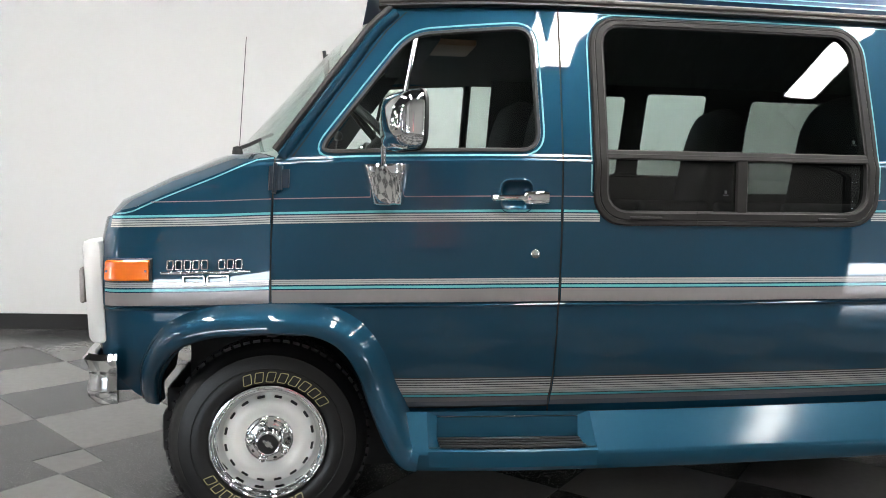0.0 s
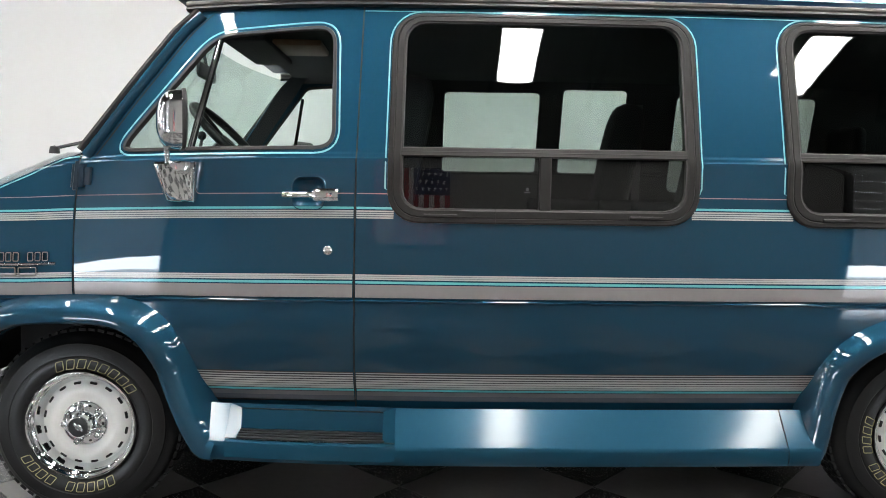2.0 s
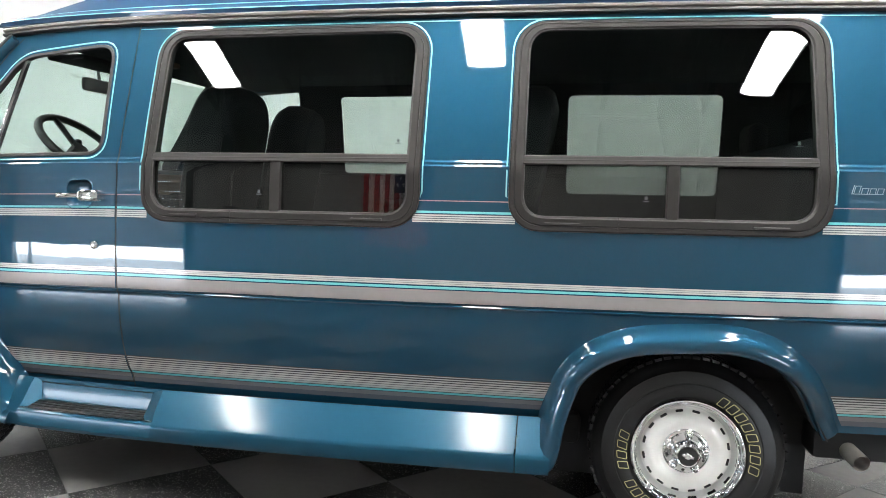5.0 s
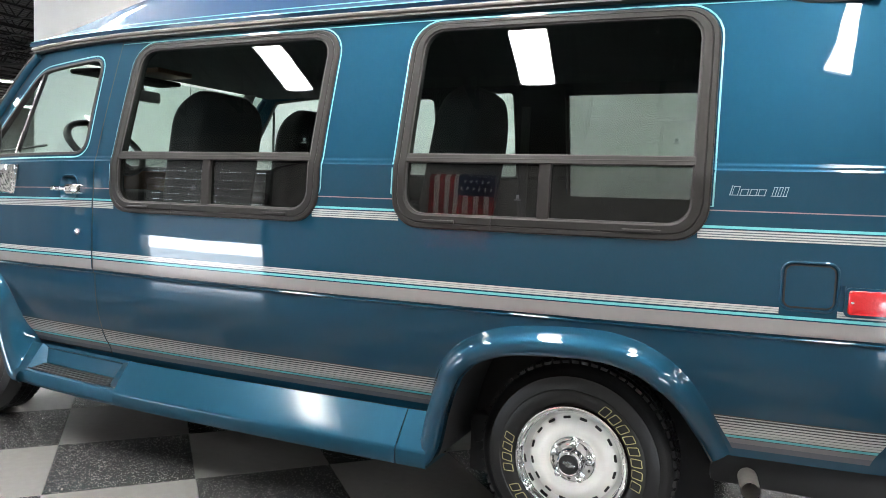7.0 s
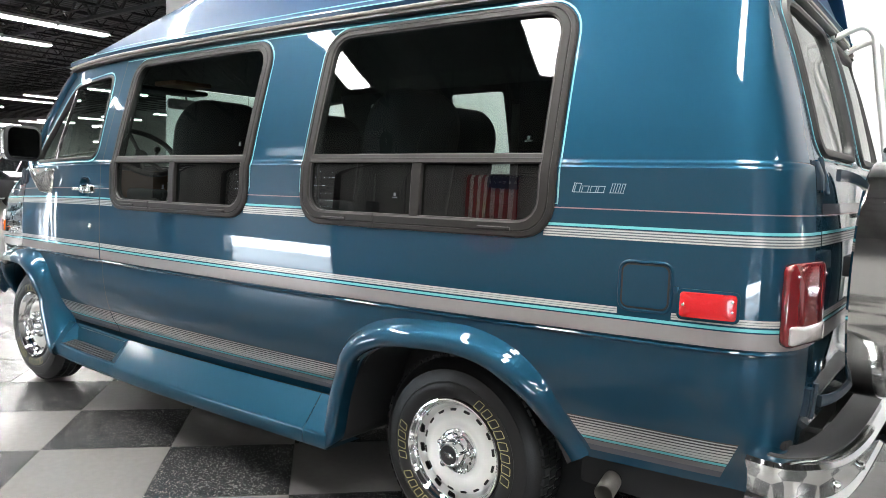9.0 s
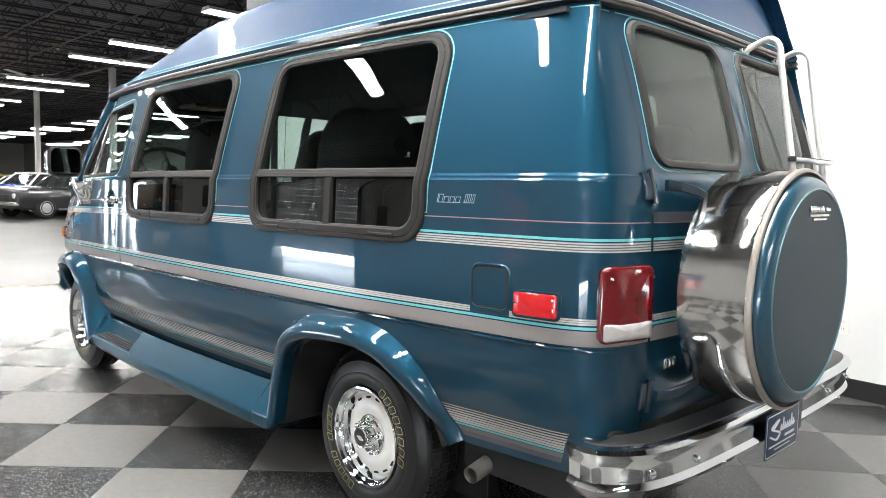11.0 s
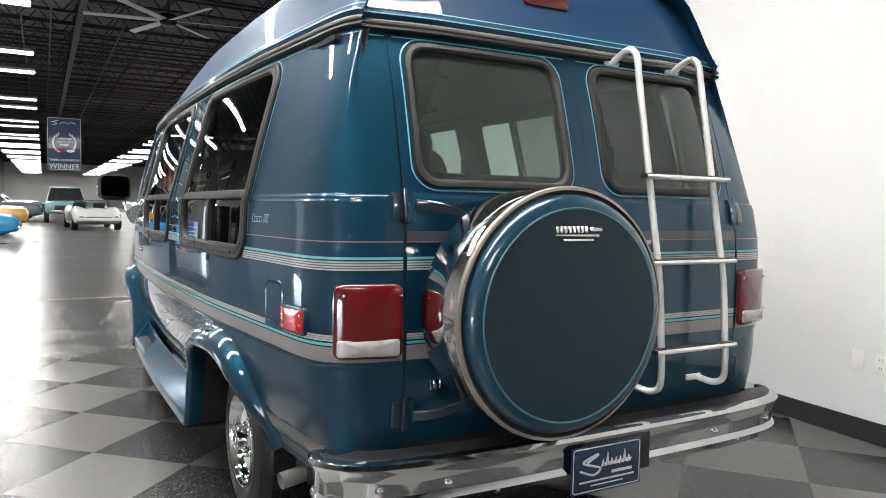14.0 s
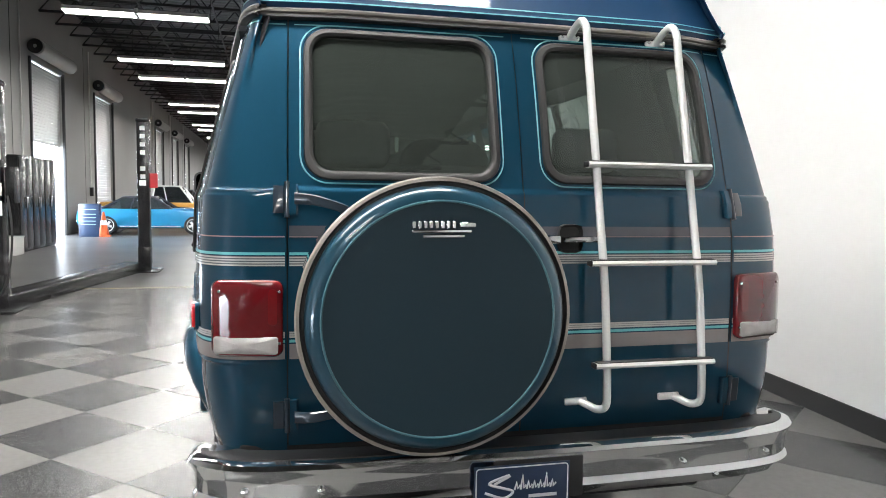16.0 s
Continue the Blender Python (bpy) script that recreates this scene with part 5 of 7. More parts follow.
for y in (0.24, 0.47, 1.60, 1.93):
    i = min(range(len(path)), key=lambda k: abs(path[k][1] - y))
    p = path[i]
    vpart("bolt", lathe([(0.013, p[0] + 0.004), (0.012, p[0] + 0.012), (0.007, p[0] + 0.016), (0.001, p[0] + 0.017)], 14, "x", (0, p[1], 0.487)), M["chrome"], bump)
for y in (0.62, 1.72):
    vpart("bolt", lathe([(0.011, 4.396), (0.010, 4.405), (0.001, 4.409)], 12, "x", (0, y, 0.437)), M["chrome"], bump)
pad = []
for i in range(5, len(path) - 5):
    d = path[i + 1] - path[i - 1]
    nrm = np.array((d[1], -d[0])) / np.linalg.norm(d)
    w0 = min(0.095, 0.02 + 1.1 * min(path[i][1] - 0.09, 2 * YC - 0.09 - path[i][1]))
    pad.append([(path[i][0] + nrm[0] * h, path[i][1] + nrm[1] * h, 0.417 + z) for h, z in ((-w0, 0.150), (-w0, 0.1585), (-0.014, 0.1600), (-0.010, 0.1585), (-0.010, 0.152))])
vpart("step_pad", rows_mesh(pad, closed=True, cap=True), M["black_plastic"], bump, "dark step pad")
for y in (0.5, 1.1, 1.7):
    vpart("bumper_bracket", boxed(4.12, 4.38, y - 0.03, y + 0.03, 0.42, 0.55, 0.006), M["dark"], bump)
# a solid black box puts in the shade behind the bumper
vpart("rear_valance", boxed(4.10, 4.235, 0.22, 2 * YC - 0.22, 0.46, 0.58, 0.01), M["dark"], van, "black box standing for the shaded gap behind the bumper")
PLY = 1.045
vpart("plate_recess", boxed(4.395, 4.4195, PLY - 0.09, PLY + 0.20, 0.415, 0.545, 0.006), M["black_plastic"], bump, "black plate recess")
plate = vpart("dealer_plate", boxed(4.4195, 4.424, PLY - 0.152, PLY + 0.152, 0.372, 0.532, 0.002), M["plate"], bump, "navy dealer plate with white script shapes")
po = rrect(PLY - 0.147, PLY + 0.147, 0.377, 0.527, 0.012)
vpart("plate_border", rows_mesh([[(4.4245, y, z) for y, z in po], [(4.4245, y, z) for y, z in offset_poly(po, 0.004)]], closed=True), M["white_paint"], plate)
sw = [(PLY - 0.09, 0.475), (PLY - 0.04, 0.500), (PLY - 0.075, 0.492), (PLY - 0.105, 0.478), (PLY - 0.06, 0.462), (PLY - 0.03, 0.450), (PLY - 0.06, 0.432), (PLY - 0.118, 0.452)]
vpart("script_stroke", tube_mesh([(4.4245, y, z) for y, z in smooth_pts(sw, 5)], 0.0042, 6), M["white_paint"], plate)
for k in range(7):
    y = PLY - 0.025 + 0.019 * k
    pts = [(4.4245, y, 0.455), (4.4245, y + 0.007, 0.478 + (0.022 if k in (1, 5) else 0)), (4.4245, y + 0.010, 0.458), (4.4245, y + 0.018, 0.468)]
    vpart("script_stroke", tube_mesh(pts, 0.0033, 6), M["white_paint"], plate)
for a, b, z, hh in ((0.02, 0.11, 0.432, 0.010), (-0.12, 0.12, 0.412, 0.006), (-0.07, 0.07, 0.397, 0.004)):
    vpart("text_bar", boxed(4.4238, 4.4252, PLY + a, PLY + b, z - hh / 2, z + hh / 2), M["white_paint"], plate, smooth=0)

# spare wheel
SY, SZ, SR = 0.749, 1.001, 0.373
spare = vpart("spare_wheel", lathe([(SR - 0.012, 4.325), (SR - 0.004, 4.332), (SR - 0.002, 4.42), (SR - 0.002, 4.535), (SR - 0.006, 4.540)], 96, "x", (0, SY, SZ)), M["steel"], van, "spare wheel in a steel band and blue vinyl cover")
vpart("band_edge", lathe([(SR - 0.004, 4.535), (SR + 0.004, 4.538), (SR + 0.006, 4.546), (SR + 0.002, 4.554), (SR - 0.006, 4.556)], 96, "x", (0, SY, SZ)), M["band_edge"], spare, "tan rolled band edge")
vpart("seam_gap", lathe([(SR - 0.005, 4.552), (SR - 0.010, 4.545), (SR - 0.024, 4.548)], 96, "x", (0, SY, SZ)), M["rubber"], spare, "black seam between band and cover")
vpart("cover_edge", lathe([(SR - 0.018, 4.546), (SR - 0.020, 4.562), (SR - 0.030, 4.577), (SR - 0.045, 4.586), (SR - 0.056, 4.5875)], 96, "x", (0, SY, SZ)), M["cover_rim"], spare, "glossy blue cover shoulder")
vpart("cover_piping", lathe([(SR - 0.0555, 4.586), (SR - 0.0565, 4.5900), (SR - 0.0590, 4.5910), (SR - 0.0615, 4.5900), (SR - 0.0625, 4.586)], 96, "x", (0, SY, SZ)), M["piping"], spare, "dull teal piping")
vpart("cover_face", lathe([(SR - 0.058, 4.5875), (0.20, 4.5895), (0.08, 4.590), (0.001, 4.590)], 96, "x", (0, SY, SZ)), M["cover"], spare, "matt blue vinyl cover face")
vpart("spare_tyre", lathe([(0.20, 4.34), (0.25, 4.325), (0.31, 4.323), (0.345, 4.332), (0.355, 4.36), (0.30, 4.45)], 60, "x", (0, SY, SZ)), M["tyre"], spare, "black tyre back")
vpart("spare_back", lathe([(0.22, 4.345), (0.001, 4.345)], 30, "x", (0, SY, SZ)), M["dark"], spare)
lg = vpart("dealer_emblem", boxed(4.589, 4.597, SY - 0.085, SY + 0.075, 1.232, 1.240, 0.002), M["chrome"], spare, "chrome dealer emblem as plain bars")
for k in range(8):
    y = SY - 0.084 + 0.0152 * k
    vpart("letter_bar", boxed(4.589, 4.597, y, y + 0.0115, 1.243, 1.263, 0.0025, 1), M["chrome"], lg)
vpart("letter_bar", boxed(4.589, 4.597, SY + 0.042, SY + 0.088, 1.246, 1.260, 0.003, 1), M["chrome"], lg)
vpart("letter_bar", boxed(4.589, 4.595, SY - 0.055, SY + 0.058, 1.219, 1.228, 0.002, 1), M["chrome"], lg)
# its carrier arms
for z, d in ((1.318, -1), (0.672, 1)):
    rows = []
    for k, (x, y, dz) in enumerate(smooth_pts([(4.280, 0.380, 0.0), (4.305, 0.43, 0.004), (4.328, 0.50, 0.022), (4.345, 0.60, 0.060)], 4)):
        hh = 0.017 - 0.0004 * k
        rows.append([(x + dx, y, z + dz * d + e * hh) for dx, e in ((-0.006, -0.8), (-0.006, 0.8), (-0.003, 1.0), (0.003, 1.0), (0.006, 0.8), (0.006, -0.8), (0.003, -1.0), (-0.003, -1.0))])
    vpart("carrier_arm", rows_mesh(rows, closed=True, cap=True), M["hinge"], van, "dark flat swing-out spare carrier arm", smooth=40)
vpart("carrier_plate", boxed(4.30, 4.36, 0.44, 0.72, 1.03, 1.09, 0.006), M["black_plastic"], van, "black carrier cross plate")
ls = vpart("tail_badge", boxed(4.262, 4.270, 0.445, 0.452, 0.742, 0.775, 0.002), M["chrome"], van, "small chrome badge as plain bars")
for k in range(3):
    vpart("letter_bar", boxed(4.262, 4.270, 0.458 + 0.022 * k, 0.474 + 0.022 * k, 0.742, 0.775, 0.004, 1), M["chrome"], ls)

# rear handle and lock on the right-hand door
hp = boxed(4.270, 4.30, 1.215, 1.335, 1.188, 1.208, 0.006)
rh = vpart("rear_handle", hp, M["chrome"], van, "chrome rear door handle")
vpart("handle_pocket", boxed(4.258, 4.268, 1.205, 1.285, 1.155, 1.245, 0.02), M["black_plastic"], rh, "dark handle pocket")
vpart("handle_end", boxed(4.268, 4.305, 1.150, 1.200, 1.184, 1.212, 0.006), M["chrome"], rh)
vpart("key_lock", lathe([(0.016, 4.26), (0.016, 4.272), (0.010, 4.276), (0.001, 4.276)], 20, "x", (0, 1.205, 1.095)), M["chrome"], rh)

# ladder
ladder = thing("ladder", (4.33, 1.49, 0.7), "brushed aluminium ladder bolted to the rear door", "ladder")
def xr(z):
    return 4.266 - float(np.interp(z, rr_[:, 0], rr_[:, 1]))
for yt, yb in ((1.300, 1.345), (1.622, 1.682)):
    yy = lambda z: yt + (yb - yt) * (1.90 - z) / 1.22
    pts = [(xr(1.875) + 0.012, yy(1.90), 1.873), (xr(1.88) + 0.06, yy(1.9), 1.895), (xr(1.86) + 0.10, yy(1.9), 1.905), (xr(1.86) + 0.135, yy(1.88), 1.875), (xr(1.80) + 0.125, yy(1.80), 1.80), (4.263, yy(1.62), 1.62), (4.296, yy(1.40), 1.41), (4.320, yy(1.25), 1.25), (4.350, yy(1.05), 1.05),
           (4.360, yy(0.85), 0.85), (4.362, yy(0.73), 0.735), (4.352, yy(0.66) , 0.672), (4.318, yy(0.65) - 0.012, 0.652), (4.285, yy(0.66) - 0.035, 0.660), (4.268, yy(0.67) - 0.050, 0.668)]
    vpart("rail", tube_mesh(smooth_pts(pts, 5), 0.0128, 12), M["alu"], ladder, "bent aluminium tube rail")
    vpart("mount", boxed(xr(1.873) - 0.002, xr(1.873) + 0.012, yt - 0.038, yt + 0.038, 1.862, 1.885, 0.006), M["alu"], ladder, "bolted mounting foot")
    vpart("mount", boxed(4.262, 4.274, yb - 0.105, yb - 0.025, 0.655, 0.680, 0.006), M["alu"], ladder, "bolted mounting foot")
    for dy in (-0.026, 0.026):
        vpart("bolt", lathe([(0.006, xr(1.873) + 0.011), (0.005, xr(1.873) + 0.016), (0.001, xr(1.873) + 0.017)], 8, "x", (0, yt + dy, 1.873)), M["chrome"], ladder)
for z, x, a, b in ((1.438, 4.306, 1.300, 1.700), (1.129, 4.350, 1.300, 1.702), (0.812, 4.380, 1.310, 1.690)):
    rows = []
    for y in (a - 0.02, b + 0.012):
        rows.append([(x - 0.018, y, z - 0.006), (x - 0.014, y, z + 0.006), (x + 0.014, y, z + 0.006), (x + 0.02, y, z - 0.002), (x + 0.016, y, z - 0.010), (x - 0.012, y, z - 0.012)])
    rg = vpart("rung", rows_mesh(rows, closed=True, cap=True), M["alu"], ladder, "flat aluminium rung with a black tread")
    vpart("tread_strip", boxed(x - 0.013, x + 0.0135, a - 0.015, b + 0.008, z + 0.001, z + 0.0098, 0.002, 1), M["black_plastic"], rg, "black tread strip")
    vpart("end_plug", boxed(x - 0.016, x + 0.018, a - 0.026, a - 0.0195, z - 0.011, z + 0.007, 0.003, 1), M["black_plastic"], rg)

# exhaust tail pipe
pp = smooth_pts([(3.52, 0.60, 0.43), (3.66, 0.52, 0.425), (3.715, 0.38, 0.402), (3.735, 0.24, 0.385), (3.75, 0.128, 0.371)], 4)
a_, b_ = tube_mesh(pp, 0.030, 18, cap=False), tube_mesh(pp, 0.0265, 18, cap=False)
vpart("tail_pipe", join(a_, b_), M["pipe"], van, "dull steel exhaust tail pipe", raked=False)

# wiper, washer jet and aerial
vpart("wiper", tube_mesh([(-0.125, 0.30, 1.362), (-0.10, 0.36, 1.378), (-0.03, 0.62, 1.44)], 0.007, 6), M["black_plastic"], van, "black wiper arm")
vpart("wiper_pivot", lathe([(0.02, 1.34), (0.016, 1.365), (0.001, 1.370)], 12, "z", (-0.13, 0.29, 0)), M["black_plastic"], van)
aer = vpart("aerial", tube_mesh([(-0.325, 2 * YC - 0.28, 1.20), (-0.275, 2 * YC - 0.28, 2.09)], 0.0022, 6), M["black_plastic"], van, "thin black whip aerial")

# ---------------------------------------------------------------- inside the van
def chair(x, y, yaw=0.0, belt=False):
    s = thing("captain_chair", (x, y, 0.585), "charcoal cloth captain's chair with headrest inside the van", "seat", "van seats")
    Rz = Matrix.Translation((x, y, 0.585)) @ Matrix.Rotation(yaw, 4, "Z")
    def blk(name, x0, x1, y0, y1, z0, z1, b, lean=0.0):
        bm = boxed(x0, x1, y0, y1, z0, z1, b, 3)
        if lean:
            bmesh.ops.transform(bm, matrix=Matrix.Translation((x0, 0, z0)) @ Matrix.Rotation(lean, 4, "Y") @ Matrix.Translation((-x0, 0, -z0)), verts=bm.verts)
        bmesh.ops.transform(bm, matrix=Rz, verts=bm.verts)
        part(name, bm, M["seat"], s)
    blk("base", -0.18, 0.18, -0.2, 0.2, 0.0, 0.26, 0.02)
    blk("cushion", -0.27, 0.26, -0.27, 0.27, 0.26, 0.43, 0.06)
    out_ = rrect(-0.27, 0.27, 0.36, 1.125, 0.17, 6)
    rows = [[tuple(Rz @ Vector((0.16 + a + 0.15 * (z - 0.36), y * k, 0.36 + 0.38 + (z - 0.36 - 0.38) * k))) for y, z in out_] for a, k in ((0.0, 0.84), (0.018, 0.95), (0.06, 1.0), (0.11, 0.99), (0.145, 0.93), (0.16, 0.80))]
    part("backrest", rows_mesh(rows, closed=True, cap=True), M["seat"], s, "rounded high back with built-in headrest", smooth=60)
    for e in (-0.30, 0.24):
        blk("armrest", -0.15, 0.22, e, e + 0.06, 0.56, 0.63, 0.025)


chair(0.84, 0.60)
chair(0.84, 1.40)
chair(2.22, 0.62)
chair(1.95, 1.36, -0.15)
bench = thing("rear_bench", (3.35, YC, 0.585), "charcoal cloth rear bench seat inside the van", "seat")
part("cushion", boxed(3.05, 3.60, 0.30, 2 * YC - 0.30, 0.585, 0.98, 0.06, 3), M["seat"], bench)
bmx = boxed(3.52, 3.66, 0.32, 2 * YC - 0.32, 0.97, 1.50, 0.07, 3)
part("backrest", bmx, M["seat"], bench)
for y in (0.62, 2 * YC - 0.62):
    part("headrest", boxed(3.60, 3.70, y - 0.14, y + 0.14, 1.48, 1.66, 0.045, 3), M["seat"], bench)
dash = vpart("dashboard", boxed(-0.02, 0.34, 0.20, 2 * YC - 0.20, 1.02, 1.335, 0.05, 3), M["black_plastic"], van, "dark dashboard with wood-grain fascia")
vpart("fascia", boxed(0.335, 0.352, 0.30, 2 * YC - 0.30, 1.14, 1.31, 0.006), M["wood"], dash, "wood-grain fascia")
R4 = Matrix.Translation((0.42, 0.60, 1.425)) @ Matrix.Rotation(radians(46), 4, "Y")
ringp = [(0.19 * math.cos(t), 0.19 * math.sin(t), 0.0) for t in np.linspace(0, 2 * math.pi, 40)]
stw = vpart("steering_wheel", tube_mesh([tuple(R4 @ Vector(p)) for p in ringp], 0.017, 10), M["black_plastic"], van, "black steering wheel")
for a in (20, 180, 340):
    p = R4 @ Vector((0.18 * math.cos(radians(a)), 0.18 * math.sin(radians(a)), 0))
    vpart("spoke", tube_mesh([tuple(R4 @ Vector((0, 0, -0.02))), tuple(p)], 0.012, 6), M["black_plastic"], stw)
vpart("column", tube_mesh([(0.42, 0.60, 1.42), (0.25, 0.60, 1.24)], 0.035, 10), M["black_plastic"], stw)
mir = vpart("rear_view_mirror", boxed(0.175, 0.20, YC - 0.20, YC + 0.06, 1.735, 1.805, 0.018), M["black_plastic"], van, "black interior mirror")
vpart("stalk", tube_mesh([(0.185, YC - 0.07, 1.80), (0.175, YC - 0.07, 1.86)], 0.008, 8), M["black_plastic"], mir)
vpart("sun_visor", boxed(0.45, 0.62, 0.36, 0.90, 1.79, 1.815, 0.01), M["liner"], van, "grey sun visor")
ovc = vpart("overhead_console", boxed(0.60, 0.80, 0.56, 0.80, 1.815, 1.845, 0.01), M["wood"], van, "brown overhead console")
for x, y in ((2.36, 0.20), (3.80, 0.24), (2.46, 1.62)):
    vpart("seat_belt", boxed(x - 0.025, x + 0.025, y - 0.004, y + 0.004, 0.9, 1.80, 0.002, 1), mat("belt_webbing_%d" % int(x * 100 + y * 10), (0.07, 0.072, 0.075), rough=0.8, var=0.2, scale=30, fine=0.2), van, "grey seat belt webbing")

# gear lever knob and small maker's marks in the corners of the panes
gl = vpart("gear_lever", tube_mesh([(0.22, 0.78, 1.30), (0.24, 0.80, 1.44)], 0.007, 6), M["black_plastic"], van, "black column gear lever")
vpart("knob", lathe([(0.002, 1.43), (0.016, 1.44), (0.02, 1.455), (0.014, 1.47), (0.001, 1.475)], 12, "z", (0.24, 0.80, 0)), M["black_plastic"], gl)
for s_, z_ in ((2.10, 1.405), (1.585, 1.215), (3.455, 1.405), (2.965, 1.215)):
    mk2 = vpart("pane_mark", strip(s_, s_ + 0.022, z_, z_ + 0.003, 0.004), M["grey_back"], van, "small pale maker's mark on the pane", raked=False)
    vpart("mark_bar", strip(s_ + 0.006, s_ + 0.016, z_ + 0.006, z_ + 0.018, 0.004), M["grey_back"], mk2, raked=False)


# ---------------------------------------------------------------- the hall
WALL_A, WALL_SLOPE = 3.75, -0.07          # the white wall beside the van


def wall_y(x):
    return WALL_A + WALL_SLOPE * (x - 3.0)


def prism(pts, z0, z1):
    n = len(pts)
    return [(x, y, z0) for x, y in pts] + [(x, y, z1) for x, y in pts], [], [tuple(range(n - 1, -1, -1)), tuple(range(n, 2 * n))] + [(i, (i + 1) % n, n + (i + 1) % n, n + i) for i in range(n)]


XE, XW = 24.0, -5.36
wall_white = part("wall_north", prism([(XE, wall_y(XE)), (XW, wall_y(XW)), (XW, wall_y(XW) + 0.2), (XE, wall_y(XE) + 0.2)], 0.0, 6.9), M["wall"], None, smooth=0)
tagged(wall_white, "smooth white painted display wall beside the van", "wall", kind="structure")
bb = part("baseboard", prism([(XE, wall_y(XE) - 0.012), (XW, wall_y(XW) - 0.012), (XW, wall_y(XW) - 0.001), (XE, wall_y(XE) - 0.001)], 0.0, 0.13), M["base"], None, smooth=0)
tagged(bb, "black vinyl baseboard along the white wall", "baseboard", kind="structure")

HX0, HX1, HY0, HY1, HZ = -120.0, 24.0, -5.6, 30.0, 6.9
ground = part("floor", boxed(HX0, HX1 + 0.3, HY0 - 0.9, HY1, -0.2, -0.006), M["floor_far"], None, smooth=0)
tagged(ground, "polished grey concrete showroom floor", "floor", kind="structure")
# unseen wall, white so that its reflection greys the rear doors
ew = part("wall_east", boxed(HX1, HX1 + 0.25, HY0, HY1, 0, HZ), M["wall"], None, smooth=0)
tagged(ew, "unseen end wall, added in white to be mirrored by the tail", "wall", kind="structure")
ww = part("wall_west", boxed(HX0 - 0.25, HX0, HY0, HY1, 0, HZ), M["wall"], None, smooth=0)
tagged(ww, "pale far end wall of the showroom", "wall", kind="structure")
nw = part("wall_far", boxed(HX0, HX1, HY1, HY1 + 0.25, 0, HZ), M["concrete"], None, smooth=0)
tagged(nw, "grey far side wall of the showroom", "wall", kind="structure")

# wall with shutter doors
DOORS = [(-15.7, 3.0, 2.6), (-22.7, 3.0, 0.0), (-36.7, 3.0, 0.0), (-43.7, 3.0, 0.0), (-50.7, 3.0, 0.0), (-3.8, 3.0, 0.43), (8.2, 3.0, 0.38), (15.0, 3.0, 0.0)]
bm = bmesh.new()
edges = sorted([(x - w / 2, x + w / 2) for x, w, _ in DOORS])
x = HX0
for a, b in edges:
    box(bm, x, a, HY0 - 0.25, HY0, 0, HZ)
    box(bm, a, b, HY0 - 0.25, HY0, 4.7, HZ)
    x = b
box(bm, x, HX1, HY0 - 0.25, HY0, 0, HZ)
sw = part("wall_south", bm, M["concrete"], None, smooth=0)
tagged(sw, "grey concrete wall with roll-up shutter doors", "wall", kind="structure")
slats = {w: mesh_of("slat", boxed(-w / 2 - 0.03, w / 2 + 0.03, -0.014, 0.014, 0.0, 0.088, 0.011, 1), M["slat"]) for w in (3.0,)}
for k, (x, w, lift) in enumerate(DOORS):
    d = thing("door_%d" % (k + 1), (x, HY0 - 0.1, 0), "galvanised roll-up shutter door, half open to daylight" if lift else "closed galvanised roll-up shutter door", "shutter door", kind="structure")
    z = lift + 0.01
    while z < 4.65:
        o = new("slat", slats[w])
        o.parent, o.location = d, (0, 0.0, z)
        z += 0.09
    part("drum_housing", tube_mesh([(x - w / 2 - 0.1, HY0 + 0.2, 4.98), (x + w / 2 + 0.1, HY0 + 0.2, 4.98)], 0.2, 16), M["slat"], d)
    for e in (x - w / 2 - 0.04, x + w / 2 + 0.04):
        part("guide_rail", boxed(e - 0.05, e + 0.05, HY0 - 0.02, HY0 + 0.05, 0, 4.75, 0.008), M["joist"], d)
    part("chain_wheel", lathe([(0.05, -0.02), (0.17, -0.02), (0.185, 0), (0.17, 0.02), (0.05, 0.02)], 20, "x", (x + w / 2 + 0.2, HY0 + 0.2, 4.98)), M["joist"], d)
out = part("backdrop", boxed(HX0, HX1, HY0 - 0.95, HY0 - 0.9, -0.19, 6.0), M["daylight"], None, smooth=0)
tagged(out, "bright hazy daylight outside the shutter doors", "backdrop", kind="structure")

# conduits and switch boxes on the shutter wall
for k, (x, w, lift) in enumerate(DOORS):
    c_ = thing("conduit", (x + 2.3, HY0 + 0.03, 0), "thin grey conduit with a switch box on the shutter wall", "conduit", "wall conduits")
    part("pipe", tube_mesh([(x + 2.3, HY0 + 0.03, 1.4), (x + 2.3, HY0 + 0.03, HZ - 0.9)], 0.018, 8), M["column"], c_)
    part("switch_box", boxed(x + 2.2, x + 2.4, HY0 - 0.005, HY0 + 0.10, 1.15, 1.45, 0.01), M["joist"] if k % 2 else M["column"], c_)
    part("panel_joint", boxed(x + 2.9, x + 2.93, HY0 - 0.004, HY0 + 0.006, 0.0, HZ - 0.9), M["joist"], c_, "dark wall panel joint", smooth=0)

# roof deck with open-web joists, one mesh
V, F = [], []


def add_box(x0, x1, y0, y1, z0, z1):
    o = len(V)
    V.extend([(x, y, z) for x in (x0, x1) for y in (y0, y1) for z in (z0, z1)])
    F.extend([tuple(o + i for i in q) for q in ((0, 1, 3, 2), (4, 6, 7, 5), (0, 4, 5, 1), (2, 3, 7, 6), (0, 2, 6, 4), (1, 5, 7, 3))])


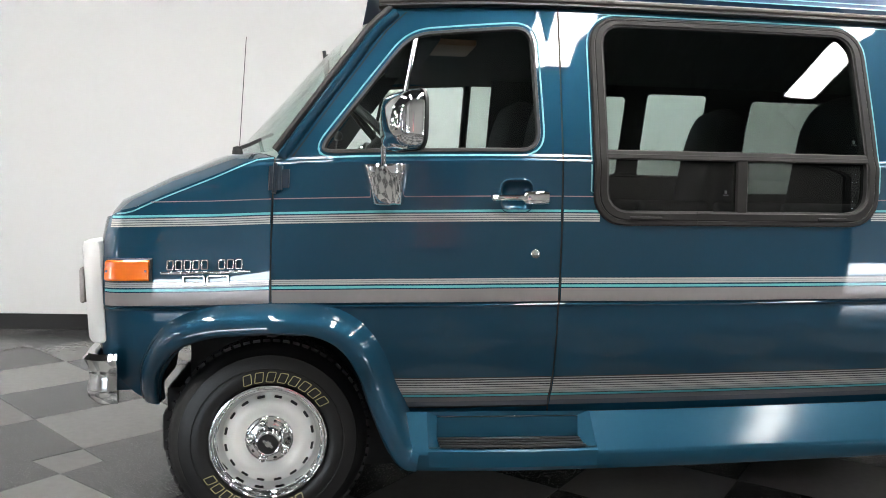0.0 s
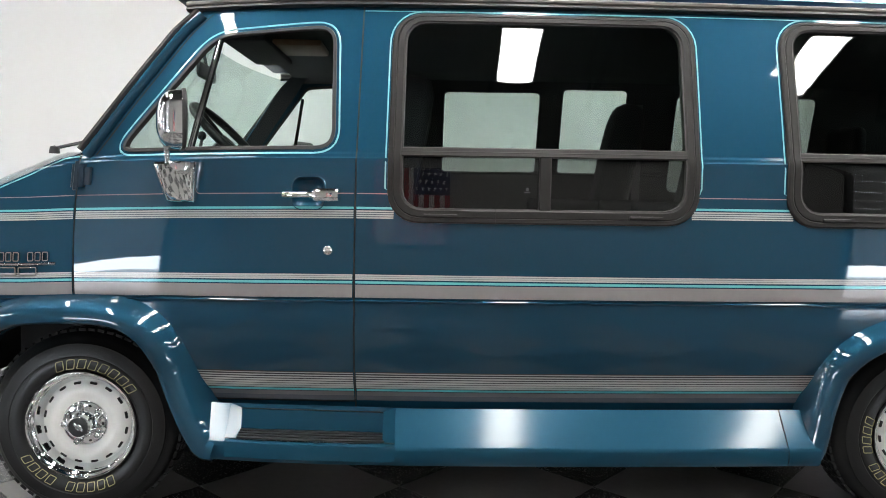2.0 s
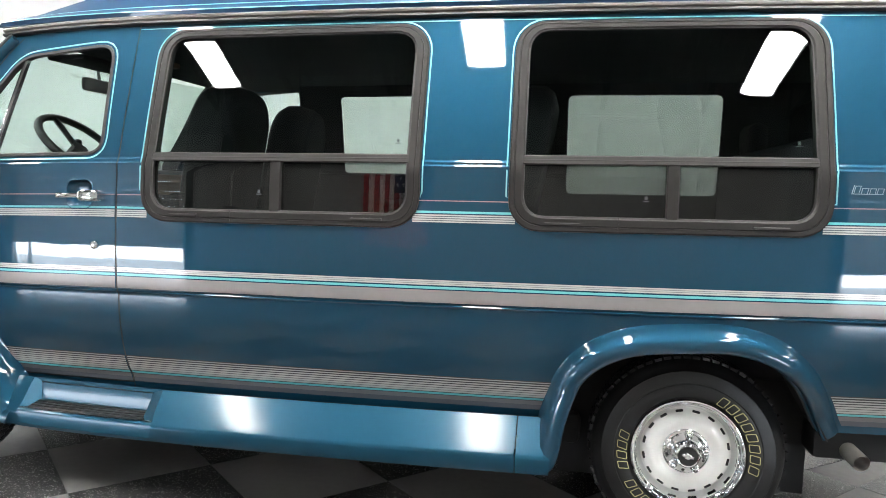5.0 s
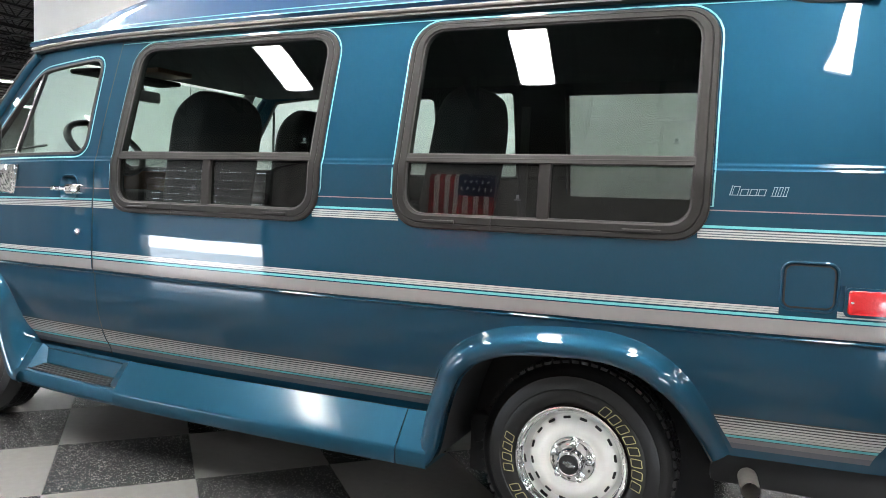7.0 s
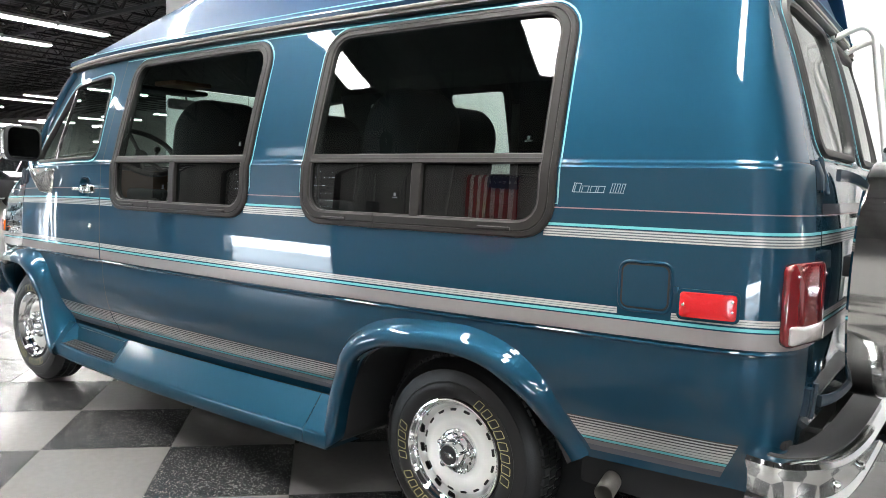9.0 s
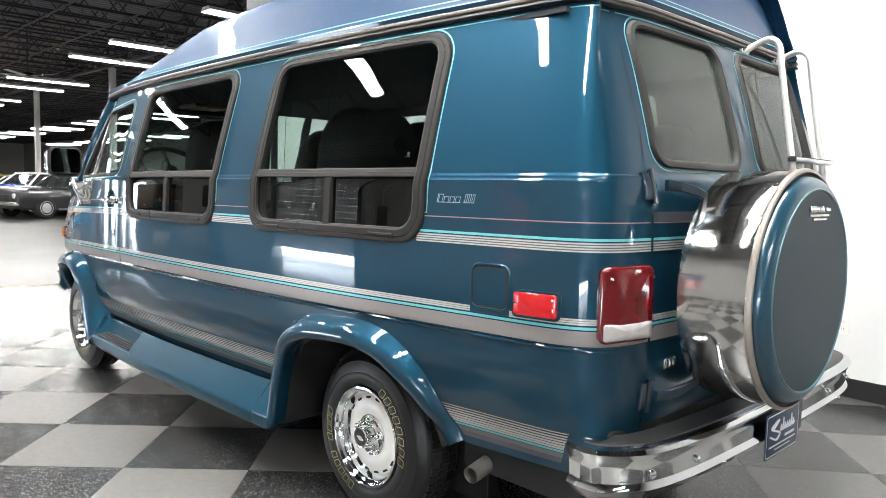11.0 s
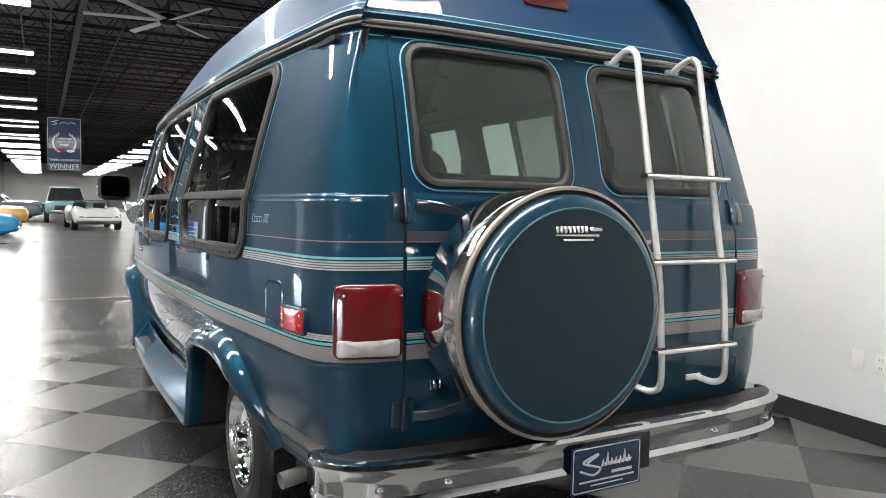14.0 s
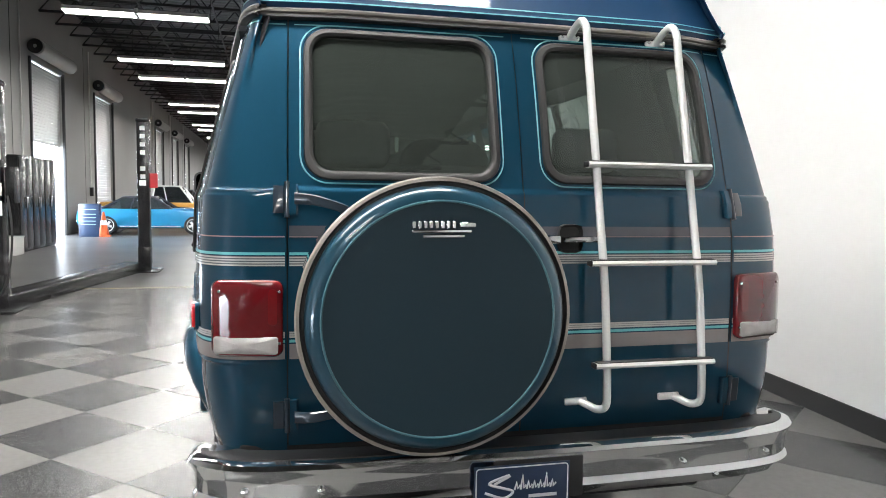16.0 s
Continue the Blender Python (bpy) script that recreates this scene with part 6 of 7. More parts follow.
def add_rod(a, b, r):
    a, b = Vector(a), Vector(b)
    d = (b - a).normalized()
    u = d.cross(Vector((1, 0, 0))).normalized() * r
    w = d.cross(u).normalized() * r
    o = len(V)
    for p in (a, b):
        V.extend([tuple(p + u + w), tuple(p + u - w), tuple(p - u - w), tuple(p - u + w)])
    F.extend([tuple(o + i for i in q) for q in ((0, 1, 5, 4), (1, 2, 6, 5), (2, 3, 7, 6), (3, 0, 4, 7))])


deck = []
for k in range(int((HX1 - HX0) / 0.3)):
    x = HX0 + 0.3 * k
    deck += [(x, HZ - 0.04), (x + 0.12, HZ - 0.04), (x + 0.15, HZ), (x + 0.27, HZ)]
o = len(V)
V.extend([(x, HY0, z) for x, z in deck] + [(x, HY1, z) for x, z in deck])
n = len(deck)
F.extend([(o + i, o + i + 1, o + n + i + 1, o + n + i) for i in range(n - 1)])
add_box(HX0, HX1, HY0, HY1, HZ + 0.02, HZ + 0.1)
x = -119.0
while x < HX1:
    add_box(x - 0.04, x + 0.04, HY0, HY1, HZ - 0.12, HZ - 0.06)
    add_box(x - 0.04, x + 0.04, HY0, HY1, HZ - 0.82, HZ - 0.76)
    y, up = HY0, True
    while y < (20.0 if x > -60 else 12.0):
        add_rod((x, y, HZ - (0.79 if up else 0.1)), (x, y + 0.55, HZ - (0.1 if up else 0.79)), 0.016)
        y, up = y + 0.55, not up
    x += 1.55
for y in (0.3, 9.5, 18.7):
    add_box(HX0, HX1, y - 0.07, y + 0.07, HZ - 1.05, HZ - 0.95)
    add_box(HX0, HX1, y - 0.07, y + 0.07, HZ - 0.2, HZ - 0.12)
    x, up = HX0, True
    while x < HX1:
        add_rod((x, y, HZ - (1.0 if up else 0.15)), (x + 0.8, y + 0.001, HZ - (0.15 if up else 1.0)), 0.03)
        x, up = x + 0.8, not up
for yr in (-1.95, 0.55, 6.0, 10.0, 14.0, 18.0, 22.0):
    for dy in (-0.9, 0.9):
        add_box(HX0, HX1, yr + dy - 0.02, yr + dy + 0.02, HZ - 0.85, HZ - 0.81)
ceil = part("ceiling", (V, [], F), M["joist"], None, smooth=0)
ceil.data.materials.append(M["ceiling"])
for pg in ceil.data.polygons:
    pg.material_index = 1 if pg.center.z > HZ - 0.05 else 0
tagged(ceil, "dark corrugated roof deck on open-web steel joists", "ceiling", kind="structure")

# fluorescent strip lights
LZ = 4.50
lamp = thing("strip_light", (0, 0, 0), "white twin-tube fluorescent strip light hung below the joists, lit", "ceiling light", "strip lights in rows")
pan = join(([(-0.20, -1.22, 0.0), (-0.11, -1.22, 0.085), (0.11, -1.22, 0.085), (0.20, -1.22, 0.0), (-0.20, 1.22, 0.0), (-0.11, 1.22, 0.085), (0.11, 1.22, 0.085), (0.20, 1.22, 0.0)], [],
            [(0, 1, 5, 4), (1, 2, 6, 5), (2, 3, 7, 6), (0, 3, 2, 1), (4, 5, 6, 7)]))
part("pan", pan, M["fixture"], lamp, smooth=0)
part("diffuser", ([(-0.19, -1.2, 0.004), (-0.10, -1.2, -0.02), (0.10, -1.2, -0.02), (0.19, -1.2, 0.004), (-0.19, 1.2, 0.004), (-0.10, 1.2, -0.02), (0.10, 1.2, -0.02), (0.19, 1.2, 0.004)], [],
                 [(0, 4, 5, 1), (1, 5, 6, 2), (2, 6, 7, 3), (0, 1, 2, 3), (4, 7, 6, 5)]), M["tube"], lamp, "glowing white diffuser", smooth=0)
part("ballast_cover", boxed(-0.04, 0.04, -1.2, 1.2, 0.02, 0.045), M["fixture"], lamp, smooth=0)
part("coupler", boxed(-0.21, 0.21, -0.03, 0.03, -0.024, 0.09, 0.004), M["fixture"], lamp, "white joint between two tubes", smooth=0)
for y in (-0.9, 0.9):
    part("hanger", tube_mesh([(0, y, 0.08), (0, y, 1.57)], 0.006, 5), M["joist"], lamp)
# the first two, beyond the tail, are unseen and added to lighten it
XS = [12.8, 10.1, 4.9, 2.0, -0.95, -7.7, -12.5, -15.4, -21.6, -24.3, -30.0, -32.8, -38.5, -41.3, -47.0, -49.8, -55.5, -58.3, -64.0, -66.8, -72.5, -75.3, -81.0, -89.5, -98.0, -106.5, -115.0]
first = True
for yrow in (-1.95, 6.0, 14.0, 22.0):
    for x in XS:
        if yrow > 3 and x > -7 or yrow > 7 and x < -78:
            continue
        if first:
            lamp.location, first = (x, yrow, LZ), False
        else:
            copy_thing(lamp, pose(x, yrow, LZ))

# unseen strips above the van, added to brighten the white wall
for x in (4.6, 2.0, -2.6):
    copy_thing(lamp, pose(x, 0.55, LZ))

# floor tiles
LA = dict(o=(1.191, -0.406), th=radians(136.53), L=0.582)
LB = dict(o=(-0.908, 1.082), th=radians(129.5), L=0.610)


def lattice(lat, i, j):
    c, s, L = math.cos(lat["th"]), math.sin(lat["th"]), lat["L"]
    return lat["o"][0] + L * (c * i + s * j), lat["o"][1] + L * (s * i - c * j)


tile_floor = thing("floor_tiles", (2, 0, 0), "grey and black checkered vinyl floor tiles, polished", "floor tiles", kind="structure")
part("underlay", prism([(-4.6, HY0 + 0.15), (13.4, HY0 + 0.15), (13.4, wall_y(13.4) - 0.01), (-4.6, wall_y(-4.6) - 0.01)], -0.03, -0.0050), M["tile_grey"], tile_floor, "grey tile border", smooth=0)
tm = {}
for key, m in (("g", M["tile_grey"]), ("k", M["tile_black"])):
    bmx = bmesh.new()
    g = 0.4985
    box(bmx, -g, g, -g, g, -0.005, 0.0, 0.0)
    es = [e for e in bmx.edges if all(v.co.z > -0.001 for v in e.verts)]
    bmesh.ops.bevel(bmx, geom=es, offset=0.002, segments=1, affect="EDGES")
    tm[key] = mesh_of("tile", bmx, m, smooth=0)
rest = {"g": ([], []), "k": ([], [])}
cells = []
for lat, sgn in ((LA, 0), (LB, 1)):
    for i in range(-40, 40):
        for j in range(-40, 40):
            cx, cy = lattice(lat, i + 0.5, j + 0.5)
            seam = 0.95 if cx < 3.9 else 0.95 + (cx - 3.9) * 1.2
            if (cy > seam) != bool(sgn) or cx < -5.1 or cx > 13.4 or cy < HY0 + 0.4 or cy > wall_y(cx) + 0.25:
                continue
            dark = (i + j) % 2 == (0 if sgn == 0 else 1)
            near_ = math.hypot(cx - 3.0, (cy + 0.6) * 1.2)
            cells.append((near_, lat, cx, cy, "k" if dark else "g"))
cells.sort(key=lambda c: c[0])
for n_, (_, lat, cx, cy, key) in enumerate(cells):
    if n_ < 300:
        ob = new("tile", tm[key])
        ob.parent = tile_floor
        ob.matrix_parent_inverse = Matrix.Translation((-2, 0, 0))
        ob.matrix_basis = Matrix.LocRotScale((cx, cy, 0 if lat is LA else -0.0022), Euler((0, 0, lat["th"])), (lat["L"], lat["L"], 1))
    else:
        Vr, Fr = rest[key]
        o = len(Vr)
        c, s, g = math.cos(lat["th"]), math.sin(lat["th"]), 0.4985 * lat["L"]
        for a, b in ((-g, -g), (g, -g), (g, g), (-g, g)):
            Vr.append((cx + c * a - s * b, cy + s * a + c * b, 0.0 if lat is LA else -0.0022))
        for a, b in ((-g, -g), (g, -g), (g, g), (-g, g)):
            Vr.append((cx + c * a - s * b, cy + s * a + c * b, -0.0055))
        Fr.append((o, o + 1, o + 2, o + 3))
        for k in range(4):
            Fr.append((o + k, o + 4 + k, o + 4 + (k + 1) % 4, o + (k + 1) % 4))
for key, m in (("g", M["tile_grey"]), ("k", M["tile_black"])):
    ob = part("far_tiles", (rest[key][0], [], rest[key][1]), m, tile_floor, smooth=0)
    ob["kind"] = "stuff"

sheet = part("floor_border", boxed(-9.0, -4.43, HY0 + 0.02, wall_y(-4.5), -0.02, 0.0018), M["floor_far"], None, smooth=0)
tagged(sheet, "polished grey concrete where the tiles end", "floor", kind="structure")
edge_ = part("trim", boxed(-4.46, -4.425, HY0 + 0.03, wall_y(-4.5), -0.01, 0.0045), M["tan"], None, smooth=0)
tagged(edge_, "worn tan edging strip along the tile border", "edging", kind="structure")

# flags
def flag(at, yaw, w=1.5, h=2.4):
    """A flag hung upright: long stripes run down, the starred field in the upper corner."""
    f = thing("flag", at, "American flag hung upright, red and white stripes", "flag", "hanging flags")
    n = 13
    wave = lambda u, v: 0.025 * math.sin(9 * u + 1.5 * v) + 0.012 * math.sin(17 * u + 3 * v)
    R = Matrix.Rotation(yaw, 3, "Z")
    def cloth(u0, u1, v0, v1, lift, m, name):
        rows = []
        for v in np.linspace(v0, v1, 16):
            rows.append([tuple(R @ Vector((w * (u - 0.5), wave(u, v) - lift, h * (v - 1))) + Vector(at)) for u in np.linspace(u0, u1, 4 if u1 - u0 < 0.2 else 14)])
        part(name, rows_mesh(rows), m, f)
    for k in range(n):
        cloth(k / n, (k + 1) / n, 0, 1, 0.0, M["flag_red"] if k % 2 == 0 else M["flag_white"], "stripe")
    cloth(0, 7 / n, 0.6, 1, 0.006, M["flag_blue"], "field")
    star = [(0.5 * (1 if k % 2 == 0 else 0.4) * math.cos(radians(90 + 36 * k)), 0.5 * (1 if k % 2 == 0 else 0.4) * math.sin(radians(90 + 36 * k))) for k in range(10)]
    V, F = [], []
    for i in range(9):
        for j in range(6 if i % 2 == 0 else 5):
            u, v = (7 / n) * (0.1 + 0.16 * j + (0.08 if i % 2 else 0)), 0.6 + 0.4 * (0.1 + 0.1 * i)
            o = len(V)
            V += [tuple(R @ Vector((w * (u - 0.5) + 0.05 * a, wave(u, v) - 0.011, h * (v - 1) + 0.05 * b)) + Vector(at)) for a, b in star]
            F.append(tuple(range(o, o + 10)))
    part("stars", (V, [], F), M["flag_white"], f, smooth=0)["kind"] = "stuff"
    part("rail", tube_mesh([tuple(R @ Vector((-w / 2 - 0.05, 0, 0.01)) + Vector(at)), tuple(R @ Vector((w / 2 + 0.05, 0, 0.01)) + Vector(at))], 0.02, 8), M["joist"], f)
    for k in (-w / 2, w / 2):
        p = R @ Vector((k, 0, 0)) + Vector(at)
        part("cord", tube_mesh([tuple(p), (p.x, p.y, HZ - 0.80)], 0.006, 5), M["joist"], f)
    return f


flag((-30.0, 5.02, 3.98), radians(90), 1.45, 2.36)
fl2 = flag((0.86, HY0 + 0.07, 2.25), radians(180), 0.88, 1.5)
for dx in (-0.40, 0.40):
    part("bracket", boxed(0.86 + dx - 0.02, 0.86 + dx + 0.02, HY0 - 0.01, HY0 + 0.09, 2.24, 2.28, 0.004), M["joist"], fl2)


# ---------------------------------------------------------------- parked cars and hall fittings
PAINTS = {}
M["sign_red"] = mat("red_sign_paint", (0.62, 0.035, 0.045), rough=0.45, var=0.1, scale=9)


def car_paint(rgb):
    if rgb not in PAINTS:
        PAINTS[rgb] = mat("car_paint_%d" % len(PAINTS), rgb, rough=0.3, metal=0.1, var=0.06, scale=2, fine=0.03, coat=1.0, coat_rough=0.03)
    return PAINTS[rgb]


M["car_glass"] = mat("dark_car_glass", (0.02, 0.024, 0.026), rough=0.06, var=0.1, scale=2, coat=1.0)


def car(at, yaw, rgb, style, label, roof=None, size=1.0):
    """A parked car about its own origin on the floor, facing +x before it is turned."""
    kinds = {
        # (x, belt z, half width, floor z) along the body; the cabin as base x0, x1, top x0, x1, roof z
        "coupe": ([(-2.3, 0.74, 0.74, 0.38), (-2.25, 0.86, 0.83, 0.30), (-1.5, 0.95, 0.88, 0.24), (-0.4, 0.93, 0.90, 0.22), (0.5, 0.95, 0.90, 0.22), (1.5, 0.90, 0.88, 0.24), (2.2, 0.80, 0.82, 0.32), (2.32, 0.66, 0.76, 0.42)], (-1.55, 0.75, -0.85, 0.15, 1.33)),
        "sports": ([(-2.2, 0.80, 0.70, 0.40), (-2.1, 0.90, 0.80, 0.30), (-1.3, 0.93, 0.88, 0.22), (-0.5, 0.78, 0.84, 0.20), (0.4, 0.82, 0.85, 0.20), (1.3, 0.92, 0.90, 0.22), (2.0, 0.72, 0.84, 0.28), (2.35, 0.56, 0.72, 0.40)], (-0.9, 0.55, -0.55, 0.05, 1.20)),
        "sedan": ([(-2.6, 0.80, 0.82, 0.40), (-2.5, 0.92, 0.90, 0.30), (-1.6, 0.98, 0.95, 0.24), (0.6, 1.0, 0.96, 0.22), (1.7, 0.98, 0.95, 0.24), (2.5, 0.92, 0.92, 0.30), (2.62, 0.72, 0.86, 0.42)], (-1.5, 0.9, -1.0, 0.35, 1.45)),
        "pickup": ([(-2.6, 1.02, 0.90, 0.50), (-2.5, 1.08, 0.93, 0.44), (-0.6, 1.10, 0.95, 0.40), (0.6, 1.12, 0.95, 0.40), (1.4, 1.10, 0.95, 0.42), (2.35, 1.04, 0.94, 0.46), (2.5, 0.86, 0.90, 0.52)], (-0.65, 0.95, -0.55, 0.45, 1.78)),
    }
    body, (a0, a1, b0, b1, zr) = kinds[style]
    c = thing("car" if style != "pickup" else "pickup_truck", (0, 0, 0), label, "car" if style != "pickup" else "pickup truck", "parked cars")
    paint = car_paint(rgb)
    st = smooth_pts([(x, z, w, f) for x, z, w, f in body], 4)
    rows = []
    for x, z, w, f in st:
        h = z - f
        if style == "sports":
            # raised fenders over a lower bonnet and tail
            u = 0.07 * math.exp(-((abs(x + 0.1) - 1.35) / 0.5) ** 2)
            half = [(0.84, f), (0.95, f + 0.10 * h), (1.0, f + 0.42 * h), (0.985, f + 0.62 * h), (0.93, f + 0.84 * h + 0.4 * u), (0.80, f + 0.95 * h + u), (0.62, f + 0.96 * h + 0.5 * u), (0.42, f + 0.94 * h - 0.4 * u)]
            rows.append([(x, -w * a, b) for a, b in half] + [(x, 0, f + 0.97 * h - 0.2 * u)] + [(x, w * a, b) for a, b in half[::-1]])
            continue
        rows.append([(x, -w * 0.86, f), (x, -w * 0.97, f + 0.12 * h), (x, -w, f + 0.45 * h), (x, -w * 0.99, f + 0.62 * h), (x, -w * 0.95, f + 0.86 * h), (x, -w * 0.86, f + 0.965 * h), (x, -w * 0.5, f + 1.0 * h), (x, 0, f + 1.02 * h),
                     (x, w * 0.5, f + h), (x, w * 0.86, f + 0.965 * h), (x, w * 0.95, f + 0.86 * h), (x, w * 0.99, f + 0.62 * h), (x, w, f + 0.45 * h), (x, w * 0.97, f + 0.12 * h), (x, w * 0.86, f)])
    part("body", rows_mesh(rows, closed=True, cap=True), paint, c, smooth=35)
    wb = float(np.interp(0.5 * (a0 + a1), [p[0] for p in body], [p[2] for p in body])) * 0.90
    zb = float(np.interp(0.5 * (a0 + a1), [p[0] for p in body], [p[1] for p in body])) - 0.04
    wt = wb * 0.78
    lo = [(a0, -wb, zb), (a1, -wb, zb), (a1, wb, zb), (a0, wb, zb)]
    hi = [(b0, -wt, zr - 0.05), (b1, -wt, zr - 0.05), (b1, wt, zr - 0.05), (b0, wt, zr - 0.05)]
    if style == "sports":
        part("windscreen", ([lo[1], lo[2], hi[2], hi[1]], [], [(0, 1, 2, 3)]), M["smoke"], c, "raked windscreen", smooth=0)
        for k, q in ((1, 2), (2, 1)):
            part("pillar", tube_mesh([lo[k], hi[k]], 0.022, 6), M["chrome"], c)
        part("header", tube_mesh([hi[1], hi[2]], 0.022, 6), M["chrome"], c)
        part("cockpit", boxed(a0 + 0.15, a1 - 0.35, -wb * 0.86, wb * 0.86, zb - 0.02, zb + 0.075, 0.02), M["black_plastic"], c, "open black cockpit")
        for y in (-0.36, 0.36):
            part("seat", boxed(a0 + 0.35, a0 + 0.55, y - 0.22, y + 0.22, zb + 0.05, zb + 0.30, 0.06), M["black_plastic"], c, "black bucket seat")
    else:
        part("window_glass", (lo + hi, [], [(0, 1, 5, 4), (1, 2, 6, 5), (2, 3, 7, 6), (3, 0, 4, 7)]), M["car_glass"], c, "dark glasshouse", smooth=0)
        rp = car_paint(roof) if roof else paint
        bm = boxed(b0 - 0.05, b1 + 0.05, -wt - 0.02, wt + 0.02, zr - 0.07, zr, 0.03, 2)
        part("roof", bm, rp, c)
        for k in range(4):
            part("pillar", tube_mesh([lo[k], hi[k]], 0.035, 6), rp, c)
        for y in (-1, 1):
            m0 = ((a0 + a1) / 2 - 0.2, y * wb, zb)
            part("pillar", tube_mesh([m0, ((b0 + b1) / 2 - 0.15, y * wt, zr - 0.05)], 0.025, 6), rp, c)
    xf, xb = body[-1][0], body[0][0]
    wheelz, axle = (0.33, 0.62) if style != "pickup" else (0.38, 0.62)
    for x in (xf - 0.88, xb + 0.95):
        for y in (-1, 1):
            w = float(np.interp(x, [p[0] for p in body], [p[2] for p in body]))
            yo = y * (w + 0.012)
            yi = yo - y * 0.22
            tw = part("wheel", lathe([(0.16, yo), (wheelz - 0.04, yo), (wheelz - 0.005, yo - y * 0.03), (wheelz, yo - y * 0.1), (wheelz, yi), (0.16, yi)], 28, "y", (x, 0, wheelz)), M["tyre"], c, "black tyre with bright wheel")
            rim = part("rim", lathe([(0.225, yo - y * 0.004), (0.215, yo + y * 0.010), (0.195, yo - y * 0.004), (0.18, yo - y * 0.02), (0.07, yo - y * 0.012), (0.05, yo + y * 0.006), (0.001, yo + y * 0.010)], 24, "y", (x, 0, wheelz)), M["eave_bright"], tw, "bright wheel rim")
            for k in range(5 if style in ("coupe", "sports") and at[0] > -27 else 0):
                q = radians(18 + 72 * k)
                gap = [(r * math.cos(q + e), r * math.sin(q + e)) for r, e in ((0.085, -0.16), (0.172, -0.36), (0.178, 0.0), (0.172, 0.36), (0.085, 0.16))]
                yg = yo - y * 0.002
                part("spoke_gap", ([(x + a, yg, wheelz + b) for a, b in gap] + [(x + a, yg - y * 0.03, wheelz + b) for a, b in gap], [], [(0, 1, 2, 3, 4)] + [(m, (m + 1) % 5, 5 + (m + 1) % 5, 5 + m) for m in range(5)]), M["dark"], tw, "dark gap between spokes", smooth=0)
    for y in (-1, 1):
        part("sill_trim", boxed(xb + 1.35, xf - 1.30, y * body[3][2] * 0.985 - 0.012, y * body[3][2] * 0.985 + 0.012, body[3][3] + 0.05, body[3][3] + 0.085, 0.004, 1), M["eave_bright"], c, "bright sill trim")
    zf = body[-2][1] - 0.16
    fw = body[-2][2]
    part("front_bumper", boxed(xf - 0.10, xf + 0.06, -fw * 0.95, fw * 0.95, body[-1][3] - 0.02, body[-1][3] + 0.11, 0.03), M["chrome"] if style != "sports" else paint, c, "chrome bumper")
    part("rear_bumper", boxed(xb - 0.06, xb + 0.08, -fw * 0.95, fw * 0.95, 0.40, 0.52, 0.03), M["chrome"] if style != "sports" else paint, c)
    part("grille", boxed(xf - 0.06, xf + 0.02, -fw * 0.55, fw * 0.55, body[-1][3] + 0.12, zf - 0.02, 0.015), M["black_plastic"], c, "dark grille")
    for y in (-1, 1):
        part("headlight", lathe([(0.085, xf - 0.06), (0.08, xf + 0.015), (0.06, xf + 0.03), (0.001, xf + 0.035)], 16, "x", (0, y * fw * 0.74, zf - 0.06)), M["white_lens"], c)
        part("tail_light", boxed(xb - 0.02, xb + 0.06, y * fw * 0.7 - 0.1, y * fw * 0.7 + 0.1, 0.64, 0.76, 0.02), M["red_lens"], c)
    c.matrix_basis = pose(at[0], at[1], 0.0, 0, 0, yaw) @ Matrix.Scale(size, 4)
    return c


car((-18.2, -3.28), 90, (0.01, 0.17, 0.32), "coupe", "bright blue sixties coupe with a dark roof", roof=(0.02, 0.02, 0.03), size=0.90)
car((-22.4, -3.25), 90, (0.62, 0.30, 0.04), "pickup", "golden yellow vintage pickup truck with a white roof", roof=(0.75, 0.75, 0.72), size=0.88)
car((-26.8, 1.13), 4, (0.78, 0.79, 0.78), "sports", "white low sports car parked nose out")
car((-35.0, 0.40), 0, (0.16, 0.30, 0.36), "pickup", "grey-blue vintage truck with a white roof", roof=(0.7, 0.72, 0.72))
ROW = [((0.015, 0.015, 0.018), "sedan", "black sixties sedan with chrome front bumper"), ((0.60, 0.06, 0.03), "sports", "red low sports car with nose out"),
       ((0.03, 0.09, 0.42), "sedan", "blue muscle car with a white band"), ((0.80, 0.80, 0.78), "coupe", "white coupe parked nose out"), ((0.82, 0.66, 0.04), "coupe", "yellow coupe parked nose out"),
       ((0.55, 0.05, 0.03), "sports", "orange-red sports car parked nose out"), ((0.75, 0.76, 0.76), "coupe", "white coupe parked nose out"), ((0.50, 0.04, 0.04), "sedan", "dark red sedan parked nose out"),
       ((0.70, 0.71, 0.70), "sedan", "pale silver sedan parked nose out"), ((0.55, 0.10, 0.05), "coupe", "orange-red coupe parked nose out"), ((0.72, 0.74, 0.74), "coupe", "off-white coupe parked nose out"),
       ((0.25, 0.28, 0.30), "sedan", "grey sedan parked nose out"), ((0.70, 0.68, 0.60), "coupe", "cream coupe parked nose out")]
ROW = [(-20.9 - 2.25 * k, *r) for k, r in enumerate(ROW)]
for x, rgb, style, label in ROW:
    car((x, 6.55), -70, rgb, style, label, roof=(0.78, 0.78, 0.77) if "white band" in label else None)
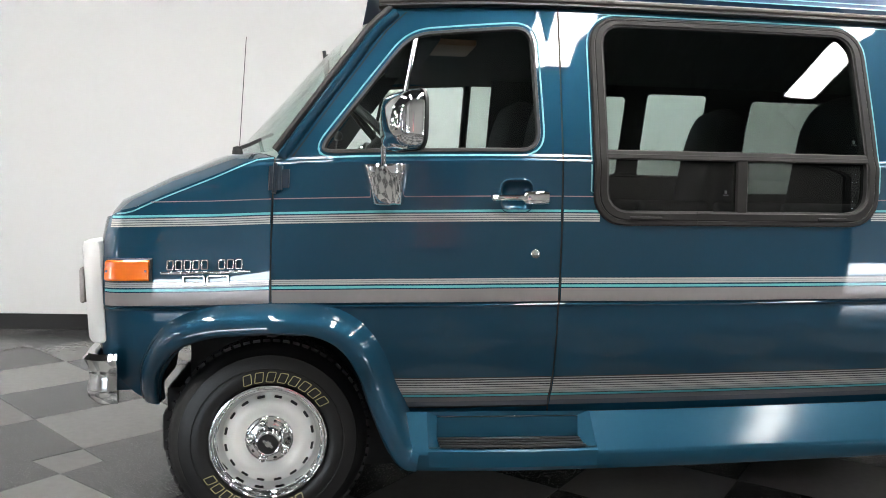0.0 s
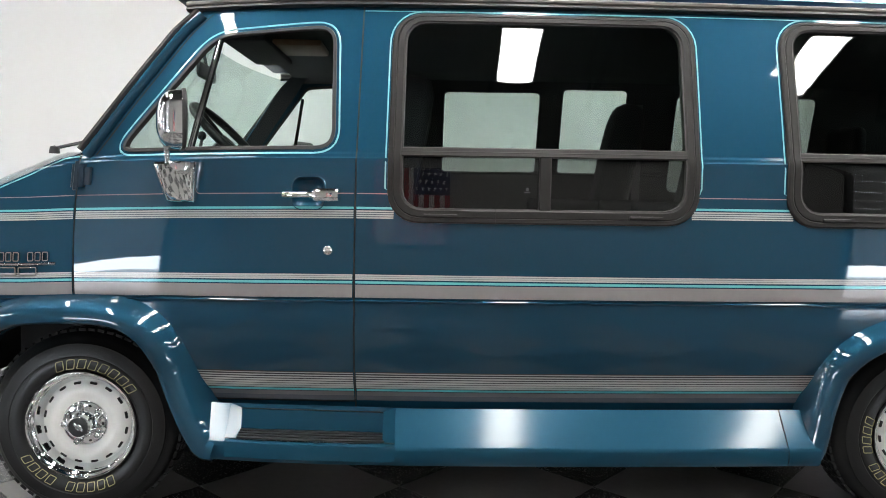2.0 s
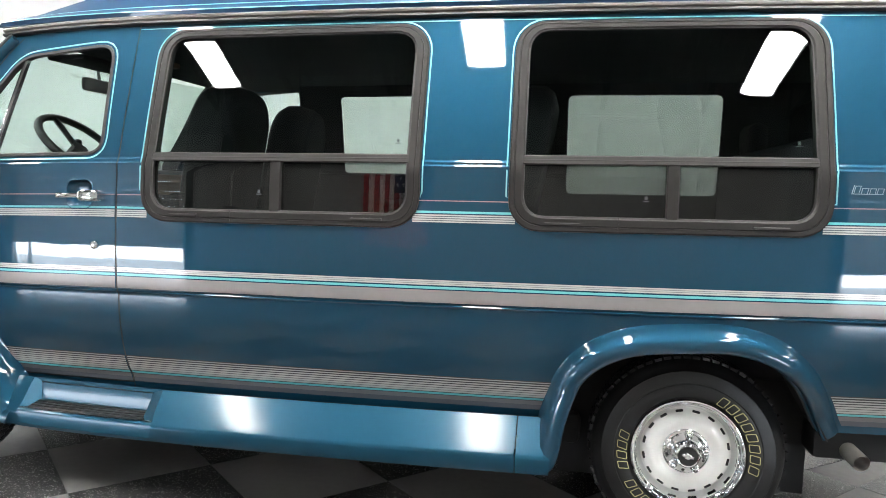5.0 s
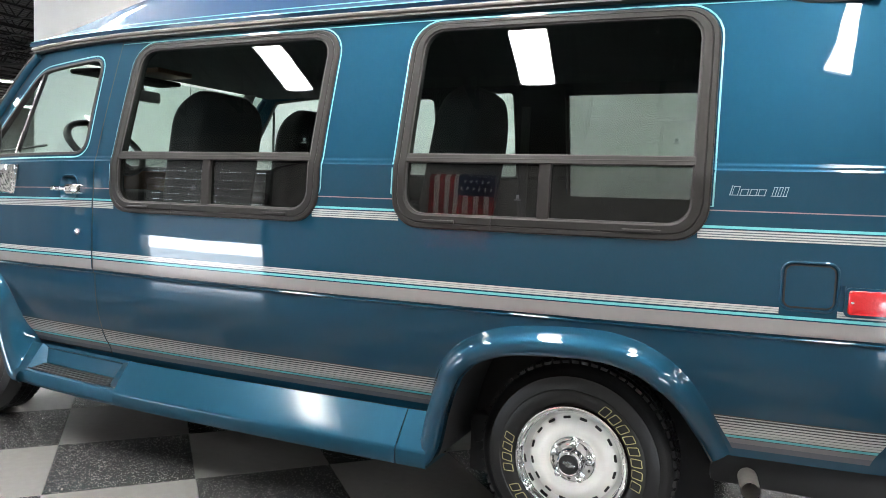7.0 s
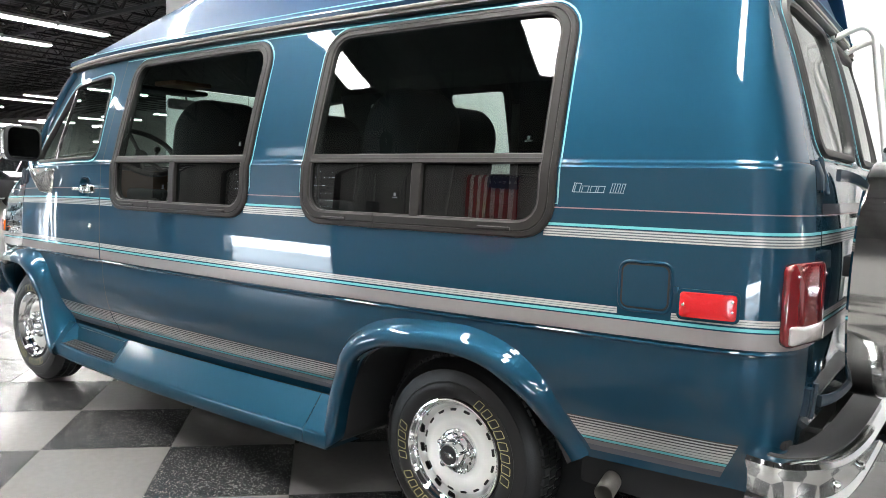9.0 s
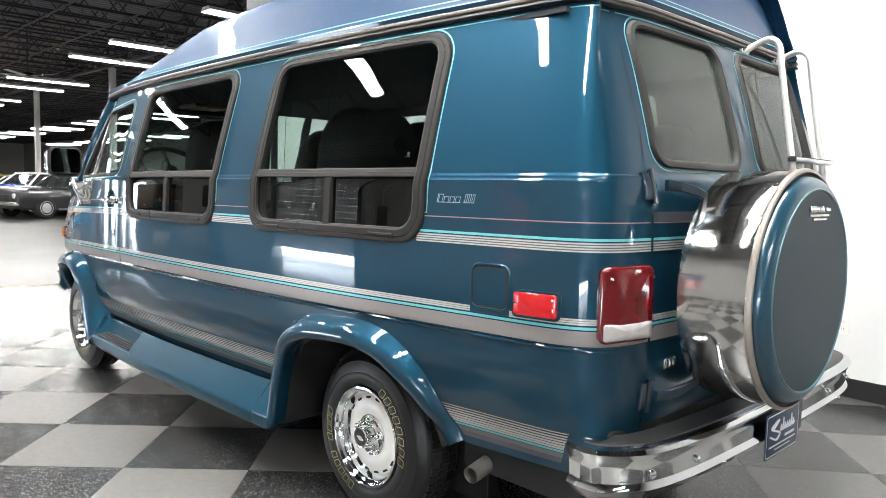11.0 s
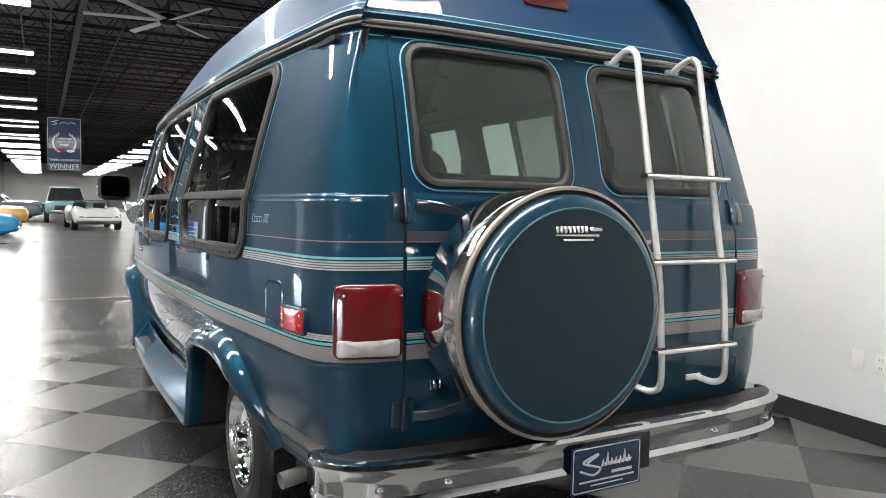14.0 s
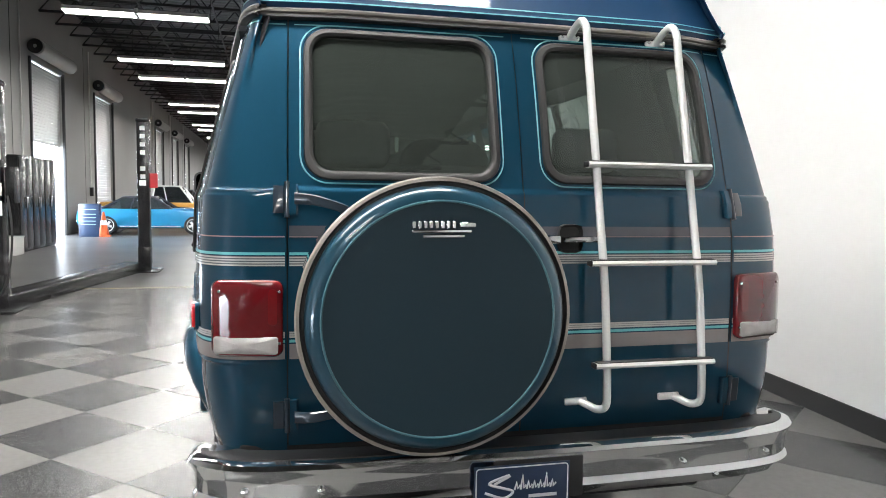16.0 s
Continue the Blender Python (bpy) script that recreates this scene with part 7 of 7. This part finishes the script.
for k, (x, rgb, style) in enumerate([(-23.0, (0.62, 0.63, 0.62), "sedan"), (-26.5, (0.30, 0.02, 0.03), "coupe"), (-30.0, (0.70, 0.70, 0.68), "pickup"), (-33.5, (0.04, 0.12, 0.30), "sedan"), (-37.0, (0.72, 0.72, 0.70), "coupe"), (-40.5, (0.55, 0.50, 0.36), "sedan"), (-44.0, (0.70, 0.71, 0.72), "sedan")]):
    car((x, 12.6), -75, rgb, style, ("pale", "dark red", "white", "navy", "white", "tan", "silver")[k] + " classic car in the second row")
for k, (x, rgb, style) in enumerate([(-36.5, (0.10, 0.11, 0.13), "sedan"), (-40.0, (0.60, 0.05, 0.03), "coupe"), (-44.0, (0.65, 0.66, 0.64), "sedan")]):
    car((x, -3.2), 84, rgb, style, ("charcoal", "red", "white")[k] + " classic car parked along the shutter wall")

# columns
col = thing("column", (-27, 10, 0), "pale grey square steel roof column", "column", "roof columns")
part("shaft", boxed(-27.12, -26.88, 9.88, 10.12, 0.02, HZ - 0.9, 0.01), M["column"], col)
part("base_plate", boxed(-27.25, -26.75, 9.75, 10.25, -0.006, 0.03, 0.004), M["column"], col)
for x in (-38, -49, -60):
    copy_thing(col, pose(x, 10, 0))

# two-post lift
lift = thing("vehicle_lift", (-5.0, -2.4, 0), "black two-post vehicle lift with pale lettering bars", "vehicle lift")
for k, (x, y) in enumerate(((-6.70, -1.74), (-2.62, -2.66))):
    p = part("post", boxed(x - 0.10, x + 0.10, y - 0.095, y + 0.095, 0.0, 2.55, 0.02), M["lift"], lift, "black lift post")
    part("post_plate", boxed(x - 0.3, x + 0.3, y - 0.25, y + 0.25, 0.0, 0.03, 0.006), M["lift"], lift)
    part("carriage", boxed(x - 0.105, x + 0.105, y - 0.100, y + 0.100, 0.12, 0.42, 0.01), M["lift"], lift)
    part("top_cap", boxed(x - 0.11, x + 0.11, y - 0.105, y + 0.105, 2.52, 2.58, 0.015), M["lift"], lift)
    for j in range(7):
        if j == 4:
            continue
        z = 2.42 - 0.135 * j
        part("letter_bar", boxed(x + 0.098, x + 0.104, y - 0.04, y + 0.04, z - 0.036, z + 0.036, 0.004, 1), M["white_paint"], p, "white letter bar")
d_ = Vector((-6.66 + 2.62, -1.90 + 2.72, 0))
yw = math.atan2(d_.y, d_.x)
bm = boxed(-d_.length / 2, d_.length / 2, -0.17, 0.17, 0.0, 0.17, 0.02)
bmesh.ops.transform(bm, matrix=Matrix.Translation((-4.64, -2.31, 0)) @ Matrix.Rotation(yw, 4, "Z"), verts=bm.verts)
part("base_beam", bm, M["lift"], lift, "black floor beam")
part("sign_plate", boxed(-6.76, -6.745, -1.83, -1.53, 1.42, 1.67, 0.004), M["sign_red"], lift, "red warning plate")
part("label_plate", boxed(-6.592, -6.586, -1.80, -1.69, 1.46, 1.55, 0.003), M["white_paint"], lift, "white round label")
part("control_box", boxed(-2.72, -2.52, -2.53, -2.44, 1.22, 1.62, 0.012), M["lift"], lift, "black motor control box")
for z0, z1, m_ in ((1.70, 1.98, "outlet"), (1.30, 1.44, "outlet"), (1.08, 1.24, "outlet"), (2.02, 2.14, "joist")):
    part("label_plate", boxed(-2.509, -2.503, -2.70, -2.56, z0, z1, 0.003), M[m_], lift, "white instruction label")
part("hose", tube_mesh(smooth_pts([(-2.50, -2.50, 1.3), (-2.48, -2.46, 0.9), (-2.47, -2.50, 0.45), (-2.48, -2.60, 0.2), (-2.50, -2.66, 0.35)], 6), 0.012, 8), M["rubber"], lift, "black hydraulic hose")

# black cabinet, cone and sign by the shutter door
cab = thing("tool_cabinet", (-11.05, -5.1, 0), "tall glossy black tool cabinet against the shutter wall", "cabinet", "tool cabinets")
part("body", boxed(-11.49, -10.61, -5.55, -4.84, 0.0, 2.1, 0.02), M["lift"], cab)
for k in range(2):
    dr = part("door", boxed(-11.47 + 0.43 * k, -11.06 + 0.43 * k, -4.842, -4.825, 0.08, 2.05, 0.008), M["lift"], cab)
    part("handle", boxed(-11.12 + 0.09 * k, -11.10 + 0.09 * k, -4.825, -4.80, 0.95, 1.2, 0.004), M["chrome"], dr)
for k in (1, 2):
    copy_thing(cab, pose(-11.05 - 0.9 * k, -5.1, 0))
crate = thing("white_box", (-10.2, -4.9, 0), "small white box standing beside the tool cabinet", "box")
part("body", boxed(-10.45, -9.98, -5.15, -4.72, 0.0, 0.36, 0.012), M["outlet"], crate)
part("lid", boxed(-10.46, -9.97, -5.16, -4.71, 0.36, 0.385, 0.006), M["outlet"], crate)
cone = thing("traffic_cone", (-16.6, -4.42, 0), "orange traffic cone with a white collar", "cone")
part("body", lathe([(0.15, 0.03), (0.03, 0.72), (0.02, 0.73)], 20, "z", (-16.6, -4.42, 0)), M["cone"], cone)
part("collar", lathe([(0.102, 0.34), (0.077, 0.48)], 20, "z", (-16.6, -4.42, 0)), M["flag_white"], cone)
part("base", boxed(-16.78, -16.42, -4.60, -4.24, 0.0, 0.035, 0.008), M["cone"], cone)
sgn = thing("floor_sign", (-16.6, -4.75, 0), "blue A-frame floor sign with pale text bars", "sign")
for sx in (0.0, 0.35):
    part("panel", boxed(-16.75 + sx, -16.72 + sx, -5.05, -4.5, 0.0, 0.95, 0.006), M["plate"], sgn)
part("top_hinge", boxed(-16.75, -16.37, -5.0, -4.55, 0.93, 0.96, 0.006), M["plate"], sgn)
for z in (0.8, 0.66, 0.56, 0.46, 0.36):
    part("text_bar", boxed(-16.372, -16.368, -4.97, -4.58, z - 0.012, z + 0.012), M["emblem"], sgn, smooth=0)

# hanging banner
BX, BY = -21.4, 0.06
ban = thing("banner", (BX, BY, 2.5), "navy award banner hung from the joists with a laurel wreath", "banner")
part("cloth", boxed(BX - 0.006, BX + 0.006, BY - 0.60, BY + 0.60, 2.50, 4.38), M["plate"], ban, smooth=0)
part("border", rows_mesh([[(BX + 0.008, y, z) for y, z in rrect(BY - 0.585, BY + 0.585, 2.52, 4.36, 0.02)], [(BX + 0.008, y, z) for y, z in rrect(BY - 0.57, BY + 0.57, 2.535, 4.345, 0.02)]], closed=True), M["flag_white"], ban)
for s_ in (-1, 1):
    for k in range(9):
        t = radians(-60 + 15 * k)
        y, z = BY + s_ * 0.40 * math.cos(t), 3.47 + 0.36 * math.sin(t)
        bm = boxed(-0.002, 0.002, -0.055, 0.055, -0.02, 0.02)
        bmesh.ops.transform(bm, matrix=Matrix.Translation((BX + 0.009, y, z)) @ Matrix.Rotation(s_ * (t + 0.9), 4, "X"), verts=bm.verts)
        part("laurel_leaf", bm, M["flag_white"], ban, smooth=0)
strokes = [(-0.45, 4.20), (-0.2, 4.27), (-0.38, 4.22), (-0.25, 4.14), (-0.42, 4.10)]
part("script_stroke", tube_mesh([(BX + 0.009, BY + y, z) for y, z in smooth_pts(strokes, 4)], 0.014, 6), M["flag_white"], ban)
part("script_stroke", tube_mesh([(BX + 0.009, BY + y, z) for y, z in smooth_pts([(-0.15, 4.15), (0, 4.22), (0.1, 4.15), (0.25, 4.22), (0.42, 4.16)], 4)], 0.012, 6), M["flag_white"], ban)


def words(text, size, at, parent, m_):
    cu = bpy.data.curves.new("lettering", "FONT")
    cu.body, cu.size, cu.align_x, cu.align_y, cu.extrude = text, size, "CENTER", "CENTER", 0.002
    ob = new("lettering", cu)
    dg = bpy.context.evaluated_depsgraph_get()
    me = bpy.data.meshes.new_from_object(ob.evaluated_get(dg))
    bpy.data.objects.remove(ob)
    me.transform(Matrix.Translation(at) @ Matrix(((0, 0, 1, 0), (1, 0, 0, 0), (0, 1, 0, 0), (0, 0, 0, 1))))
    me.materials.clear()
    me.materials.append(m_)
    o = new("lettering", me)
    o.parent = parent
    o.matrix_parent_inverse = Matrix.Translation(-world_of(parent))
    return o


words("WINNER", 0.27, (BX + 0.012, BY, 2.63), ban, M["flag_white"])
words("CONSUMER", 0.10, (BX + 0.012, BY, 3.62), ban, M["flag_white"])
words("SATISFACTION", 0.085, (BX + 0.012, BY, 3.51), ban, M["flag_white"])
words("AWARD", 0.09, (BX + 0.012, BY, 3.40), ban, M["flag_white"])
part("red_bar", boxed(BX + 0.006, BX + 0.010, BY - 0.36, BY + 0.05, 3.16, 3.24), M["flag_red"], ban, smooth=0)
part("text_bar", boxed(BX + 0.006, BX + 0.010, BY + 0.08, BY + 0.36, 3.16, 3.24), M["flag_white"], ban, smooth=0)
words("TAMPA SHOWROOM", 0.11, (BX + 0.012, BY, 2.86), ban, M["flag_white"])
part("rod", tube_mesh([(BX, BY - 0.63, 4.39), (BX, BY + 0.63, 4.39)], 0.015, 8), M["joist"], ban)
for y in (-0.5, 0.5):
    part("cord", tube_mesh([(BX, BY + y, 4.39), (BX, BY + y, HZ)], 0.006, 5), M["joist"], ban)
ban.location.z -= 0.30
ban.scale = (1.0, 0.853, 0.94)

# ceiling fans
fan = thing("ceiling_fan", (-10.4, 1.8, 5.15), "large grey ceiling fan hung below the joists", "ceiling fan", "ceiling fans")
part("motor", lathe([(0.05, 5.30), (0.17, 5.26), (0.19, 5.15), (0.15, 5.04), (0.001, 5.02)], 24, "z", (-10.4, 1.8, 0)), M["lift"], fan)
part("downrod", tube_mesh([(-10.4, 1.8, 5.28), (-10.4, 1.8, HZ - 0.05)], 0.03, 8), M["joist"], fan)
for k in range(6):
    a = radians(20 + 60 * k)
    bm = boxed(0.15, 1.65, -0.07, 0.07, -0.008, 0.008, 0.004)
    bmesh.ops.transform(bm, matrix=Matrix.Translation((-10.4, 1.8, 5.14)) @ Matrix.Rotation(a, 4, "Z") @ Matrix.Rotation(radians(12), 4, "X"), verts=bm.verts)
    part("blade", bm, M["column"], fan)
copy_thing(fan, pose(-26.0, 6.5, 5.15))

# outlets on the white wall
for x, kind_ in ((3.685, 0), (3.83, 1)):
    y = wall_y(x)
    o = thing("wall_outlet" if kind_ else "blank_plate", (x, y, 0.48), "white duplex outlet plate on the white wall" if kind_ else "blank white cover plate on the white wall", "outlet")
    part("plate", boxed(x - 0.037, x + 0.037, y - 0.007, y + 0.004, 0.42, 0.54, 0.003), M["outlet"], o)
    if kind_:
        for z in (0.455, 0.505):
            sk = part("socket", boxed(x - 0.017, x + 0.017, y - 0.0095, y - 0.006, z - 0.017, z + 0.017, 0.003), M["outlet"], o)
            for dx in (-0.007, 0.007):
                part("slot", boxed(x + dx - 0.0012, x + dx + 0.0012, y - 0.0102, y - 0.0092, z - 0.004, z + 0.008), M["base"], sk, smooth=0)
